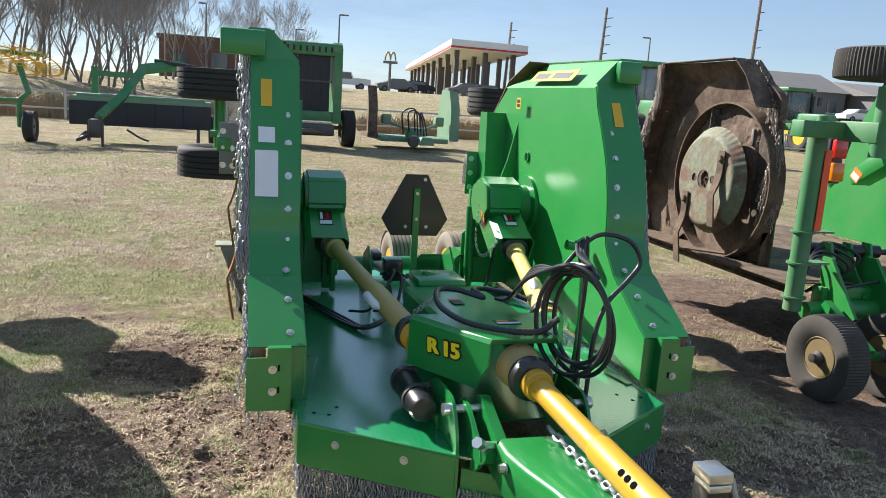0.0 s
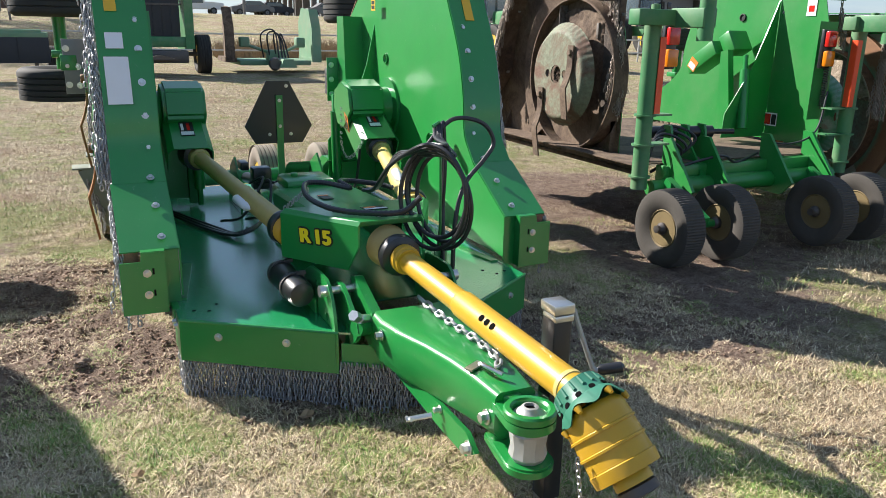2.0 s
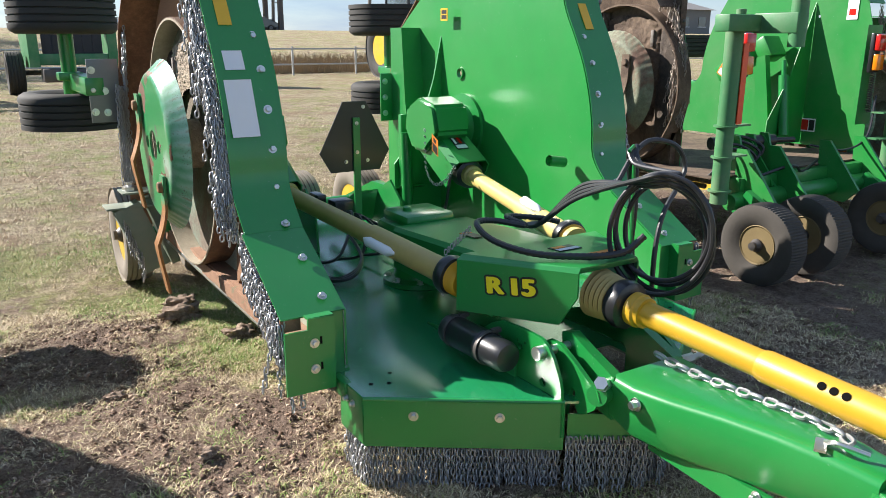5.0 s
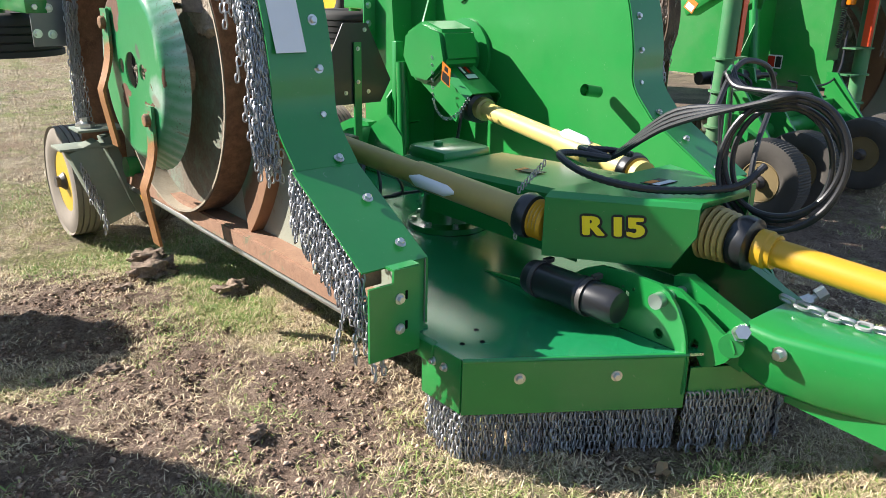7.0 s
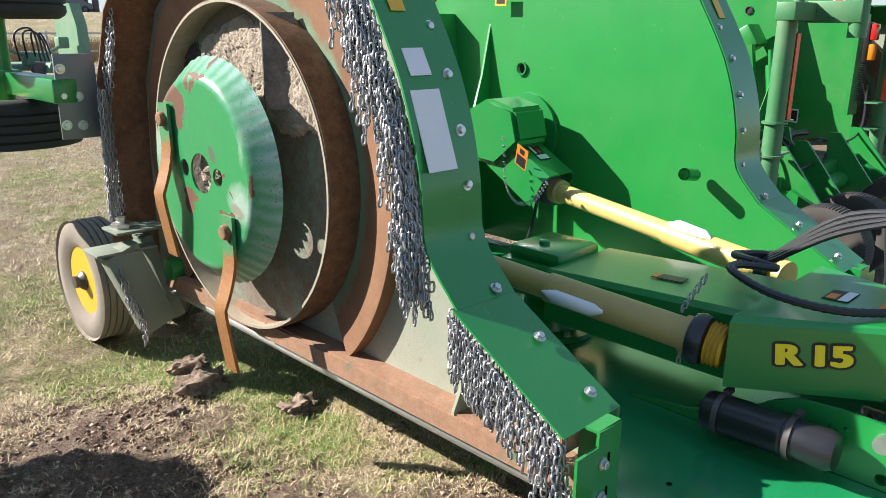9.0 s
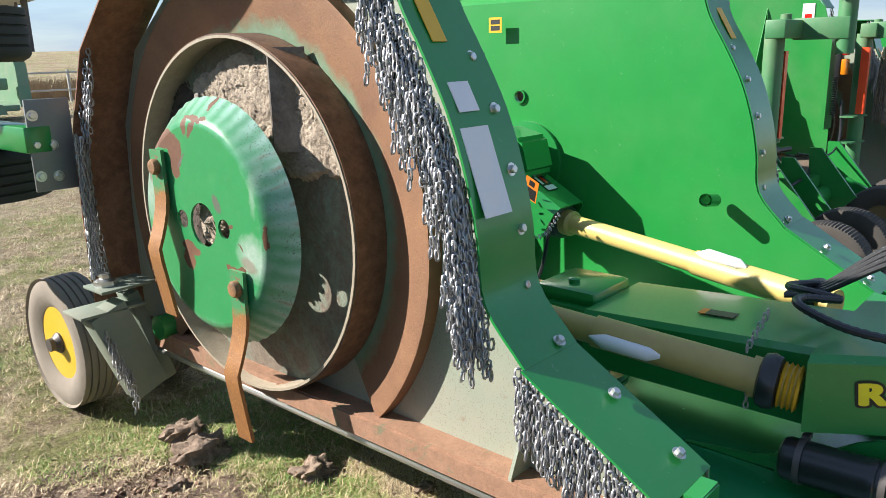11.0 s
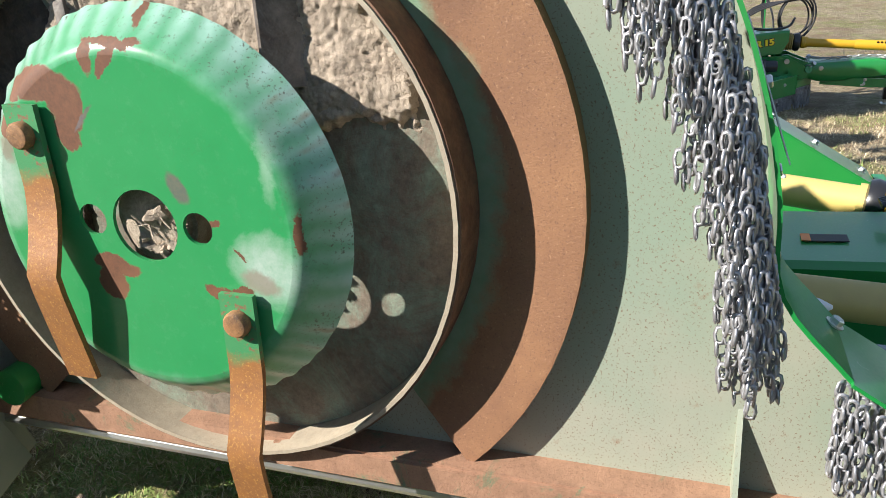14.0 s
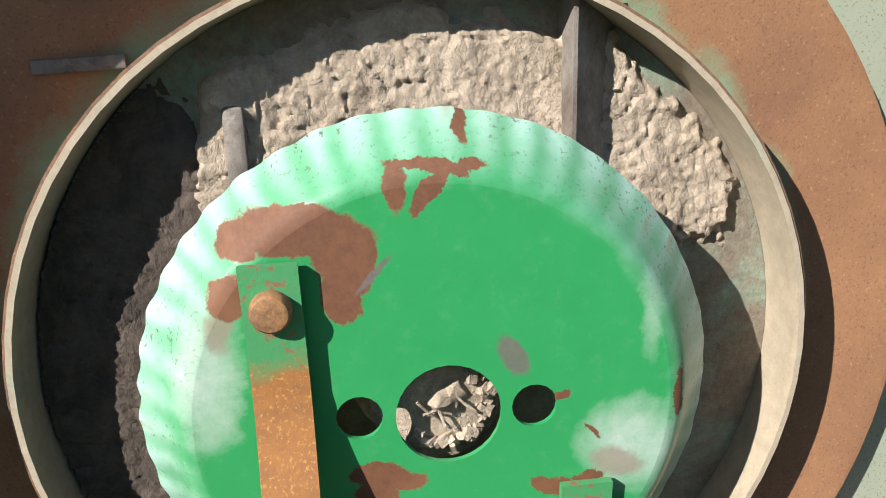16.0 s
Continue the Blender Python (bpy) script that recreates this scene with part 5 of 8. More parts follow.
def rear_parts(cut, mats):
    """Axle, ground wheels, valve block and emblem post at the back of the deck."""
    g = mats["top"]
    bm = B()
    tube(bm, [(0.35, 5.30, 0.46), (2.05, 5.30, 0.46)], 0.05, 16)
    for x in (0.62, 1.78):
        prism(bm, [(5.22, 0.40), (5.38, 0.40), (6.03, 0.24), (6.03, 0.32), (5.42, 0.56), (5.24, 0.56)], "x", x - 0.03, x + 0.03)
        box(bm, (x, 5.30, 0.42), (0.14, 0.14, 0.1), None, 0.01)
    part("axle", bm, g, cut, "round axle tube with trailing arms")
    for x, d in ((0.30, -1), (0.70, 1), (1.46, -1), (1.93, 1)):
        tyre_wheel(cut, (x, 6.02, 0.26), (d, 0, 0), 0.305, 0.175, mats["tyre_ground"], mats["rim"], name="wheel")
    for x0, x1 in ((0.25, 0.66), (1.46, 1.93)):
        bm = B()
        tube(bm, [(x0, 6.02, 0.26), (x1, 6.02, 0.26)], 0.03, 12)
        part("wheel_axle", bm, g, cut)
    bm = B()
    box(bm, (0.245, 5.38, 0.385), (0.15, 0.10, 0.40), Matrix.Rotation(-0.36, 3, "Y"), 0.005)
    caster = part("caster_bracket", bm, mats["dull"], cut, "dusty grey-green bracket")
    for z, x, w in ((0.645, 0.27, 0.22), (0.565, 0.20, 0.26)):
        bm = B()
        box(bm, (x, 5.41, z), (w, 0.16, 0.012), None, 0.003)
        part("bracket_plate", bm, mats["dull"], caster)
    bm = B()
    lathe(bm, [(0.045, 0), (0.045, 0.02), (0.022, 0.03), (0.022, 0.045)], (0.22, 5.42, 0.651), (0, 0, 1), 6)
    part("bracket_nut", bm, ZINC, caster)
    bm = B()
    box(bm, (0.37, 5.44, 0.40), (0.05, 0.10, 0.42), Matrix.Rotation(-0.30, 3, "Y"), 0.004)
    part("bracket_channel", bm, mats["dull"], caster)
    curtain(caster, [(0.15, 5.325, 0.50), (0.24, 5.325, 0.26)], 0.02, 6, CHAIN, 1, (0, 0, 0), 0.004, 77)
    # bent side plates round the lift cylinder
    for x in (0.98, 1.50):
        bm = B()
        prism(bm, [(4.55, 0.376), (4.95, 0.376), (4.85, 0.62), (4.70, 0.70), (4.58, 0.60)], "x", x, x + 0.012)
        part("lift_plate", bm, g, cut)
    for x in (1.36, 1.62):
        bm = B()
        sheet(bm, [(5.02, 0.40), (5.0, 0.50), (4.95, 0.58), (4.86, 0.62)], x, x + 0.22)
        part("bent_shield", bm, g, cut)
    bm = B()
    tube(bm, [(1.12, 4.55, 0.56), (1.12, 5.05, 0.50)], 0.036, 14)
    tube(bm, [(1.22, 4.55, 0.50), (1.22, 4.9, 0.47)], 0.028, 14)
    box(bm, (1.10, 4.50, 0.60), (0.11, 0.10, 0.13), None, 0.01)
    box(bm, (1.02, 4.62, 0.66), (0.05, 0.12, 0.05), None, 0.008)
    part("valve_block", bm, BLACK, cut, "black hydraulic valve and cylinder")
    for k in range(5):
        bm = B()
        x = 1.02 + 0.04 * k
        tube(bm, smooth_path([(x, 4.45, 0.58), (x + 0.05, 4.3, 0.63 - 0.02 * k), (x - 0.1 + 0.09 * k, 4.15, 0.46), (x - 0.2 + 0.1 * k, 4.3, 0.40)]), 0.008, 6)
        part("hydraulic_line", bm, HOSE, cut, "thin black hydraulic line")
    for k in range(3):
        bm = B()
        tube(bm, smooth_path([(0.56, 4.62, 0.40 + 0.01 * k), (0.72 + 0.03 * k, 4.2, 0.39), (0.86, 3.95 + 0.02 * k, 0.405), (1.02, 4.1, 0.45), (1.06, 4.4, 0.55)]), 0.009, 6)
        part("hydraulic_line", bm, HOSE, cut, "thin black hydraulic line")
    # emblem post and the back of the emblem
    bm = B()
    prism(bm, [(1.232, 0.376), (1.272, 0.376), (1.272, 1.075), (1.232, 1.075)], "y", 4.600, 4.612)
    part("emblem_post", bm, g, cut)
    bm = B()
    prism(bm, [(1.247 - 0.145, 0.785), (1.247 + 0.145, 0.785), (1.247 + 0.207, 0.89), (1.247 + 0.068, 1.16), (1.247 - 0.068, 1.16), (1.247 - 0.207, 0.89)], "y", 4.614, 4.620)
    em = part("slow_vehicle_emblem", bm, BLACK, cut, "dark back of a slow vehicle emblem", 0)
    for x, z in ((1.30, 1.13), (1.19, 0.84), (1.32, 0.84), (1.252, 1.045), (1.252, 0.89)):
        bolt(em, (x, 4.614 if x != 1.252 else 4.600, z), (0, -1, 0), 0.007, 0.006)


def centre_drive(cut, mats):
    """Gear case, shields and lettering along the middle."""
    g = mats["top"]
    bm = B()
    lathe(bm, [(0.17, 0), (0.17, 0.022), (0.12, 0.03), (0.10, 0.14), (0.12, 0.17)], (1.20, 3.86, 0.376), (0, 0, 1), 26)
    box(bm, (1.20, 3.86, 0.60), (0.30, 0.30, 0.14), None, 0.03)
    box(bm, (1.20, 3.86, 0.69), (0.26, 0.24, 0.06), None, 0.025)
    lathe(bm, [(0.02, 0), (0.02, 0.02), (0.012, 0.025)], (1.14, 3.86, 0.715), (0, 0, 1), 10)
    part("centre_gear_case", bm, g, cut, "cast green centre gear case", 40)
    for k in range(8):
        a = k * math.tau / 8 + 0.3
        bolt(cut, (1.20 + 0.145 * math.cos(a), 3.86 + 0.145 * math.sin(a), 0.398), (0, 0, 1), 0.013, 0.016)
    def shell(name, prof, half, label, lip=0.006):
        bm = B()
        for s in (-1, 1):
            o = [bm.verts.new((MID + s * half(y), y, z)) for y, z in prof]
            i = [bm.verts.new((MID + s * (half(y) - lip), y, z)) for y, z in prof]
            n = len(prof)
            bm.faces.new(o)
            bm.faces.new(i[::-1])
            for k in range(n):
                bm.faces.new((o[k], o[(k + 1) % n], i[(k + 1) % n], i[k]))
        tops = prof[1:3]
        (y0, z0), (y1, z1) = tops
        c = [(-half(y0), y0, z0), (half(y0), y0, z0), (half(y1), y1, z1), (-half(y1), y1, z1)]
        t = [bm.verts.new((MID + x * 0.93, y, z + 0.018)) for x, y, z in c]
        e = [bm.verts.new((MID + x, y, z)) for x, y, z in c]
        f = [bm.verts.new((MID + x * 0.92, y, z + 0.012)) for x, y, z in c]
        bm.faces.new(t)
        bm.faces.new(f[::-1])
        for k in range(4):
            bm.faces.new((t[k], t[(k + 1) % 4], e[(k + 1) % 4], e[k]))
            bm.faces.new((e[k], e[(k + 1) % 4], f[(k + 1) % 4], f[k]))
        return part(name, bm, g, cut, label, 25)
    half = lambda y: 0.136 + (y - 2.612) * 0.50
    box_prof = [(3.016, 0.545), (3.016, 0.733), (2.612, 0.752), (2.612, 0.67), (2.667, 0.566)]
    shell("joint_shield", box_prof, half, "folded green shield box over the joints")
    shell("rear_shield", [(3.74, 0.50), (3.74, 0.665), (2.99, 0.705), (2.99, 0.50)], lambda y: 0.20, "long green shield in front of the gear case")
    # model lettering on the slanted side
    y0 = 2.906
    u = (Vector((MID - half(2.6), 2.6, 0)) - Vector((MID - half(3.0), 3.0, 0))).normalized()
    n = Vector((u.y, -u.x, 0)).normalized()
    n = n if n.x < 0 else -n
    u = (u + Vector((0, 0, 0.10))).normalized()
    v = n.cross(u).normalized()
    o = Vector((MID - half(y0), y0, 0.634))
    def word(name, text, size, lift, mat, grow, shifts):
        cu = bpy.data.curves.new(name, "FONT")
        cu.body, cu.size, cu.extrude, cu.offset = text, size, 0.0002, grow
        cu.space_character, cu.space_word = 1.03, 0.62
        ob = new(name, cu)
        deps = bpy.context.evaluated_depsgraph_get()
        bm = B()
        for k, (sx, sy) in enumerate(shifts):
            me = bpy.data.meshes.new_from_object(ob.evaluated_get(deps))
            m = Matrix((u, v, n)).transposed().to_4x4()
            m.translation = o + n * (lift + 0.00012 * k) + u * sx + v * sy
            me.transform(m @ Matrix.Diagonal((1.28, 1, 1, 1)))
            bm.from_mesh(me)
            bpy.data.meshes.remove(me)
        bpy.data.objects.remove(ob)
        return part(name, bm, mat, cut, "", 0)
    word("lettering", "R 15", 0.080, 0.0042, LETTER_Y, 0.0012, ((-0.0055, 0.001), (-0.003, -0.001), (0, 0.0016), (0.003, -0.001), (0.0055, 0.001), (0, -0.0016)))
    word("lettering_outline", "R 15", 0.080, 0.0016, INK, 0.0024, [(0.0115 * math.cos(a), 0.0072 * math.sin(a)) for a in np.linspace(0, math.tau, 13)[:-1]])
    top = lambda x, y, z=0.0: Vector((x, y, 0.752 - 0.019 * (y - 2.612) / 0.404 + 0.0185 + z))
    slab_label(cut, "warning_sticker", top(1.22, 2.86), (1, 0, 0), (0, 1, -0.061), 0.10, 0.07, INK, [(-0.48, -0.48, 0.48, -0.1, PAPER), (-0.4, 0.02, 0.1, 0.4, ORANGE)], "small printed warning sticker")
    slab_label(cut, "warning_sticker", top(1.25, 2.71), (1, 0, 0), (0, 1, -0.061), 0.17, 0.075, PAPER, [(-0.5, 0.1, 0.5, 0.5, ORANGE), (-0.3, -0.4, 0.3, -0.1, INK), (0.1, -0.5, 0.45, 0.05, RED_LENS)], "wide orange and white warning sticker")
    slab_label(cut, "warning_sticker", (1.16, 3.36, 0.7065), (1, 0, 0), (0, 1, -0.05), 0.05, 0.11, INK, [(-0.5, 0.3, 0.5, 0.5, ORANGE)], "dark warning sticker with an orange end")


PLAIN_ZINC = simple("dull_grey_casting", (0.42, 0.42, 0.41), 0.5, 0.35, 0, 0.25, 40, 0.15)


def hitch(cut, mats):
    """Tongue, clevis, jack, main shaft with its hood."""
    g = mats["top"]
    bm = B()
    # tongue body: sections across y, each (y, half width, bottom, top)
    secs = [(2.42, 0.155, 0.33, 0.478), (2.33, 0.157, 0.305, 0.474), (2.20, 0.138, 0.30, 0.479), (2.05, 0.110, 0.31, 0.490), (1.90, 0.093, 0.325, 0.499), (1.76, 0.079, 0.34, 0.500), (1.64, 0.066, 0.35, 0.492)]
    rows = []
    for y, w, lo, hi in secs:
        c = 0.018
        pr = [(-w, lo + c), (-w, hi - c), (-w + 0.006, hi - 0.006), (-w + c, hi), (w - c, hi), (w - 0.006, hi - 0.006), (w, hi - c), (w, lo + c), (w - c, lo), (-w + c, lo)]
        rows.append([bm.verts.new((MID + a, y, z)) for a, z in pr])
    for a, b in zip(rows, rows[1:]):
        for k in range(10):
            bm.faces.new((a[k], a[(k + 1) % 10], b[(k + 1) % 10], b[k]))
    bm.faces.new(rows[0])
    bm.faces.new(rows[-1])
    tongue = part("tongue", bm, g, cut, "tapered welded green tongue", 50)
    bm = B()
    for s in (-1, 1):
        ear = [(2.41, 0.33), (2.41, 0.474), (2.47, 0.497), (2.54, 0.525), (2.61, 0.556), (2.655, 0.545), (2.65, 0.46), (2.56, 0.36)]
        prism(bm, ear, "x", MID + s * 0.155, MID + s * 0.118)
        part("tongue_ear", bm, g, tongue, "rear ear of the tongue")
        bm = B()
    box(bm, (MID, 2.425, 0.40), (0.236, 0.012, 0.14))
    part("tongue_web", bm, g, tongue)
    # clevis plates and bushing
    bm = B()
    CY, UP = 1.541, 0.026
    for z0, z1 in ((0.431, 0.466), (0.301, 0.331)):
        poly = [(MID - 0.012 + 0.074 * math.cos(a), CY + 0.074 * math.sin(a)) for a in np.linspace(math.pi, math.tau, 20)] + [(MID + 0.074, 1.62), (MID + 0.055, 1.72), (MID - 0.055, 1.72), (MID - 0.074, 1.62)]
        prism(bm, poly, "z", z0, z1)
    box(bm, (MID, 1.68, 0.38), (0.11, 0.05, 0.14), None, 0.01)
    bmesh.ops.bevel(bm, geom=[e for e in bm.edges if e.calc_face_angle(0) > 1.0], offset=0.006, segments=2, affect="EDGES")
    lathe(bm, [(0.050, 0.0), (0.074, 0.0), (0.075, 0.018), (0.070, 0.024), (0.056, 0.024), (0.050, 0.018)], (MID - 0.012, CY, 0.438 + UP), (0, 0, 1), 36, True)
    lathe(bm, [(0.030, 0.0), (0.030, 0.012), (0.024, 0.016)], (MID - 0.012, 1.645, 0.440 + UP), (0, 0, 1), 16)
    part("clevis", bm, g, tongue, "rounded cast clevis with a raised rim", 40)
    bm = B()
    lathe(bm, [(0.046, 0), (0.055, 0.015), (0.050, 0.045), (0.056, 0.085), (0.048, 0.10)], (MID - 0.012, CY, 0.305 + UP), (0, 0, 1), 10)
    part("bushing", bm, PLAIN_ZINC, tongue, "grey cast hitch bushing")
    bm = B()
    lathe(bm, [(0.047, 0), (0.045, 0.006), (0.030, 0.016), (0.024, 0.026), (0.017, 0.028), (0.016, 0.004)], (MID - 0.012, CY, 0.438 + UP), (0, 0, 1), 26)
    part("hitch_eye", bm, PLAIN_ZINC, tongue, "grey swivel eye")
    bm = B()
    lathe(bm, [(0.0155, 0), (0.0155, 0.002)], (MID - 0.012, CY, 0.456 + UP), (0, 0, 1), 16)
    part("eye_hole", bm, VOID, tongue)
    # parallel link with bolts under the tongue
    for s in (-1, 1):
        bm = B()
        prism(bm, [(2.30, 0.27), (2.30, 0.33), (1.74, 0.325), (1.68, 0.285), (1.74, 0.245), (1.9, 0.245)], "x", MID + s * 0.088, MID + s * 0.104)
        part("link_plate", bm, g, tongue)
        for y, z, r in ((1.72, 0.285, 0.016), (1.68, 0.40, 0.016), (2.31, 0.428, 0.014), (1.92, 0.315, 0.010)):
            x = MID + s * (0.105 if z < 0.32 else 0.070 if y < 2 else 0.157)
            bolt(tongue, (x, y, z), (s, 0, 0), r, 0.022)
    bm = B()
    tube(bm, [(MID - 0.13, 1.93, 0.295), (MID - 0.21, 1.95, 0.285)], 0.009, 8)
    tube(bm, [(MID - 0.20, 1.93, 0.292), (MID - 0.20, 1.97, 0.28)], 0.007, 8)
    part("lock_pin", bm, ZINC, tongue)
    bm = B()
    tube(bm, smooth_path([(MID - 0.03, 1.80, 0.51), (MID - 0.05, 1.76, 0.53), (MID - 0.01, 1.70, 0.515)]), 0.007, 6)
    box(bm, (MID - 0.05, 1.80, 0.507), (0.07, 0.028, 0.006), Matrix.Rotation(0.5, 3, "Z"))
    part("chain_hook", bm, ZINC, tongue)
    # transport chain lying on the tongue
    bm = B()
    pts = smooth_path([(MID + 0.03, 2.44, 0.515), (MID + 0.045, 2.36, 0.498), (MID + 0.055, 2.25, 0.49), (MID + 0.05, 2.1, 0.50), (MID + 0.045, 1.95, 0.512), (MID + 0.035, 1.82, 0.515), (MID + 0.01, 1.76, 0.515)], 10)
    acc, last, k = 0.0, pts[0], 0
    for p in pts[1:]:
        acc += (p - last).length
        d = (p - last).normalized()
        last = p
        if acc >= 0.034:
            acc = 0
            k += 1
            sub = B()
            link_into(sub, Vector((0, 0, 0)), (k % 2) * math.pi / 2 + 0.6, 0.052, 0.033, 0.0062, 12, 6)
            q = d.to_track_quat("Z", "Y").to_matrix().to_4x4()
            q.translation = p
            sub.transform(q)
            tmp = bpy.data.meshes.new("tmp")
            sub.to_mesh(tmp)
            sub.free()
            bm.from_mesh(tmp)
            bpy.data.meshes.remove(tmp)
    part("safety_chain", bm, CHAIN, tongue, "bright safety chain lying along the tongue")
    # jack
    bm = B()
    box(bm, (1.348, 1.672, 0.39), (0.062, 0.066, 0.60), None, 0.006)
    jack = part("jack_post", bm, BLACK, cut, "dark square jack post")
    bm = B()
    box(bm, (1.348, 1.672, 0.11), (0.056, 0.056, 0.20), None, 0.004)
    box(bm, (1.348, 1.672, 0.050), (0.10, 0.09, 0.012), None, 0.003)
    part("jack_foot", bm, ZINC, jack, "bare steel jack foot")
    bm = B()
    box(bm, (1.348, 1.672, 0.716), (0.070, 0.078, 0.030), None, 0.004)
    box(bm, (1.350, 1.668, 0.688), (0.066, 0.070, 0.022), None, 0.006)
    part("jack_cap", bm, ZINC, jack, "bright jack cap")
    bm = B()
    tube(bm, smooth_path([(1.378, 1.665, 0.705), (1.397, 1.66, 0.70), (1.410, 1.655, 0.66), (1.455, 1.64, 0.535), (1.470, 1.635, 0.508), (1.485, 1.63, 0.508)]), 0.008, 8)
    part("crank", bm, PLAIN_ZINC, jack)
    bm = B()
    tube(bm, [(1.478, 1.632, 0.508), (1.49, 1.628, 0.508), (1.545, 1.605, 0.516), (1.552, 1.602, 0.517)], [0.010, 0.017, 0.017, 0.010], 12)
    part("crank_grip", bm, BLACK, jack, "black crank grip")
    bm = B()
    box(bm, (1.295, 1.672, 0.40), (0.10, 0.06, 0.08), None, 0.006)
    part("jack_mount", bm, g, cut)
    # main shaft
    a, b = Vector((1.196, 2.64, 0.655)), Vector((1.240, 1.395, 0.585))
    d = (b - a).normalized()
    bm = B()
    tube(bm, [a + d * 0.10, a + d * 0.62], 0.040, 24)
    tube(bm, [a + d * 0.61, a + d * 0.625, b], [0.042, 0.046, 0.046], 24)
    tube(bm, [a + d * 0.17, a + d * 0.20], 0.05, 24)
    shaft = part("main_drive_shaft", bm, SHIELD, cut, "bright yellow plastic drive shaft tube")
    bm = B()
    side = Vector((-0.75, 0, 0.66)).normalized()
    for k in range(3):
        lathe(bm, [(0.011, 0), (0.011, 0.002), (0.003, 0.0022)], a + d * (0.80 + 0.032 * k) + side * 0.0455, side, 14)
    part("tube_hole", bm, VOID, shaft)
    bm = B()
    for k in range(5):
        lathe(bm, [(0.068 + 0.002 * k, 0), (0.078 + 0.002 * k, 0.008), (0.068 + 0.002 * k, 0.017)], a + d * (0.07 - 0.019 * k), -d, 26)
    part("bellows", bm, SHIELD_DULL, shaft, "ribbed yellow bellows")
    bm = B()
    lathe(bm, [(0.055, -0.042), (0.076, -0.030), (0.083, -0.005), (0.078, 0.02), (0.055, 0.030)], a + d * 0.11, d, 28)
    part("collar", bm, BLACK, shaft, "black rubber collar")
    bm = B()
    lathe(bm, [(0.043, -0.022), (0.055, -0.018), (0.056, 0.012), (0.043, 0.024)], a + d * 0.165, d, 24)
    part("collar_ring", bm, SHIELD, shaft)
    bm = B()
    lathe(bm, [(0.0462, -0.016), (0.0485, -0.014), (0.0485, 0.0), (0.0462, 0.002)], b - d * 0.035, d, 24)
    part("bearing_ring", bm, SHIELD_PALE, shaft, "pale bearing ring")
    # hood: green collar with a scalloped edge and holes, stepped yellow cone, drooping
    d2 = Vector((0.20, -0.68, -0.70)).normalized()
    dm = d.lerp(d2, 0.5).normalized()
    _, uu, vv = frame_of(dm)
    bm = B()
    n = 72
    loops = []
    for r, h, k in ((0.052, -0.022, 0), (0.066, -0.016, 0), (0.072, 0.02, 0), (0.080, 0.045, 0), (0.0905, 0.068, 0.012), (0.094, 0.068, 0.012), (0.083, 0.042, 0), (0.055, 0.02, 0)):
        loops.append([bm.verts.new(b + dm * (h + k * math.cos(6 * i * math.tau / n)) + r * (uu * math.cos(i * math.tau / n) + vv * math.sin(i * math.tau / n))) for i in range(n)])
    for p, q in zip(loops, loops[1:]):
        for i in range(n):
            bm.faces.new((p[i], p[(i + 1) % n], q[(i + 1) % n], q[i]))
    hood = part("hood_collar", bm, TEAL, cut, "green plastic collar with a scalloped edge")
    for k in range(16):
        bm = B()
        o = uu * math.cos(k * math.tau / 16) + vv * math.sin(k * math.tau / 16)
        tube(bm, [b - dm * 0.012 + o * 0.067, b + dm * 0.016 + o * 0.072], [0.004, 0.005], 6)
        part("collar_rib", bm, TEAL, hood)
    for k in range(12):
        a2 = (k + 0.5) * math.tau / 12
        o = uu * math.cos(a2) + vv * math.sin(a2)
        bm = B()
        nrm = (o * 0.9 - dm * 0.4).normalized()
        lathe(bm, [(0.0085, 0), (0.0085, 0.0015)], b + dm * 0.034 + o * 0.0785, nrm, 12)
        part("collar_hole", bm, VOID, hood)
    e = b + dm * 0.045
    bm = B()
    prof = [(0.072, 0.0), (0.084, 0.012)]
    for k in range(3):
        h = 0.022 + k * 0.046
        prof += [(0.0865, h), (0.0885, h + 0.038), (0.0915, h + 0.040), (0.0915, h + 0.0455)]
    prof += [(0.089, 0.185), (0.085, 0.186), (0.08, 0.02), (0.070, 0.0)]
    lathe(bm, prof, e, d2, 40, True)
    part("hood_cone", bm, SHIELD, hood, "stepped yellow plastic cone")
    for k in range(6):
        a2 = (k + 0.5) * math.tau / 6
        o = uu * math.cos(a2) + vv * math.sin(a2)
        bm = B()
        q = b + dm * 0.068 + o * 0.091
        tube(bm, [q - dm * 0.004, q + dm * 0.012 + o * 0.002], [0.011, 0.006], 10)
        part("hood_tab", bm, SHIELD, hood)
    bm = B()
    f = e + d2 * 0.10 + Vector((0.012, 0, -0.015))
    tube(bm, [f, f + d2 * 0.07], [0.045, 0.048], 18)
    lathe(bm, [(0.046, 0.0), (0.052, 0.012), (0.052, 0.030), (0.036, 0.032), (0.034, 0.0)], f + d2 * 0.07, d2, 24, True)
    part("shaft_yoke", bm, YELLOW, hood, "yellow steel joint yoke")
    bm = B()
    lathe(bm, [(0.047, 0.0), (0.054, 0.004), (0.054, 0.026), (0.040, 0.030), (0.036, 0.0)], f + d2 * 0.102, d2, 24, True)
    part("yoke_ring", bm, STEEL, hood, "dark locking ring")
    bm = B()
    p0 = e + d2 * 0.10 + Vector((-0.105, -0.01, -0.02))
    for i in range(19):
        link_into(bm, p0 + Vector((0.002 * i, -0.0015 * i, -0.018 * i)), (i % 2) * math.pi / 2, 0.025, 0.016, 0.0025, 8, 4)
    part("hood_chain", bm, CHAIN, hood)
    # storage canister on the deck
    bm = B()
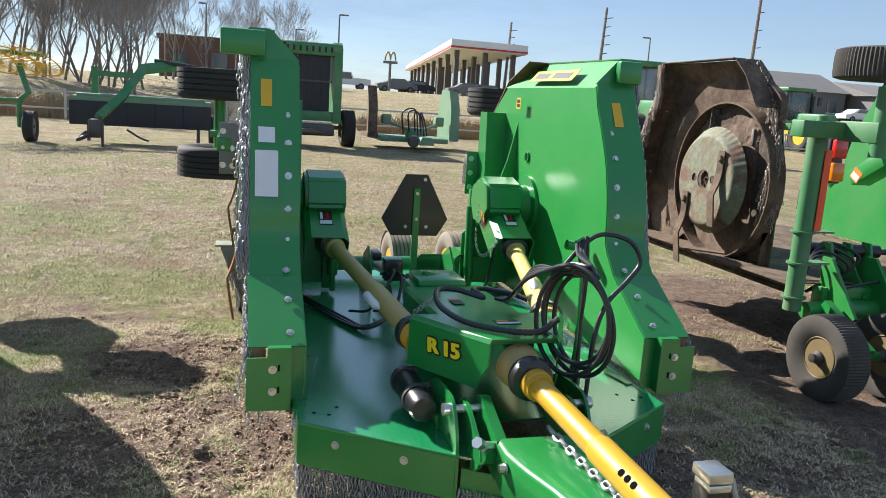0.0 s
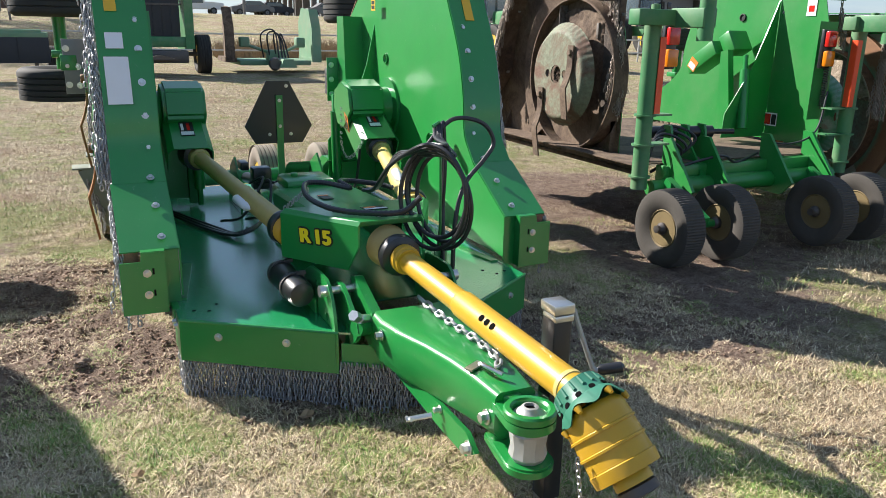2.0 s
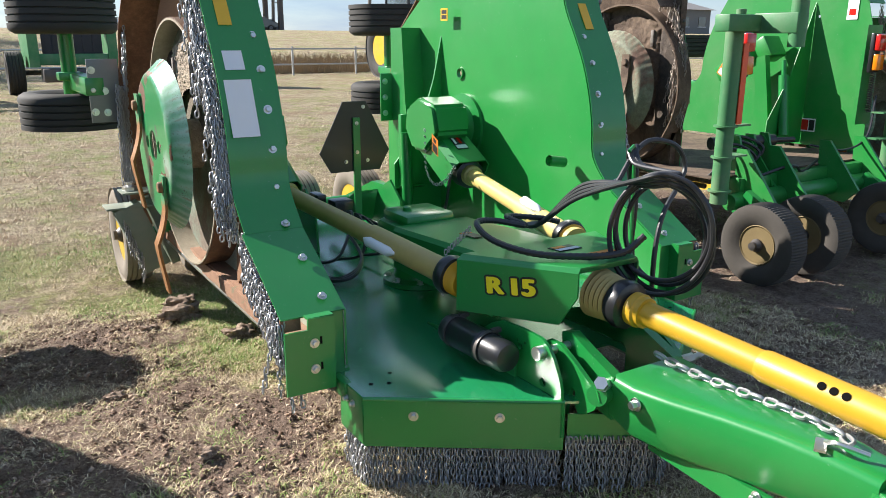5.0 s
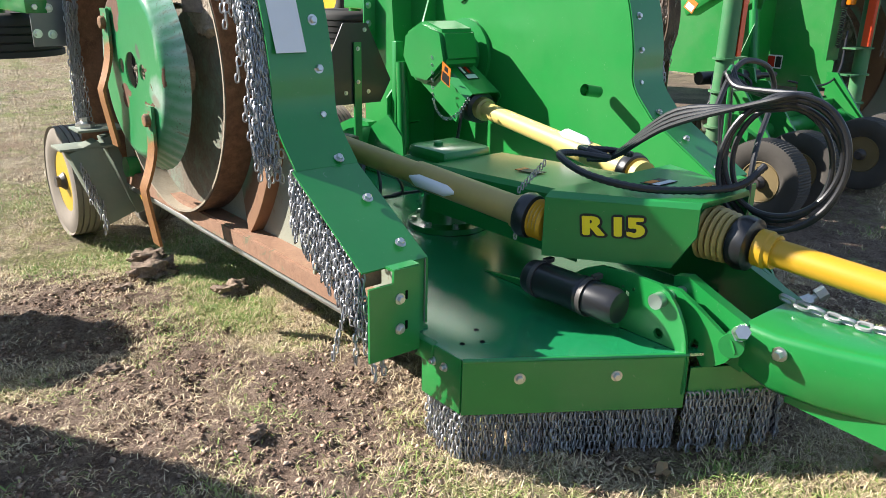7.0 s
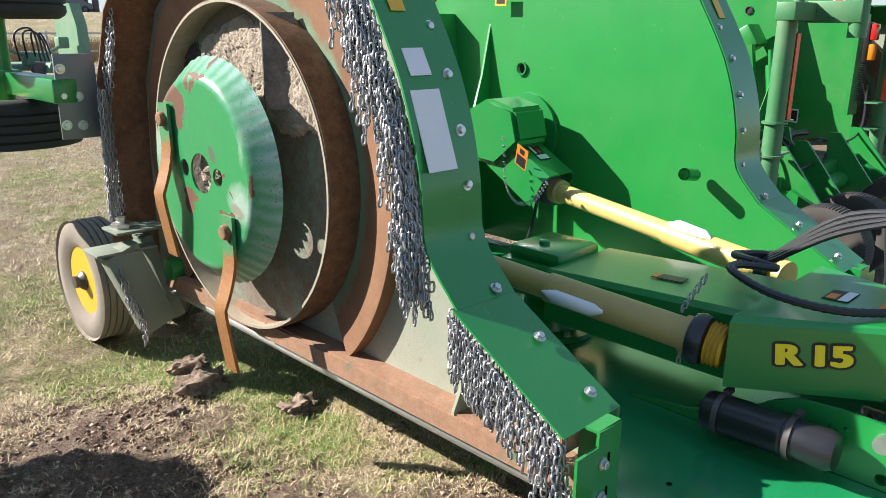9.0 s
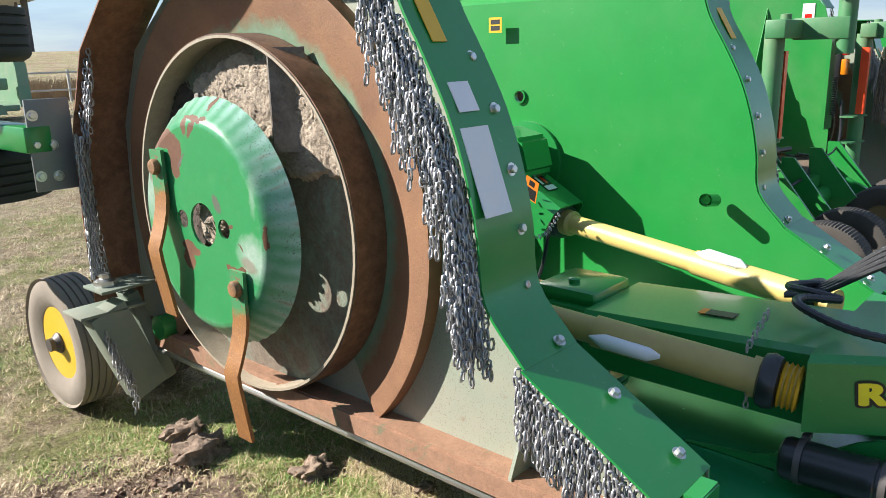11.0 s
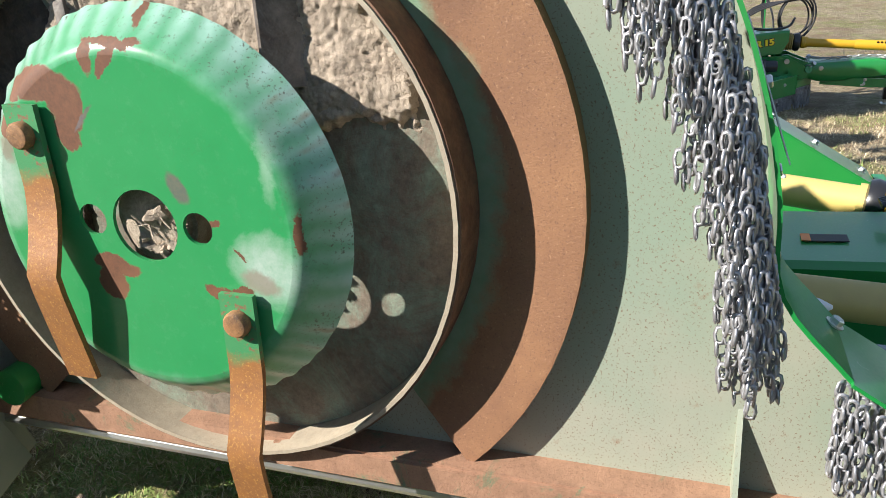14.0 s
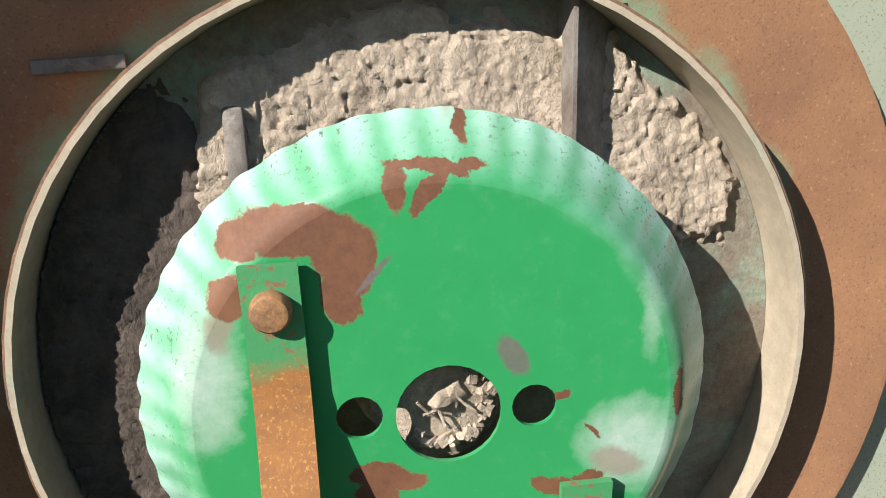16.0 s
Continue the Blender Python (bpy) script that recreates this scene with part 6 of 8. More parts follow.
    c0, c1 = Vector((0.855, 3.055, 0.468)), Vector((0.862, 2.73, 0.472))
    u = (c1 - c0).normalized()
    lathe(bm, [(0.04, 0.0), (0.052, 0.008), (0.056, 0.02), (0.056, 0.20), (0.058, 0.205), (0.058, 0.22), (0.054, 0.225), (0.054, 0.33), (0.046, 0.35), (0.02, 0.355)], c0, u, 28)
    can = part("manual_canister", bm, BLACK, cut, "glossy black plastic manual canister")
    for s in (0.05, 0.24):
        bm = B()
        lathe(bm, [(0.0565, -0.008), (0.0600, -0.008), (0.0600, 0.008), (0.0565, 0.008)], c0 + u * s, u, 28, True)
        box(bm, c0 + u * s + Vector((0.03, 0, 0.058)), (0.035, 0.018, 0.014))
        part("clamp", bm, STEEL, can)
    bm = B()
    box(bm, (0.90, 2.92, 0.43), (0.07, 0.34, 0.012), None, 0.003)
    box(bm, (0.93, 2.92, 0.40), (0.012, 0.34, 0.06), None, 0.003)
    part("canister_shelf", bm, g, cut)


def hoses(cut):
    """Coiled hydraulic hoses tied over the shield."""
    c = Vector((1.345, 2.515, 0.862))
    h = Vector((0.44, -0.90, 0.0)).normalized()
    nn = Vector((0.90, 0.44, 0)).normalized()
    tie = Vector((1.326, 3.114, 0.772))
    knot = Vector((1.503, 2.825, 1.083))
    for k in range(4):
        r = (0.200, 0.178, 0.190, 0.165)[k]
        o = nn * (0.020 * k - 0.03) + Vector((0, 0, (0.0, 0.015, -0.016, -0.01)[k]))
        pts = [tie + Vector((0.012 * k - 0.03, 0.10, -0.012)), tie + Vector((0.010 * k - 0.015, 0.0, 0.012 + 0.006 * k)), Vector((1.305 + 0.012 * k, 2.90, 0.925 + 0.016 * k))]
        for j in range(15):
            a = 1.95 - j * (math.tau * 1.10) / 14
            wob = 1 + 0.04 * math.sin(2 * a + 1.3 * k)
            pts.append(c + o + h * (0.86 * r * wob * math.cos(a) - 0.02) + Vector((0, 0, r * 1.02 * wob * math.sin(a))) + nn * (0.004 * j))
        pts.append(knot + Vector((-0.05 + 0.008 * k, -0.06, -0.03)))
        pts.append(knot + Vector((0.012 * k - 0.02, 0.01, 0.006 * k)))
        pts.append(knot + Vector((0.02, 0.02 - 0.008 * k, -0.20)))
        pts.append(knot + Vector((0.0, -0.05 + 0.02 * k, -0.58)))
        bm = B()
        tube(bm, smooth_path(pts, 7), 0.0088, 9)
        part("hydraulic_hose", bm, HOSE, cut, "coiled black hydraulic hose")
    bm = B()
    q = [knot + Vector((-0.10, -0.02, -0.10)), knot, Vector((1.58, 2.82, 1.125)), Vector((1.69, 2.80, 1.10)), Vector((1.737, 2.79, 1.02)), Vector((1.68, 2.77, 0.95)), Vector((1.58, 2.74, 0.86)), Vector((1.53, 2.72, 0.72)), Vector((1.51, 2.70, 0.48))]
    tube(bm, smooth_path(q, 7), 0.0095, 9)
    part("hydraulic_hose", bm, HOSE, cut, "coiled black hydraulic hose")
    # corrugated conduit that loops over the shield's top
    bm = B()
    pts = smooth_path([(1.40, 3.10, 0.785), (1.34, 3.14, 0.80), (1.22, 3.18, 0.815), (1.15, 3.10, 0.83), (1.17, 3.03, 0.815), (1.08, 3.10, 0.83), (0.99, 3.08, 0.835), (0.965, 2.95, 0.805), (1.02, 2.80, 0.785), (1.13, 2.68, 0.785), (1.24, 2.60, 0.80), (1.30, 2.56, 0.86)], 14)
    tube(bm, pts, [0.0125 if i % 2 else 0.0105 for i in range(len(pts))], 9)
    part("conduit", bm, HOSE, cut, "corrugated black conduit lying on the shield")
    bm = B()
    for i in range(9):
        link_into(bm, Vector((1.02 - 0.012 * i, 3.17 + 0.002 * i, 0.79 - 0.010 * i)), (i % 2) * 1.57, 0.028, 0.018, 0.0028, 8, 4)
    part("tie_chain", bm, CHAIN, cut)
    bm = B()
    for i in range(6):
        link_into(bm, Vector((0.90, 3.17, 0.66 - 0.02 * i)), (i % 2) * 1.57, 0.028, 0.018, 0.0028, 8, 4)
    part("tie_chain", bm, CHAIN, cut)
    bm = B()
    tube(bm, [(1.50, 2.80, 0.46), (1.503, 2.825, 1.09), (1.49, 2.82, 1.11), (1.46, 2.81, 1.095)], 0.007, 8)
    box(bm, (1.50, 2.80, 0.50), (0.06, 0.012, 0.12), None, 0.004)
    box(bm, (1.50, 2.86, 0.44), (0.06, 0.24, 0.012), None, 0.003)
    part("hose_stand", bm, GREEN, cut, "thin green hose stand")


NEW = dict(top=GREEN, skirt=GREEN, rear=RUST, under=CREAM, ring=RING, annulus=ANNULUS, band=RUST_BAND, flange=FLANGE, mud=MUD, pan=PAN, blade=KNIFE, bolt=BLADE, chain=CHAIN, chain_rear=CHAIN,
           tyre=TYRE, tyre_ground=TYRE_PALE, wing=GREEN_WING, deck=GREEN_DECK, rim=YELLOW, dull=GREY_GREEN, wing_label="folded green cutter wing with a smooth upper face", under_label="worn pale primer on the cutting side", rear_label="rust-brown rear skirt")


def front_details(cut):
    """Stickers and small fittings of the new machine."""
    def rim_at(z):
        for (y0, z0), (y1, z1) in zip(RIM[1:], RIM[2:]):
            if z0 <= z <= z1:
                f = (z - z0) / (z1 - z0)
                return y0 + (y1 - y0) * f, Vector((0, y1 - y0, z1 - z0)).normalized()
    for s in (-1, 1):
        y, t = rim_at(1.605)
        slab_label(cut, "reflector_strip", Vector((MID + s * 0.885, y, 1.605)) + Vector((0, -t.z, t.y)) * 0.0085, (1, 0, 0), t, 0.05, 0.19, DECAL_Y, (), "amber reflector strip")
    for z, w, h in ((1.40, 0.072, 0.075), (1.235, 0.10, 0.21)):
        y, t = rim_at(z)
        slab_label(cut, "taped_paper", Vector((MID - 0.885, y, z)) + Vector((0, -t.z, t.y)) * 0.0085, (1, 0, 0), t, w, h, PAPER, (), "blank white paper taped on the skirt")
    X = lambda d: MID + d
    slab_label(cut, "decal_strip", (X(0.795), 4.42, 1.789), (0, -1, 0), (0.135, 0, 0.155), 0.62, 0.085, DECAL_Y, [(-0.42, -0.25, -0.1, 0.25, INK), (0.0, -0.25, 0.4, 0.25, INK)], "yellow name strip with dark lettering bars")
    slab_label(cut, "small_sticker", (X(0.733), 4.80, 1.62), (0, -1, 0), (0, 0, 1), 0.075, 0.07, DECAL_Y, [(-0.35, 0.05, 0.35, 0.35, INK), (-0.35, -0.35, 0.35, -0.05, INK)], "yellow and black warning sticker")
    bm = B()
    tube(bm, [(X(0.735), 3.70, 0.90), (X(0.64), 3.70, 0.915)], 0.026, 16, False)
    tube(bm, [(X(0.735), 3.70, 0.90), (X(0.64), 3.70, 0.915)], 0.019, 16, False)
    part("pin_socket", bm, GREEN, cut, "short open tube socket")
    # warning tag on a chain at the gear guard
    slab_label(cut, "hanging_tag", (X(0.40), 4.36, 0.93), (0, -1, -0.5), (-0.2, -0.3, 0.9), 0.07, 0.10, ORANGE, [(-0.4, -0.45, 0.4, 0.05, INK), (-0.2, 0.15, 0.2, 0.4, INK)], "orange and black warning tag")
    bm = B()
    pts = smooth_path([(X(0.40), 4.47, 1.0), (X(0.39), 4.44, 0.80), (X(0.40), 4.38, 0.72), (X(0.42), 4.30, 0.74), (X(0.46), 4.26, 0.82)], 6)
    for i, p in enumerate(pts):
        link_into(bm, p, (i % 2) * 1.57, 0.024, 0.016, 0.0025, 8, 4, 0.6)
    part("guard_chain", bm, CHAIN, cut)
    bm = B()
    tube(bm, smooth_path([(X(0.46), 4.30, 0.78), (X(0.44), 4.34, 0.55), (X(0.36), 4.40, 0.42), (X(0.25), 4.36, 0.40), (X(0.20), 4.25, 0.41)]), 0.009, 7)
    part("guard_hose", bm, HOSE, cut)


cutter = thing("rotary_cutter", (MID, 4.0, 0.0), "new green folding-wing rotary cutter with yellow drive shafts standing on turf", "rotary cutter", "parked rotary cutters")
deck_part(cutter, NEW)
wing_part(cutter, -1, NEW, 31)
wing_part(cutter, 1, NEW, 41, True, False)
for side in (-1, 1):
    wing_drive(cutter, side, NEW)
    wing_wheels(cutter, side, NEW)
rear_parts(cutter, NEW)
centre_drive(cutter, NEW)
hitch(cutter, NEW)
hoses(cutter)
front_details(cutter)

# the same model parked on both sides
copy_thing(cutter, pose(MID - 3.70, 4.18, 0.0, 0, 0, 14))
copy_thing(cutter, pose(MID + 6.05, 4.35, -0.2))

# ---- older cutter parked with its rear to the walk ----
OLD = dict(NEW, top=GREEN_DUSTY, wing=GREEN_DUSTY, skirt=BROWN, rear=BROWN, under=BROWN, ring=BROWN, band=BROWN, annulus=BROWN, flange=BROWN, mud=BROWN, pan=worn("scuffed_pan", (0.22, 0.24, 0.16), (0.20, 0.11, 0.07), 0.45, (0.12, 0.08, 0.05), 3), blade=BROWN, bolt=BROWN, chain=CHAIN_RUST, chain_rear=CHAIN_RUST,
           tyre=TYRE_DUSTY, rim=GREEN_DULL, wing_label="folded wing of the used cutter", under_label="soil-caked brown cutting side", rear_label="brown rear skirt")
OLD["outline"] = [(PY + (y - PY) * (0.58 if y > 4.9 else 1.0), z) for y, z in REAR_EDGE]
OLD["bevel"], OLD["rear_count"], OLD["ring_end"] = BROWN, 3, 5.16
OLD["pin"] = OLD["ring_floor"] = BROWN
RIGHT_OLD = dict({k: v for k, v in OLD.items() if k != "ring_end"}, bevel=GREEN_DUSTY, skirt=GREEN_DUSTY, rear=GREEN_DUSTY)


TAN_RIM = simple("dusty_yellow_rim", (0.17, 0.122, 0.05), 0.7, 0, 0, 0.35, 12, 0.2)


def old_cutter():
    global GAP, SPREAD
    GAP, SPREAD = 0.21, 0.0
    ob = thing("rotary_cutter", (MID, 4.0, -0.2), "used green rotary cutter with a soil-caked folded wing", "rotary cutter", "parked rotary cutters")
    wing = wing_part(ob, 1, OLD, 51)
    wing.location += Vector((-0.21, -0.38, -0.06))
    wing_part(ob, -1, RIGHT_OLD, 61, True, False)
    bm = B()
    prism(bm, [(0.22, 2.88), (1.20, 2.36), (2.18, 2.88), (2.18, 5.3), (0.22, 5.3)], "z", 0.366, 0.374)
    part("deck", bm, BROWN, ob, "deck sheet caked with brown soil")
    # rear cross tube, lift arms and brackets
    bm = B()
    tube(bm, [(0.30, 5.40, 0.22), (2.10, 5.40, 0.22)], 0.055, 18)
    tube(bm, [(0.45, 5.40, 0.22), (1.95, 5.40, 0.22)], 0.062, 18)
    part("axle", bm, GREEN_DUSTY, ob, "round axle tube")
    for x in (0.50, 0.95, 1.55, 1.90):
        bm = B()
        prism(bm, [(5.30, 0.12), (5.52, 0.12), (5.62, 0.22), (5.36, 0.55), (5.28, 0.55)], "x", x - 0.012, x + 0.012)
        part("axle_lug", bm, GREEN_DUSTY, ob)
    bm = B()
    box(bm, (1.2, 5.32, 0.30), (1.5, 0.10, 0.12), None, 0.01)
    part("cross_beam", bm, GREEN_DUSTY, ob)
    bm = B()
    for x in (1.45, 1.62):
        prism(bm, [(5.1, 0.30), (5.4, 0.25), (5.36, 0.36), (5.16, 0.60), (5.10, 0.60)], "x", x, x + 0.015)
    part("lift_arm", bm, GREEN_DUSTY, ob, "green lift arm plates")
    for x, d in ((0.38, 1), (0.80, -1), (1.75, 1), (2.22, -1)):
        tyre_wheel(ob, (x, 5.77, 0.035), (-d, 0, 0), 0.258, 0.17, TYRE_DUSTY, TAN_RIM, True, "wheel")
    for x in (0.59, 1.985):
        bm = B()
        tube(bm, [(x - 0.18, 5.77, 0.035), (x + 0.18, 5.77, 0.035)], 0.028, 12)
        prism(bm, [(5.36, 0.14), (5.46, 0.30), (5.86, 0.10), (5.82, 0.02)], "x", x - 0.025, x + 0.025)
        part("wheel_arm", bm, GREEN, ob, "bright green wheel arm")
    # upright posts with reflector tape, wing wheel arms
    for s, x in ((1, 2.18), (-1, 0.18)):
        bm = B()
        tube(bm, [(x, 5.38, 0.22), (x, 5.38, 1.34)], 0.056, 18)
        for z in (0.30, 0.52, 0.72):
            lathe(bm, [(0.075, 0), (0.075, 0.012)], (x, 5.38, z), (0, 0, 1), 18)
        for z in (0.52, 0.72):
            box(bm, (x - s * 0.10, 5.36, z + 0.006), (0.22, 0.10, 0.012))
        post = part("post", bm, GREEN_DULL, ob, "faded green upright post")
        bm = B()
        prism(bm, [(x - s * 0.025, 0.74), (x - s * 0.074, 0.74), (x - s * 0.074, 1.24), (x - s * 0.025, 1.24)], "y", 5.434, 5.440)
        box(bm, (x - s * 0.072, 5.41, 0.99), (0.008, 0.05, 0.50))
        part("reflector_tape", bm, RED_TAPE, post, "red and orange reflector tape")
        bm = B()
        box(bm, (x + 0.0, 5.45, 1.36), (0.44, 0.11, 0.10), None, 0.008)
        box(bm, (x - s * 0.13, 5.60, 1.36), (0.11, 0.30, 0.12), None, 0.008)
        tube(bm, [(x - s * 0.13, 5.72, 1.22), (x - s * 0.13, 5.72, 1.62)], 0.05, 16)
        lathe(bm, [(0.03, 0), (0.03, 0.03), (0.015, 0.034)], (x + s * 0.05, 5.45, 1.41), (0, 0, 1), 12)
        part("wing_wheel_arm", bm, GREEN_DULL, ob, "faded green box arm")
        tyre_wheel(ob, (x - s * 0.13, 5.72, 1.74), (0, 0, -1), 0.30, 0.17, TYRE_DUSTY, TAN_RIM, True, "wing_wheel")
        # lamp pair
        bm = B()
        lx = x + 0.22 if s < 0 else x - 0.235
        box(bm, (lx, 5.28, 1.17), (0.11, 0.03, 0.29), None, 0.006)
        lamp = part("lamp_bracket", bm, BLACK, ob, "black lamp bracket")
        bm = B()
        box(bm, (lx, 5.315, 1.245), (0.095, 0.045, 0.12), None, 0.012)
        part("red_lamp", bm, RED_LENS, lamp, "red tail lamp lens")
        bm = B()
        box(bm, (lx, 5.315, 1.10), (0.095, 0.045, 0.12), None, 0.012)
        part("amber_lamp", bm, AMBER, lamp, "amber signal lamp lens")
    # dark channel with a coil spring
    bm = B()
    box(bm, (0.32, 5.2, 1.0), (0.20, 0.03, 0.75))
    part("channel", bm, GREEN_DUSTY, ob)
    bm = B()
    coil = [(0.30 + 0.018 * math.cos(a), 5.235 + 0.018 * math.sin(a), 0.72 + a * 0.0028) for a in np.linspace(0, math.tau * 32, 32 * 8)]
    tube(bm, coil, 0.004, 5)
    part("spring", bm, STEEL, ob)
    # gear guard, fin and lift cylinder on the far wing; local x runs from the far face inwards
    W = lambda wx: MID - (wx - 4.60)
    V = lambda wy: 4.0 - (wy - 5.46)
    bm = B()
    m = Matrix.Rotation(radians(32), 3, "X")
    box(bm, (W(5.30), V(5.30), 1.06), (0.20, 0.36, 0.13), m, 0.008)
    guard = part("gear_guard", bm, GREEN_DUSTY, ob, "tilted green gear guard")
    bm = B()
    box(bm, (W(5.36), V(5.06), 1.19), (0.22, 0.13, 0.19), m, 0.02)
    part("gear_case", bm, GREEN_DUSTY, ob, "cast green gear case")
    slab_label(ob, "warning_sticker", (W(5.30) + 0.101, V(5.38), 1.0), (0, 0.85, -0.53), (0, 0.53, 0.85), 0.10, 0.10, ORANGE, [(-0.4, -0.4, 0.4, 0.1, PAPER)], "orange and white warning sticker")
    bm = B()
    prism(bm, [(W(5.54), 1.56), (W(5.54), 0.42), (W(5.05), 0.42), (W(5.06), 0.62), (W(5.30), 0.98), (W(5.46), 1.36)], "y", V(4.80), V(4.80) + 0.005)
    part("gusset_plate", bm, GREEN_WING, ob, "curved triangular gusset plate")
    bm = B()
    prism(bm, [(V(5.06), 1.12), (V(4.98), 1.14), (V(4.86), 0.45), (V(5.02), 0.45)], "x", W(5.26), W(5.20))
    part("lift_link", bm, GREEN_DUSTY, ob, "flat green lift link")
    bm = B()
    tube(bm, [(W(5.22), V(4.74), 0.50), (W(5.28), V(4.84), 0.98)], 0.042, 16)
    tube(bm, [(W(5.28), V(4.84), 0.98), (W(5.29), V(4.86), 1.10)], 0.02, 12)
    part("lift_cylinder", bm, GREEN, ob, "green lift cylinder")
    bm = B()
    lathe(bm, [(0.034, 0), (0.034, 0.01), (0.026, 0.011), (0.024, 0.002)], (W(5.543), V(5.19), 1.41), (1, 0, 0), 18)
    part("round_hole", bm, INK, ob)
    slab_label(ob, "small_sticker", (W(5.54) + 0.003, V(4.75), 0.57), (0, 1, 0), (0, 0, 1), 0.16, 0.11, PAPER, [(-0.45, -0.4, 0.1, 0.4, RED_LENS), (0.15, -0.4, 0.45, 0.4, INK)], "small white and red sticker")
    # hydraulic ram and hoses over the axle
    bm = B()
    tube(bm, [(W(3.95), V(4.45), 0.55), (W(4.45), V(4.30), 0.56)], 0.045, 14)
    tube(bm, [(W(4.45), V(4.30), 0.56), (W(4.62), V(4.25), 0.56)], 0.02, 12)
    part("axle_ram", bm, BLACK, ob, "black hydraulic ram")
    for k in range(5):
        bm = B()
        tube(bm, smooth_path([(W(3.70 + 0.03 * k), V(4.25), 0.36), (W(3.85 + 0.05 * k), V(4.18 + 0.05 * k), 0.52 + 0.02 * k), (W(4.05 + 0.04 * k), V(4.20), 0.40 + 0.03 * k), (W(3.9), V(4.3), 0.28)]), 0.010, 7)
        part("hydraulic_line", bm, HOSE, ob, "thin black hydraulic line")
    for k in range(3):
        bm = B()
        prism(bm, [(V(4.34), 0.62), (V(4.27), 0.62), (V(4.22), 0.45), (V(4.05), 0.27), (V(4.30), 0.27)], "x", W(4.02 + 0.16 * k), W(4.04 + 0.16 * k))
        part("lift_arm", bm, GREEN_DUSTY, ob, "green lift arm plate")
    bm = B()
    tube(bm, smooth_path([(0.95, 5.2, 0.5), (0.7, 5.32, 0.46), (0.45, 5.34, 0.55), (0.33, 5.3, 0.85)]), 0.008, 7)
    tube(bm, smooth_path([(1.9, 5.35, 0.33), (1.5, 5.42, 0.42), (1.3, 5.38, 0.36), (1.0, 5.3, 0.40)]), 0.010, 7)
    part("cable", bm, HOSE, ob)
    slab_label(ob, "small_sticker", (MID - 0.942, 4.98, 1.50), (0, 1, 0), (0, 0, 1), 0.09, 0.16, PAPER, [(-0.3, -0.3, 0.3, 0.0, RED_LENS)], "small white and red sticker")
    slab_label(ob, "orange_stripe", (MID - 1.01, 4.95, 1.803), (0, 1, 0), (-0.135, 0, 0.155), 0.16, 0.05, RED_TAPE, (), "red and orange stripe")
    return ob


older = old_cutter()
GAP = 0.0
older.matrix_basis = pose(4.60, 5.46, 0.02, 0, 0, 180)

# ---- loose things on the turf ----
def clod(x, y, r, seed):
    global OFF
    z = ground_height(x, y)
    OFF = Vector((x, y, z))
    bm = B()
    bmesh.ops.create_icosphere(bm, subdivisions=4, radius=r)
    for v in bm.verts:
        k = 1 + 0.6 * noise.noise(v.co * (1.4 / r) + Vector((seed, 0, 0))) + 0.45 * noise.noise(v.co * (3.5 / r)) + 0.22 * noise.noise(v.co * (9.0 / r))
        v.co = Vector((v.co.x * k * 1.3, v.co.y * k, v.co.z * k * 0.62)) + OFF + Vector((0, 0, r * 0.25))
    ob = part("soil_clod", bm, CLOD, None, "", 60)
    ob.location = OFF
    tagged(ob, "crumbly brown soil clod lying on the turf", "clod", "soil clods under the wing")


CLOD = worn("loose_soil", (0.34, 0.25, 0.185), (0.22, 0.155, 0.11), 0.4, (0.15, 0.10, 0.07), 14, 0.95, 1.0)
for i, (x, y, r) in enumerate(((0.38, 5.10, 0.085), (0.55, 4.62, 0.06), (0.42, 5.32, 0.07), (0.16, 4.95, 0.04), (0.72, 4.2, 0.03), (-0.15, 4.2, 0.035), (0.05, 3.4, 0.025))):
    clod(x, y, r, i * 3.1)


def dry_leaf(x, y, size, turn, seed):
    global OFF
    z = ground_height(x, y) + 0.018
    OFF = Vector((0, 0, 0))
    rng = random.Random(seed)
    bm = B()
    n = 18
    rim = []
    for i in range(n):
        a = i * math.tau / n
        r = size * (0.55 + 0.45 * abs(math.cos(2.5 * a)) ** 0.6) * rng.uniform(0.85, 1.1)
        rim.append(bm.verts.new((r * math.cos(a), r * math.sin(a) * 0.7, 0.25 * size * math.sin(2 * a) + rng.uniform(0, 0.15) * size)))
    mid = bm.verts.new((0, 0, 0))
    for i in range(n):
        bm.faces.new((mid, rim[i], rim[(i + 1) % n]))
    bmesh.ops.solidify(bm, geom=list(bm.faces), thickness=0.001)
    ob = part("dry_leaf", bm, LEAF, None, "", 30)
    ob.matrix_basis = pose(x, y, z, rng.uniform(-15, 25), rng.uniform(-15, 15), turn)
    tagged(ob, "curled tan dry leaf lying in the grass", "leaf", "dry leaves on the turf")


LEAF = simple("dry_leaf_tan", (0.50, 0.36, 0.22), 0.8, 0, 0, 0.3, 60, 0.2)
for i, (x, y, s, t) in enumerate(((0.80, 2.46, 0.035, 20), (0.74, 2.52, 0.028, 120), (1.33, 2.10, 0.035, 200), (1.42, 2.02, 0.03, 70), (0.2, 2.3, 0.025, 10), (-0.6, 5.1, 0.03, 50), (2.6, 3.0, 0.03, 90))):
    dry_leaf(x, y, s, t, i)

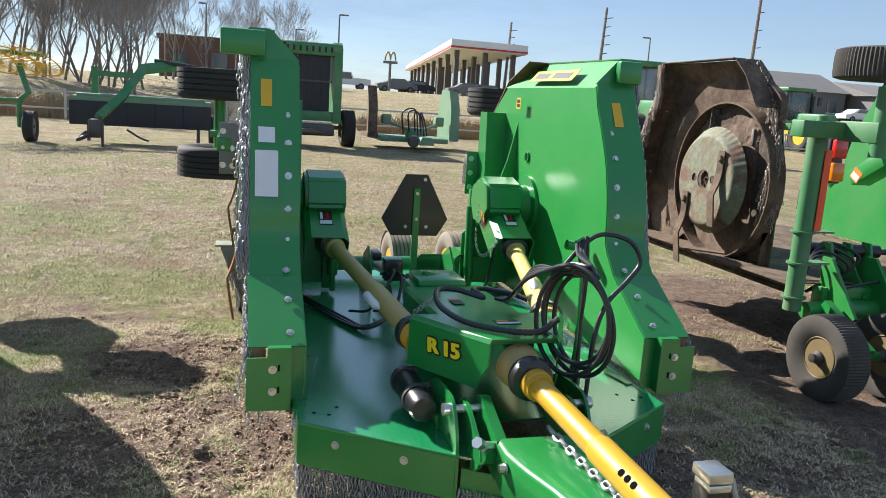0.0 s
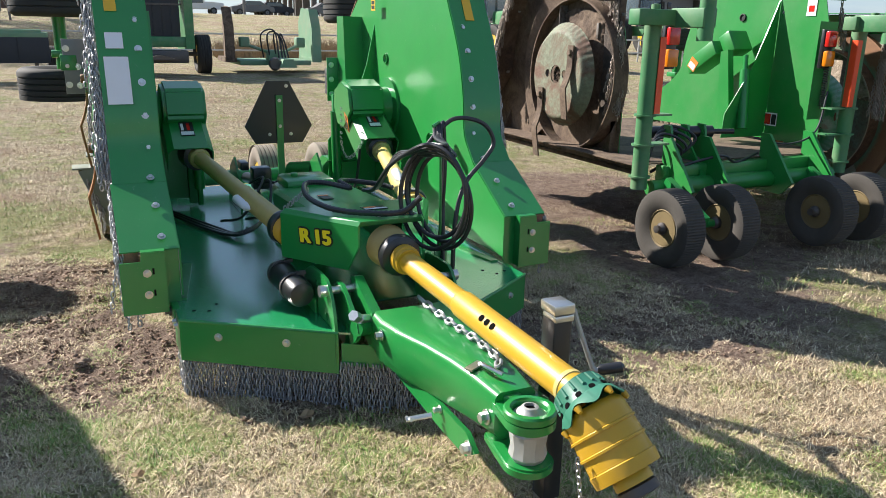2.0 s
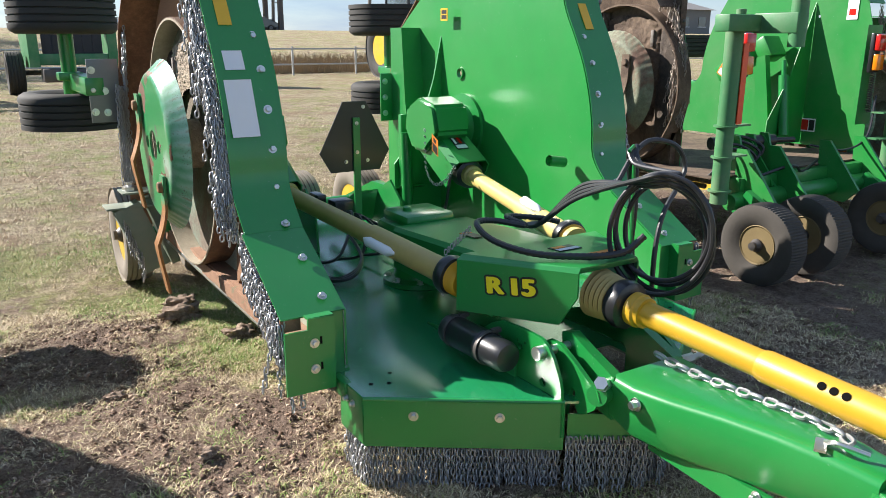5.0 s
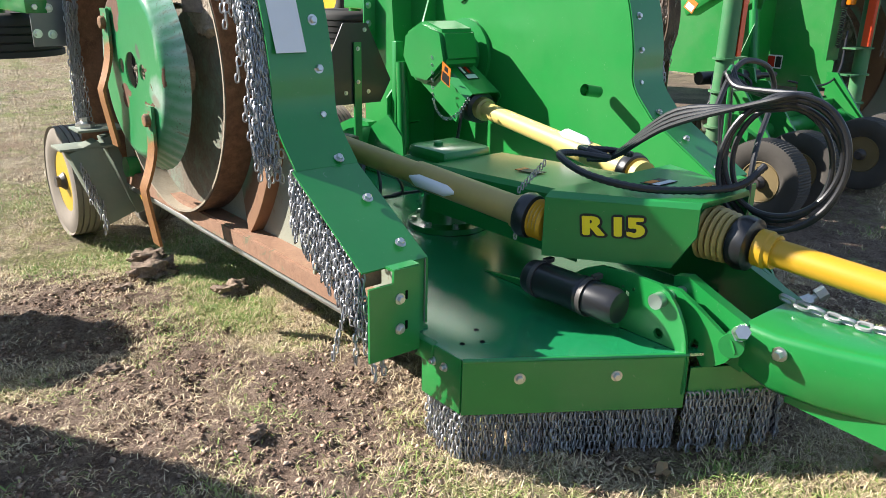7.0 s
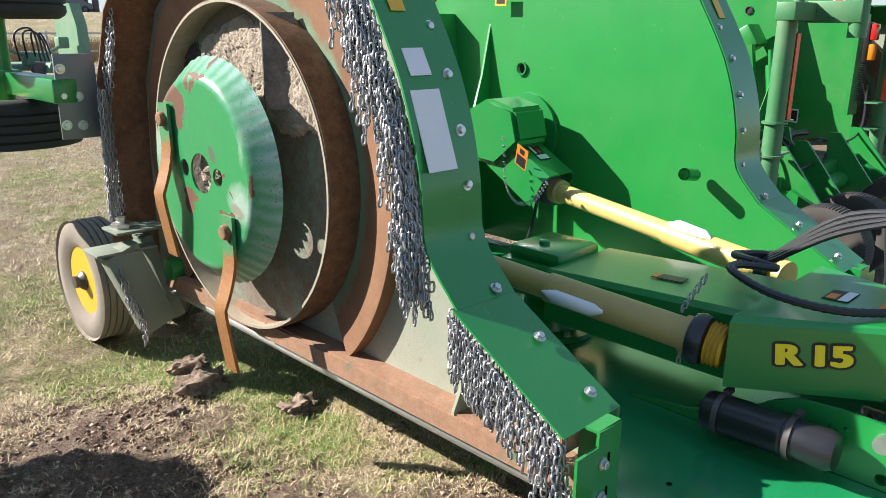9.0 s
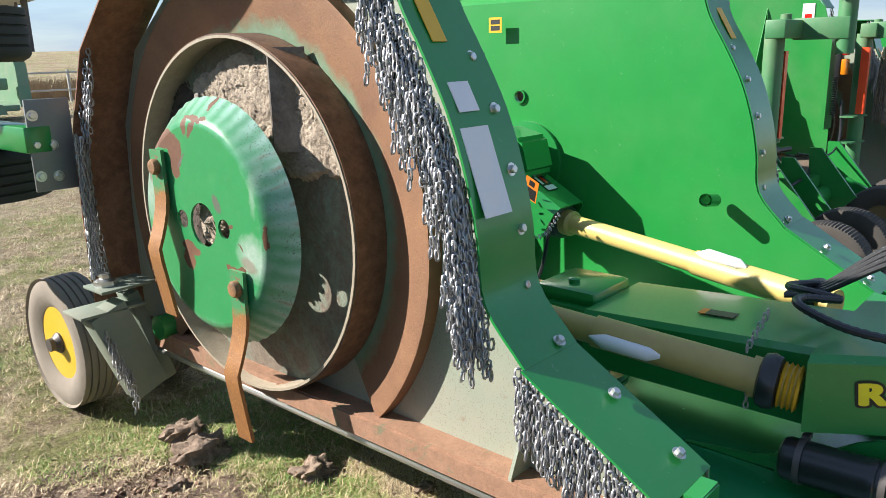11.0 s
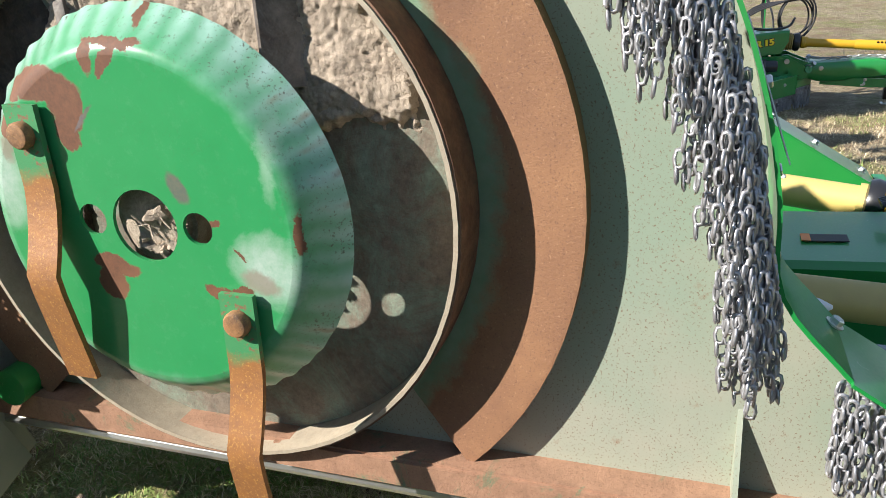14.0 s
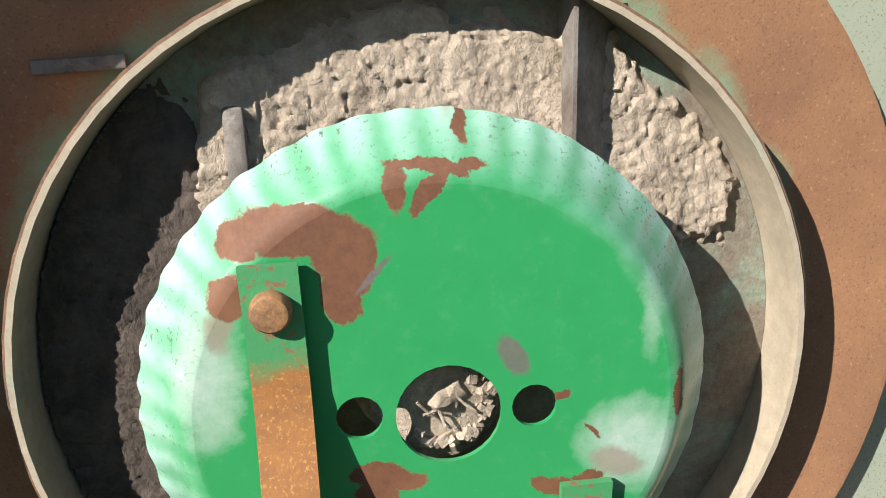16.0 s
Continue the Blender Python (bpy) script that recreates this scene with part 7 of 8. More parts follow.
OFF = Vector((1.27, 2.43, 0.0))
bm = B()
rng = random.Random(9)
for i in range(14):
    a = i * 0.9
    link_into(bm, Vector((1.27 + 0.05 * math.cos(a) + rng.uniform(-0.01, 0.01), 2.43 + 0.035 * math.sin(a), 0.022 + 0.0025 * i)), rng.uniform(0, 3), 0.046, 0.03, 0.005, 10, 5, 1.3)
pile = part("loose_chain", bm, CHAIN, None)
pile.location = OFF
tagged(pile, "short loose steel chain heaped on the ground", "chain")

# ---- background machinery and buildings ----
FAR_GREEN = paint("far_green_paint", (0.03, 0.19, 0.06), 0.35, 0.45, 0.1)
FADED = paint("faded_green_paint", (0.13, 0.26, 0.15), 0.5, 0.55, 0.0)
CANVAS = simple("black_canvas", (0.03, 0.032, 0.038), 0.7, 0, 0, 0.3, 3)
WHITE = simple("white_cladding", (0.72, 0.72, 0.71), 0.6, 0, 0, 0.1, 2)
BRICK = simple("brown_brick_wall", (0.14, 0.085, 0.065), 0.85, 0, 0, 0.3, 3)
SHINGLE = simple("grey_shingle_roof", (0.20, 0.19, 0.18), 0.85, 0, 0, 0.3, 4)
RED_BAND = simple("red_band", (0.45, 0.03, 0.03), 0.5)
POLE = simple("grey_pole", (0.16, 0.16, 0.16), 0.6)
TWIG = simple("pale_grey_twigs", (0.30, 0.27, 0.25), 0.9, 0, 0, 0.25, 5, 0)
BARK = simple("grey_bark", (0.20, 0.18, 0.16), 0.9, 0, 0, 0.35, 12, 0.3)
PIPE = simple("weathered_white_pipe", (0.48, 0.47, 0.45), 0.6)
ARCH = simple("amber_sign_plastic", (0.36, 0.29, 0.12), 0.5)


def gz(x, y):
    return ground_height(x, y)


def baler():
    x0, x1, y = 1.25, 3.46, 24.0
    t = thing("round_baler", (2.35, 25.2, gz(2.35, 25.2)), "large green round hay baler with dark belts", "baler")
    z = OFF.z
    bm = B()
    prism(bm, [(24.2, z + 0.75), (24.2, z + 3.0), (24.5, z + 3.2), (26.2, z + 3.2), (26.8, z + 2.6), (26.9, z + 1.5), (26.3, z + 0.7)], "x", x0, x0 + 0.25)
    prism(bm, [(24.2, z + 0.75), (24.2, z + 3.0), (24.5, z + 3.2), (26.2, z + 3.2), (26.8, z + 2.6), (26.9, z + 1.5), (26.3, z + 0.7)], "x", x1 - 0.25, x1)
    box(bm, (2.35, 24.3, z + 2.95), (2.2, 0.2, 0.36), None, 0.04)
    box(bm, (2.35, 24.35, z + 0.95), (2.0, 0.2, 0.3), None, 0.03)
    box(bm, (2.35, 25.4, z + 3.1), (2.0, 2.0, 0.1))
    part("body", bm, FAR_GREEN, t)
    for k in range(6):
        bm = B()
        box(bm, (1.72 + k * 0.25, 24.36, z + 1.95), (0.246, 0.05, 1.75), None, 0.004)
        part("belt", bm, CANVAS, t)
    bm = B()
    box(bm, (2.35, 24.31, z + 2.0), (1.6, 0.03, 0.05))
    part("belt_bar", bm, STEEL, t)
    for k in range(9):
        bm = B()
        box(bm, (1.6 + k * 0.19, 24.195, z + 2.95), (0.07, 0.015, 0.16), None, 0.005)
        part("vent_slot", bm, INK, t)
    for x in (0.95, 3.80):
        tyre_wheel(t, (x, 25.2, z + 0.58), (1 if x > 2 else -1, 0, 0), 0.58, 0.42, TYRE, YELLOW)
    bm = B()
    tube(bm, [(0.95, 25.2, z + 0.58), (3.8, 25.2, z + 0.58)], 0.07, 10)
    prism(bm, [(1.9, z + 0.5), (2.8, z + 0.5), (2.45, z + 0.62), (2.25, z + 0.62)], "y", 22.8, 24.4)
    box(bm, (2.35, 24.0, z + 0.55), (1.7, 0.7, 0.35), None, 0.05)
    part("pickup", bm, STEEL, t)


def mower():
    t = thing("mower_conditioner", (-2.1, 22.6, gz(-2, 22.6)), "green disc mower with a black curtain and a swinging arm", "mower")
    z = OFF.z
    bm = B()
    box(bm, (-2.1, 22.6, z + 1.12), (3.45, 1.3, 0.14), None, 0.03)
    box(bm, (-2.1, 22.1, z + 1.2), (3.2, 0.2, 0.12), None, 0.03)
    part("hood", bm, FADED, t)
    for k in range(5):
        bm = B()
        box(bm, (-3.5 + k * 0.7, 21.96, z + 0.76), (0.70, 0.04, 0.62), Matrix.Rotation(0.04 * (k % 2), 3, "Z"), 0.01)
        part("curtain", bm, CANVAS, t)
    bm = B()
    tube(bm, [(-2.95, 20.6, z + 0.72), (-2.5, 21.2, z + 1.2), (-2.05, 21.9, z + 1.95), (-1.2, 22.4, z + 2.12), (-0.3, 22.6, z + 1.8)], [0.12, 0.14, 0.15, 0.14, 0.12], 4)
    box(bm, (-3.3, 22.5, z + 1.55), (0.16, 0.16, 0.8))
    box(bm, (-2.7, 22.5, z + 1.78), (1.2, 0.12, 0.14))
    part("arm", bm, FAR_GREEN, t)
    bm = B()
    box(bm, (-1.0, 22.4, z + 2.12), (1.6, 0.5, 0.10), Matrix.Rotation(0.10, 3, "Y"), 0.02)
    part("arm_cover", bm, CANVAS, t)
    bm = B()
    box(bm, (-3.0, 20.5, z + 0.45), (0.3, 0.35, 0.45), None, 0.05)
    tube(bm, [(-3.2, 20.4, z + 0.35), (-3.35, 20.2, z + 0.18), (-3.1, 20.2, z + 0.3)], 0.05, 8)
    tube(bm, [(-2.85, 20.5, z + 0.6), (-2.85, 20.5, z)], 0.035, 8)
    part("hitch", bm, STEEL, t)
    bm = B()
    tube(bm, smooth_path([(-2.4, 21.4, z + 0.4), (-2.1, 21.5, z + 0.2), (-1.9, 21.6, z + 0.12)]), 0.03, 6)
    for x in (-3.5, -0.7):
        tube(bm, [(x, 22.6, z + 1.05), (x, 22.6, z)], 0.05, 6)
    part("stand", bm, STEEL, t)
    tyre_wheel(t, (-0.3, 23.2, z + 0.42), (1, 0, 0), 0.42, 0.28, TYRE, YELLOW)


def rake():
    t = thing("wheel_rake", (-5.0, 21.5, gz(-5, 21.5)), "green hay rake with yellow tine wheels", "rake")
    z = OFF.z
    for k in range(4):
        bm = B()
        c = Vector((-5.9 + 0.42 * k, 21.3 + 0.3 * k, z + 1.95))
        d = Vector((0.25, 0.45, 0.86)).normalized()
        lathe(bm, [(0.62, -0.012), (0.65, 0), (0.62, 0.012), (0.59, 0)], c, d, 28, True)
        _, u, v = frame_of(d)
        for j in range(36):
            a = j * math.tau / 36
            o = u * math.cos(a) + v * math.sin(a)
            tube(bm, [c + o * 0.12, c + o * 0.62, c + o * 0.78 + d * 0.03], 0.008, 4)
        lathe(bm, [(0.13, -0.02), (0.13, 0.02)], c, d, 14)
        part("tine_wheel", bm, YELLOW, t)
    bm = B()
    tube(bm, [(-6.3, 21.2, z + 2.15), (-4.5, 22.3, z + 2.15)], 0.06, 8)
    tube(bm, [(-4.9, 21.6, z + 1.9), (-4.65, 21.4, z + 1.2), (-4.85, 21.3, z + 1.0)], 0.07, 8)
    tube(bm, [(-6.5, 21.3, z + 1.0), (-4.75, 21.3, z + 1.0)], 0.06, 8)
    tube(bm, [(-4.85, 21.3, z + 1.0), (-4.85, 21.3, z + 0.35)], 0.06, 8)
    part("frame", bm, FAR_GREEN, t)
    tyre_wheel(t, (-4.62, 21.3, z + 0.38), (1, 0, 0), 0.38, 0.24, TYRE, POLE)


def grey_cutter():
    t = thing("folded_cutter", (6.0, 26.0, gz(6, 26)), "weathered grey-green cutter with both wings folded up", "rotary cutter", "parked rotary cutters")
    z = OFF.z
    for s, m in ((-1, BROWN), (1, FADED)):
        bm = B()
        x = 6.05 + s * 1.25
        prism(bm, [(25.2, z + 0.35), (26.9, z + 0.35), (26.9, z + 1.6), (26.5, z + 2.05), (25.6, z + 2.0), (25.25, z + 1.4)], "x", x, x + s * 0.06)
        box(bm, (x + s * 0.12, 26.0, z + 0.4), (0.3, 1.7, 0.14))
        part("wing", bm, m, t)
        bm = B()
        sheet(bm, [(25.2, z + 0.35), (25.25, z + 1.4), (25.6, z + 2.0)], x, x + s * 0.3)
        part("skirt", bm, m, t)
        bm = B()
        box(bm, (6.05 + s * 0.9, 25.5, z + 0.95), (0.3, 0.35, 0.32), None, 0.05)
        tube(bm, [(6.05 + s * 0.8, 25.4, z + 0.85), (6.05 + s * 0.1, 24.9, z + 0.6)], 0.05, 8)
        part("wing_drive", bm, FADED, t)
    bm = B()
    box(bm, (6.05, 25.9, z + 0.32), (2.3, 1.8, 0.16), None, 0.03)
    box(bm, (6.05, 25.0, z + 0.55), (0.6, 0.5, 0.35), None, 0.06)
    prism(bm, [(5.8, z + 0.25), (6.3, z + 0.25), (6.2, z + 0.5), (5.9, z + 0.5)], "y", 23.4, 25.0)
    part("deck", bm, FADED, t)
    for k in range(4):
        bm = B()
        tube(bm, smooth_path([(5.6 + 0.2 * k, 24.8, z + 0.5), (5.5 + 0.2 * k, 24.6, z + 1.2), (5.9 + 0.1 * k, 24.5, z + 1.3 - 0.1 * k), (6.0 + 0.1 * k, 24.4, z + 0.5)]), 0.025, 6)
        part("hose", bm, HOSE, t)
    bm = B()
    lathe(bm, [(0.16, 0), (0.2, 0.1), (0.15, 0.3)], (5.7, 23.6, z + 0.35), (0, 1, 0), 14)
    part("shaft_hood", bm, STEEL, t)


CAB = simple("clear_cab_glass", (0.10, 0.13, 0.14), 0.05, 0, 0.8, 0.05, 5, 0)
CAB.node_tree.nodes["Principled BSDF"].inputs["Alpha"].default_value = 0.7


def tractor(x, y, k, name="tractor"):
    t = thing("tractor", (x, y, gz(x, y)), "green farm tractor with a glazed cab", "tractor", "parked tractors")
    z = OFF.z
    bm = B()
    box(bm, (x, y - 1.6 * k, z + 1.45 * k), (0.8 * k, 2.0 * k, 0.75 * k), None, 0.12)
    box(bm, (x, y + 0.2 * k, z + 1.2 * k), (1.0 * k, 2.2 * k, 0.5 * k), None, 0.05)
    part("body", bm, FAR_GREEN, t)
    bm = B()
    box(bm, (x, y + 0.4 * k, z + 2.2 * k), (1.5 * k, 1.5 * k, 1.35 * k), None, 0.1)
    part("cab_glass", bm, CAB, t)
    bm = B()
    box(bm, (x, y + 0.4 * k, z + 2.98 * k), (1.7 * k, 1.8 * k, 0.2 * k), None, 0.07)
    part("cab_roof", bm, FAR_GREEN, t)
    bm = B()
    for sx in (-0.74, 0.74):
        for sy in (-0.35, 1.15):
            tube(bm, [(x + sx * k, y + sy * k, z + 1.4 * k), (x + sx * k * 0.97, y + sy * k, z + 2.95 * k)], 0.05 * k, 6)
    tube(bm, [(x + 0.75 * k, y - 0.5 * k, z + 1.5 * k), (x + 0.75 * k, y - 0.5 * k, z + 2.7 * k)], 0.07 * k, 8)
    part("cab_post", bm, BLACK, t)
    bm = B()
    box(bm, (x + 1.1 * k, y - 0.5 * k, z + 2.45 * k), (0.25 * k, 0.08, 0.45 * k), None, 0.03)
    part("mirror", bm, BLACK, t)
    for sx in (-1, 1):
        tyre_wheel(t, (x + sx * 0.95 * k, y + 0.9 * k, z + 0.95 * k), (sx, 0, 0), 0.95 * k, 0.5 * k, TYRE, YELLOW)
        tyre_wheel(t, (x + sx * 0.9 * k, y - 1.9 * k, z + 0.7 * k), (sx, 0, 0), 0.7 * k, 0.42 * k, TYRE, YELLOW)


def car(x, y, paint_c, truck=False, turn=0):
    global OFF
    t = thing("pickup" if truck else "car", (x, y, gz(x, y)), ("white pickup truck" if truck else "parked car") + " standing on the forecourt", "car", "vehicles at the forecourt")
    z = OFF.z
    prof = [(-2.3, 0.35), (-2.3, 0.85), (-1.4, 0.98), (-0.7, 1.48), (0.8, 1.5), (1.5, 1.02), (2.2, 0.92), (2.3, 0.4)]
    if truck:
        prof = [(-2.7, 0.5), (-2.7, 1.05), (-1.3, 1.15), (-0.8, 1.78), (0.6, 1.8), (0.8, 1.15), (2.7, 1.12), (2.7, 0.5)]
    bm = B()
    prism(bm, [(x + a, z + b) for a, b in prof], "y", y - 0.88, y + 0.88)
    bmesh.ops.bevel(bm, geom=list(bm.edges), offset=0.06, segments=2, affect="EDGES")
    part("body", bm, paint_c, t)
    top = 1.72 if truck else 1.42
    bm = B()
    prism(bm, [(x - 0.95, z + 1.05), (x - 0.6, z + top), (x + (0.5 if truck else 0.7), z + top), (x + (0.7 if truck else 1.2), z + 1.08)], "y", y - 0.9, y + 0.9)
    part("glazing", bm, SKYGLASS, t)
    for dx in (-1.45, 1.45):
        for s in (-1, 1):
            tyre_wheel(t, (x + dx * (1.15 if truck else 1), y + s * 0.82, z + 0.34), (0, s, 0), 0.34, 0.22, TYRE, POLE)


def canopy():
    a, b, w = Vector((25.2, 90.0)), Vector((37.4, 170.0)), Vector((10.1, 1.0))
    t = thing("fuel_canopy", (30, 95, 2.4), "long white forecourt canopy on dark columns with a red band", "canopy")
    z0 = 2.4
    def ring(grow, lo, hi, mat, name):
        bm = B()
        u = (b - a).normalized() * grow
        v = w.normalized() * grow
        pts = [a - u - v, a - u + w + v, b + u + w + v, b + u - v]
        prism(bm, [tuple(p) for p in pts], "z", lo, hi)
        part(name, bm, mat, t, "", 0)
    ring(0.0, 8.05, 9.1, WHITE, "roof")
    ring(0.03, 8.12, 8.34, RED_BAND, "red_band")
    for i in range(9):
        for f in (0.12, 0.5, 0.88):
            p = a.lerp(b, 0.04 + 0.92 * i / 8) + w * f
            bm = B()
            box(bm, (p.x, p.y, (z0 + 8.05) / 2), (0.55, 0.55, 8.05 - z0))
            part("column", bm, STEEL, t)
    for i in range(5):
        p = a.lerp(b, 0.06 + 0.2 * i) + w * 0.5
        bm = B()
        box(bm, (p.x, p.y, z0 + 0.9), (0.9, 0.6, 1.8), None, 0.05)
        part("fuel_pump", bm, POLE, t)


def lamp_pole(x, y, top, arm=0.9):
    t = thing("street_lamp", (x, y, gz(x, y)), "tall dark lamp post with a flat head", "lamp post", "lamp posts along the road")
    bm = B()
    tube(bm, [(x, y, OFF.z), (x, y, top)], [0.11, 0.07], 8)
    part("pole", bm, POLE, t)
    bm = B()
    box(bm, (x + arm / 2, y, top), (arm, 0.3, 0.14), None, 0.03)
    part("head", bm, POLE, t)


def utility_pole(x, y, top):
    t = thing("utility_pole", (x, y, gz(x, y)), "tall weathered utility pole with steps and brackets", "pole", "utility poles")
    bm = B()
    tube(bm, [(x, y, OFF.z), (x + 0.4, y, top)], [0.24, 0.14], 8)
    part("pole", bm, BARK, t)
    for k in range(7):
        f = 0.35 + 0.09 * k
        bm = B()
        z = OFF.z + (top - OFF.z) * f
        tube(bm, [(x + 0.4 * f, y, z), (x + 0.4 * f + 0.9 - 0.1 * (k % 3), y, z + 0.15)], 0.05, 5)
        part("bracket", bm, POLE, t)


def sign_post(x, y, lo, hi):
    t = thing("road_sign", (x, y, gz(x, y)), "tall sign of two rounded arches on a pole", "sign")
    bm = B()
    tube(bm, [(x, y, OFF.z), (x, y, hi - 1.2)], 0.14, 8)
    part("pole", bm, POLE, t)
    for s in (-1, 1):
        bm = B()
        pts = [(x + s * 0.27 + 0.27 * math.cos(a), y, hi - 1.15 + 0.8 * math.sin(a)) for a in np.linspace(0, math.pi, 14)]
        tube(bm, pts, 0.09, 6)
        part("arch", bm, ARCH, t)
    bm = B()
    box(bm, (x, y, hi - 1.35), (1.5, 0.2, 0.28), None, 0.03)
    part("panel", bm, POLE, t)


def house(name, x0, x1, y0, y1, h, roof, wall_m, label):
    z = gz((x0 + x1) / 2, y0)
    t = thing(name, ((x0 + x1) / 2, y0, z), label, "building", "buildings along the road")
    bm = B()
    prism(bm, [(x0, y0), (x1, y0), (x1, y1), (x0, y1)], "z", z - 0.3, z + h)
    part("wall", bm, wall_m, t, "", 0)
    bm = B()
    if roof > 0:
        m = (y0 + y1) / 2
        prism(bm, [(y0 - 0.6, z + h), (m, z + h + roof), (y1 + 0.6, z + h)], "x", x0 - 0.6, x1 + 0.6)
    else:
        prism(bm, [(x0 - 0.2, y0 - 0.2), (x1 + 0.2, y0 - 0.2), (x1 + 0.2, y1), (x0 - 0.2, y1)], "z", z + h, z + h + 0.4)
    part("roof", bm, SHINGLE if roof > 0 else wall_m, t, "", 0)
    n = max(2, int((x1 - x0) / 3.5))
    for i in range(n):
        xx = x0 + (i + 0.5) * (x1 - x0) / n
        bm = B()
        box(bm, (xx, y0 - 0.02, z + h * 0.5), (1.5, 0.12, h * 0.4))
        win = part("window", bm, SKYGLASS, t, "", 0)
        bm = B()
        box(bm, (xx, y0 - 0.06, z + h * 0.5 - h * 0.21), (1.7, 0.2, 0.1))
        part("sill", bm, WHITE, win, "", 0)


def tree(x, y, h, seed, spread=0.5):
    """A bare tree: tapered trunk, limbs and many fine twigs."""
    rng = random.Random(seed)
    z = gz(x, y)
    t = thing("bare_tree", (x, y, z), "leafless grey winter tree with fine twigs", "tree", "bare trees behind the field")
    trunk, crown = B(), B()

    def grow(bm, p, d, length, r, depth):
        n = 3 if depth < 4 else 2
        pts, rs = [p], [r]
        for i in range(n):
            d = (d + Vector((rng.uniform(-1, 1), rng.uniform(-1, 1), rng.uniform(-0.2, 0.6))) * 0.16).normalized()
            p = p + d * (length / n)
            pts.append(p)
            rs.append(r * (1 - 0.42 * (i + 1) / n))
        tube(bm, pts, rs, 6 if depth < 2 else 3, False)
        if depth >= 6:
            return
        kids = 3 if depth < 2 or depth == 4 else 4 if depth < 4 else 2
        for i in range(kids):
            f = rng.uniform(0.25, 1.0) if i else 1.0
            q = pts[0].lerp(pts[-1], f)
            a = rng.uniform(0, math.tau)
            o = Vector((math.cos(a), math.sin(a), rng.uniform(-0.15, 0.6)))
            nd = (d * 0.8 + o * spread + Vector((0, 0, 0.12))).normalized()
            grow(crown, q, nd, length * rng.uniform(0.58, 0.80), max(rs[-1] * rng.uniform(0.5, 0.8), 0.009), depth + 1)
    for k in range(rng.choice((1, 2, 2))):
        grow(trunk, Vector((x + 0.5 * k, y, z - 0.1)), Vector((rng.uniform(-0.25, 0.25), 0, 1)).normalized(), h * 0.40, h * 0.011, 0)
    part("trunk", trunk, BARK, t)
    part("crown", crown, TWIG, t, "fine bare twigs")


def fence():
    t = thing("pipe_fence", (0, 33, gz(0, 33)), "low weathered pipe rail fence along the field", "fence")
    y = 33.0
    for k in range(26):
        x = -30 + k * 3.0
        bm = B()
        tube(bm, [(x, y, gz(x, y) - 0.1), (x, y, gz(x, y) + 1.2)], 0.05, 6)
        part("post", bm, PIPE, t)
        for hgt in (0.45, 1.1):
            bm = B()
            tube(bm, [(x, y, gz(x, y) + hgt), (x + 3.0, y, gz(x + 3.0, y) + hgt)], 0.04, 6)
            part("rail", bm, PIPE, t)


baler()
mower()
rake()
grey_cutter()
tractor(15.55, 28.0, 1.2)
tractor(33.0, 40.0, 1.2)
canopy()
for i, (x, y, p, tr) in enumerate(((11.9, 84, WHITE, True), (18.0, 86, POLE, False), (20.6, 88, CANVAS, False), (25.6, 84, POLE, False), (28.6, 86, SKYGLASS, False), (68.0, 72, WHITE, False), (33, 96, CANVAS, False))):
    car(x, y, p, tr)
lamp_pole(-2.2, 80, 9.5, -0.7)
lamp_pole(10.6, 80, 9.6)
lamp_pole(45.6, 80, 10.2, -1.0)
lamp_pole(7.5, 95, 9.0)
utility_pole(39.5, 80, 13)
utility_pole(57.6, 78, 24)
utility_pole(35.0, 98, 12.5)
sign_post(16.0, 80, 3.7, 6.7)
house("brick_building", -6.5, 0.9, 80, 90, 3.6, 0, BRICK, "low brown brick building")
house("grey_house", 61, 77, 84, 96, 3.6, 2.6, POLE, "long grey house with a shingle roof")
house("grey_house", 78, 96, 80, 94, 3.4, 1.8, POLE, "long grey house with a shingle roof")
fence()
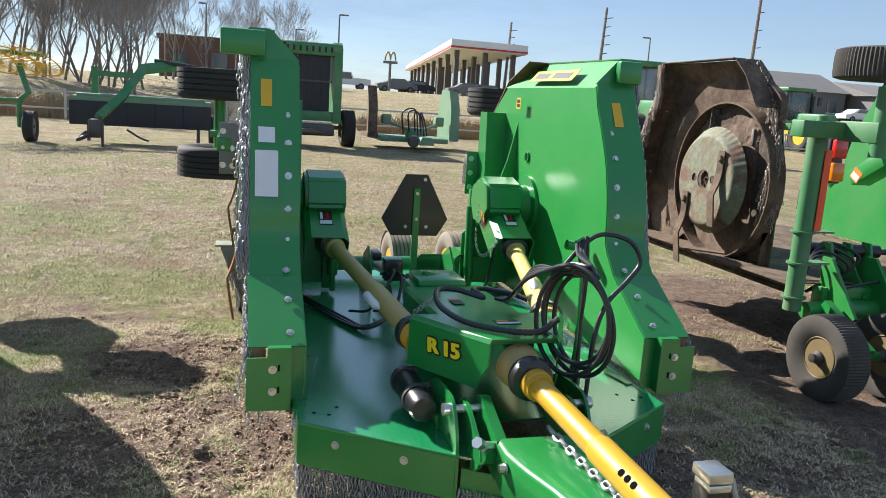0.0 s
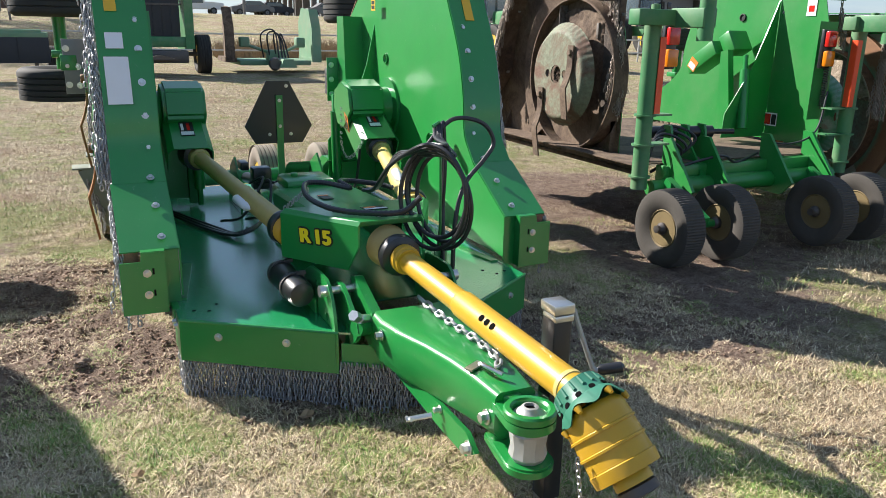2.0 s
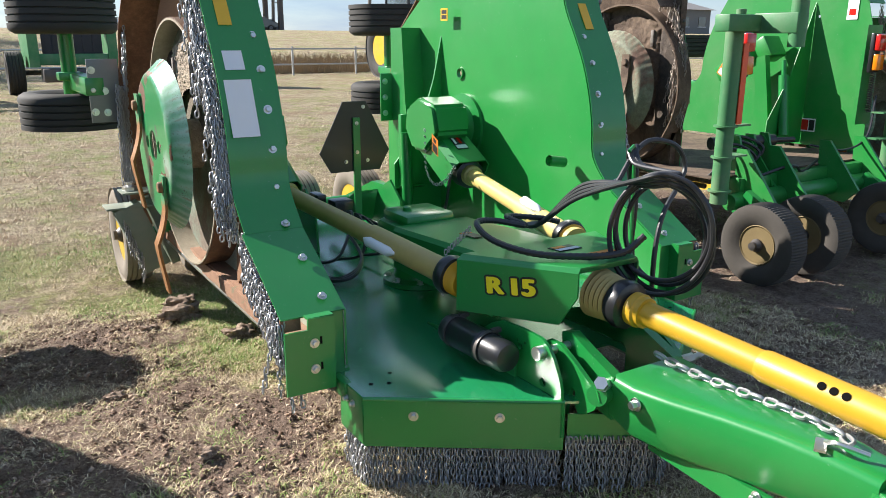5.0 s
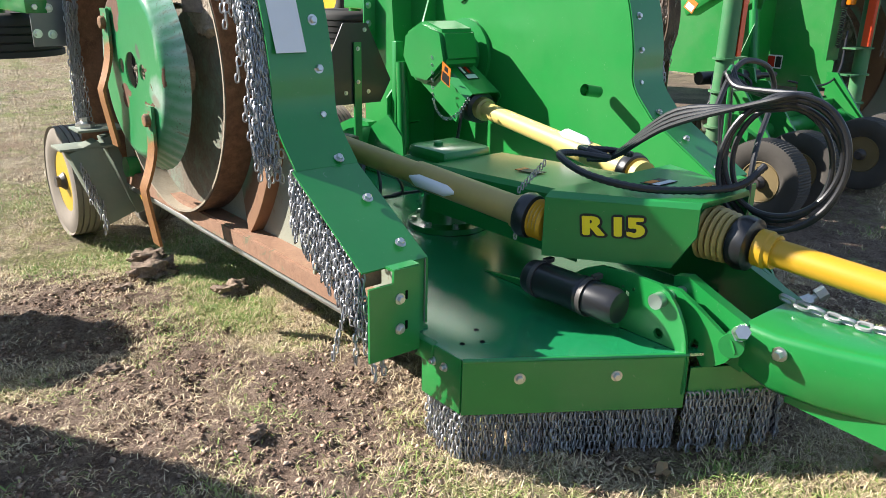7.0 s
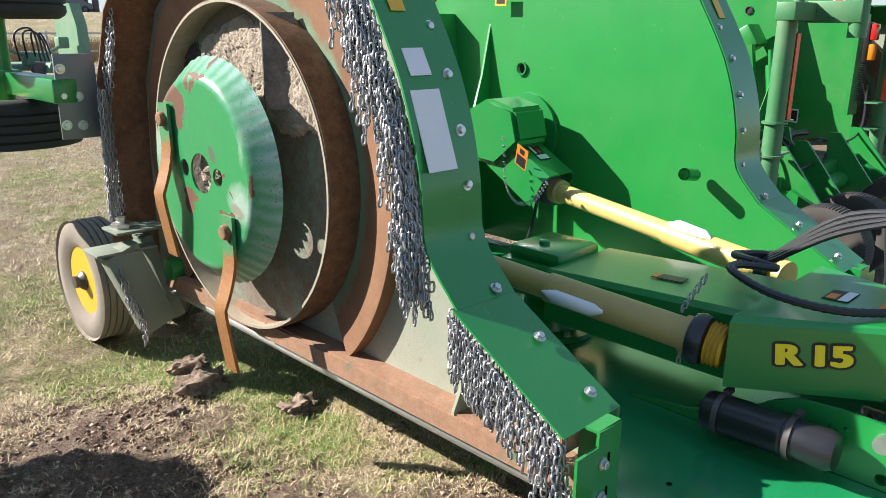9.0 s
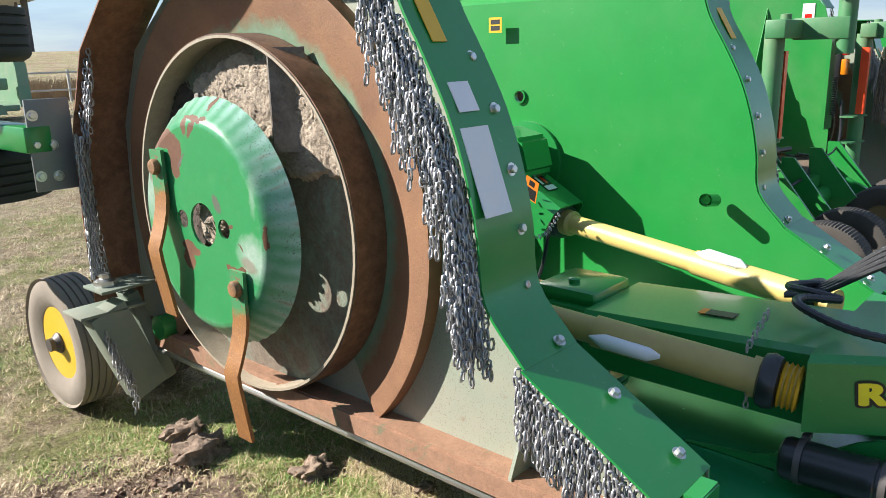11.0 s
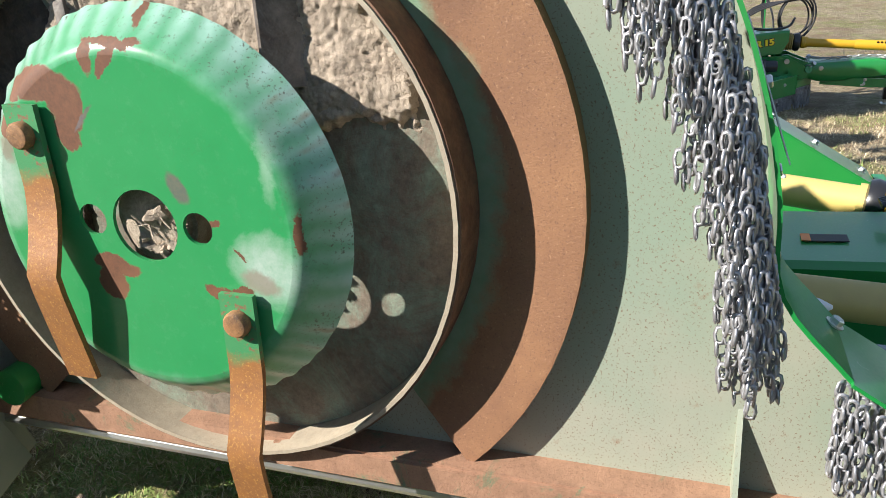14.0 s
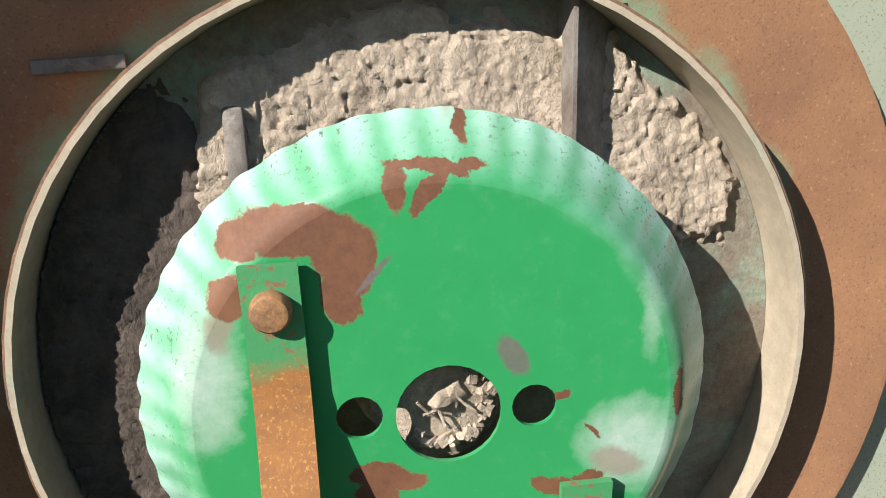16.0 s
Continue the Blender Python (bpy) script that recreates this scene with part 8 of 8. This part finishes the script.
for i, (x, y, h) in enumerate(((-11.6, 46, 9.5), (-10.2, 44, 10.0), (-8.8, 47, 9.0), (-7.3, 45, 9.2), (-4.9, 43, 8.2), (-13.5, 48, 10.2), (-7.6, 52, 8.4), (-5.9, 55, 8.6), (-3.2, 58, 7.4), (-1.6, 62, 7.4), (6.6, 92, 10.0), (-10.5, 51, 8.5), (-12.6, 53, 9.0), (-9.4, 56, 8.5), (0.6, 75, 8.0), (-14.8, 45, 10.5), (-16.0, 50, 10.5), (-12.2, 43, 10.2), (-6.4, 48, 9.4), (-9.9, 47, 10.0), (-15, 62, 11), (-12, 64, 11), (-9.5, 63, 10.5), (-7.0, 65, 10), (-4.8, 66, 9.5), (-17.5, 58, 11))):
    tree(x, y, h, 70 + i)


def bank():
    """A long grass bank behind the fence."""
    t = thing("grass_bank", (-8, 40, 0), "dry grass bank with bare brush in front of the trees", "bank", kind="structure")
    bm = B()
    n = 40
    rows = []
    for i in range(n + 1):
        x = -26 + i * 0.72
        hgt = 1.35 * math.exp(-((x + 9.5) / 7.0) ** 2) + 0.1 * noise.noise((x * 0.6, 0, 0))
        rows.append([bm.verts.new((x, y, gz(x, y) - 0.1 + hgt * k)) for y, k in ((36, 0), (38.5, 0.55), (41, 0.95), (44, 1), (52, 0.3))])
    for a, b in zip(rows, rows[1:]):
        for k in range(4):
            bm.faces.new((a[k], a[k + 1], b[k + 1], b[k]))
    part("bank_surface", bm, TURF, t)


bank()


def brush(name, x0, x1, y0, y1, n, h, seed, label):
    """Dry weed stalks, joined."""
    rng = random.Random(seed)
    vs, fs = [], []
    for i in range(n):
        x, y = rng.uniform(x0, x1), rng.uniform(y0, y1)
        z = gz(x, y)
        for j in range(3):
            a = rng.uniform(0, math.tau)
            l = h * rng.uniform(0.5, 1.2)
            dx, dy = 0.35 * l * math.cos(a), 0.35 * l * math.sin(a)
            k = len(vs)
            w = 0.02
            vs += [(x - w, y, z - 0.05), (x + w, y, z - 0.05), (x + dx, y + dy, z + l)]
            fs.append((k, k + 1, k + 2))
    me = bpy.data.meshes.new(name)
    me.from_pydata(vs, [], fs)
    me.materials.append(BRUSH)
    tagged(new(name, me), label, "weeds", kind="stuff")


BRUSH = simple("dry_weed_stalks", (0.30, 0.22, 0.13), 0.9, 0, 0, 0.4, 2)
brush("dry_weeds", -16, 0, 34, 37, 2600, 0.9, 3, "tall dry weed stalks along the fence")
brush("dry_weeds", 6, 22, 34, 38, 2200, 0.8, 4, "tall dry weed stalks along the fence")
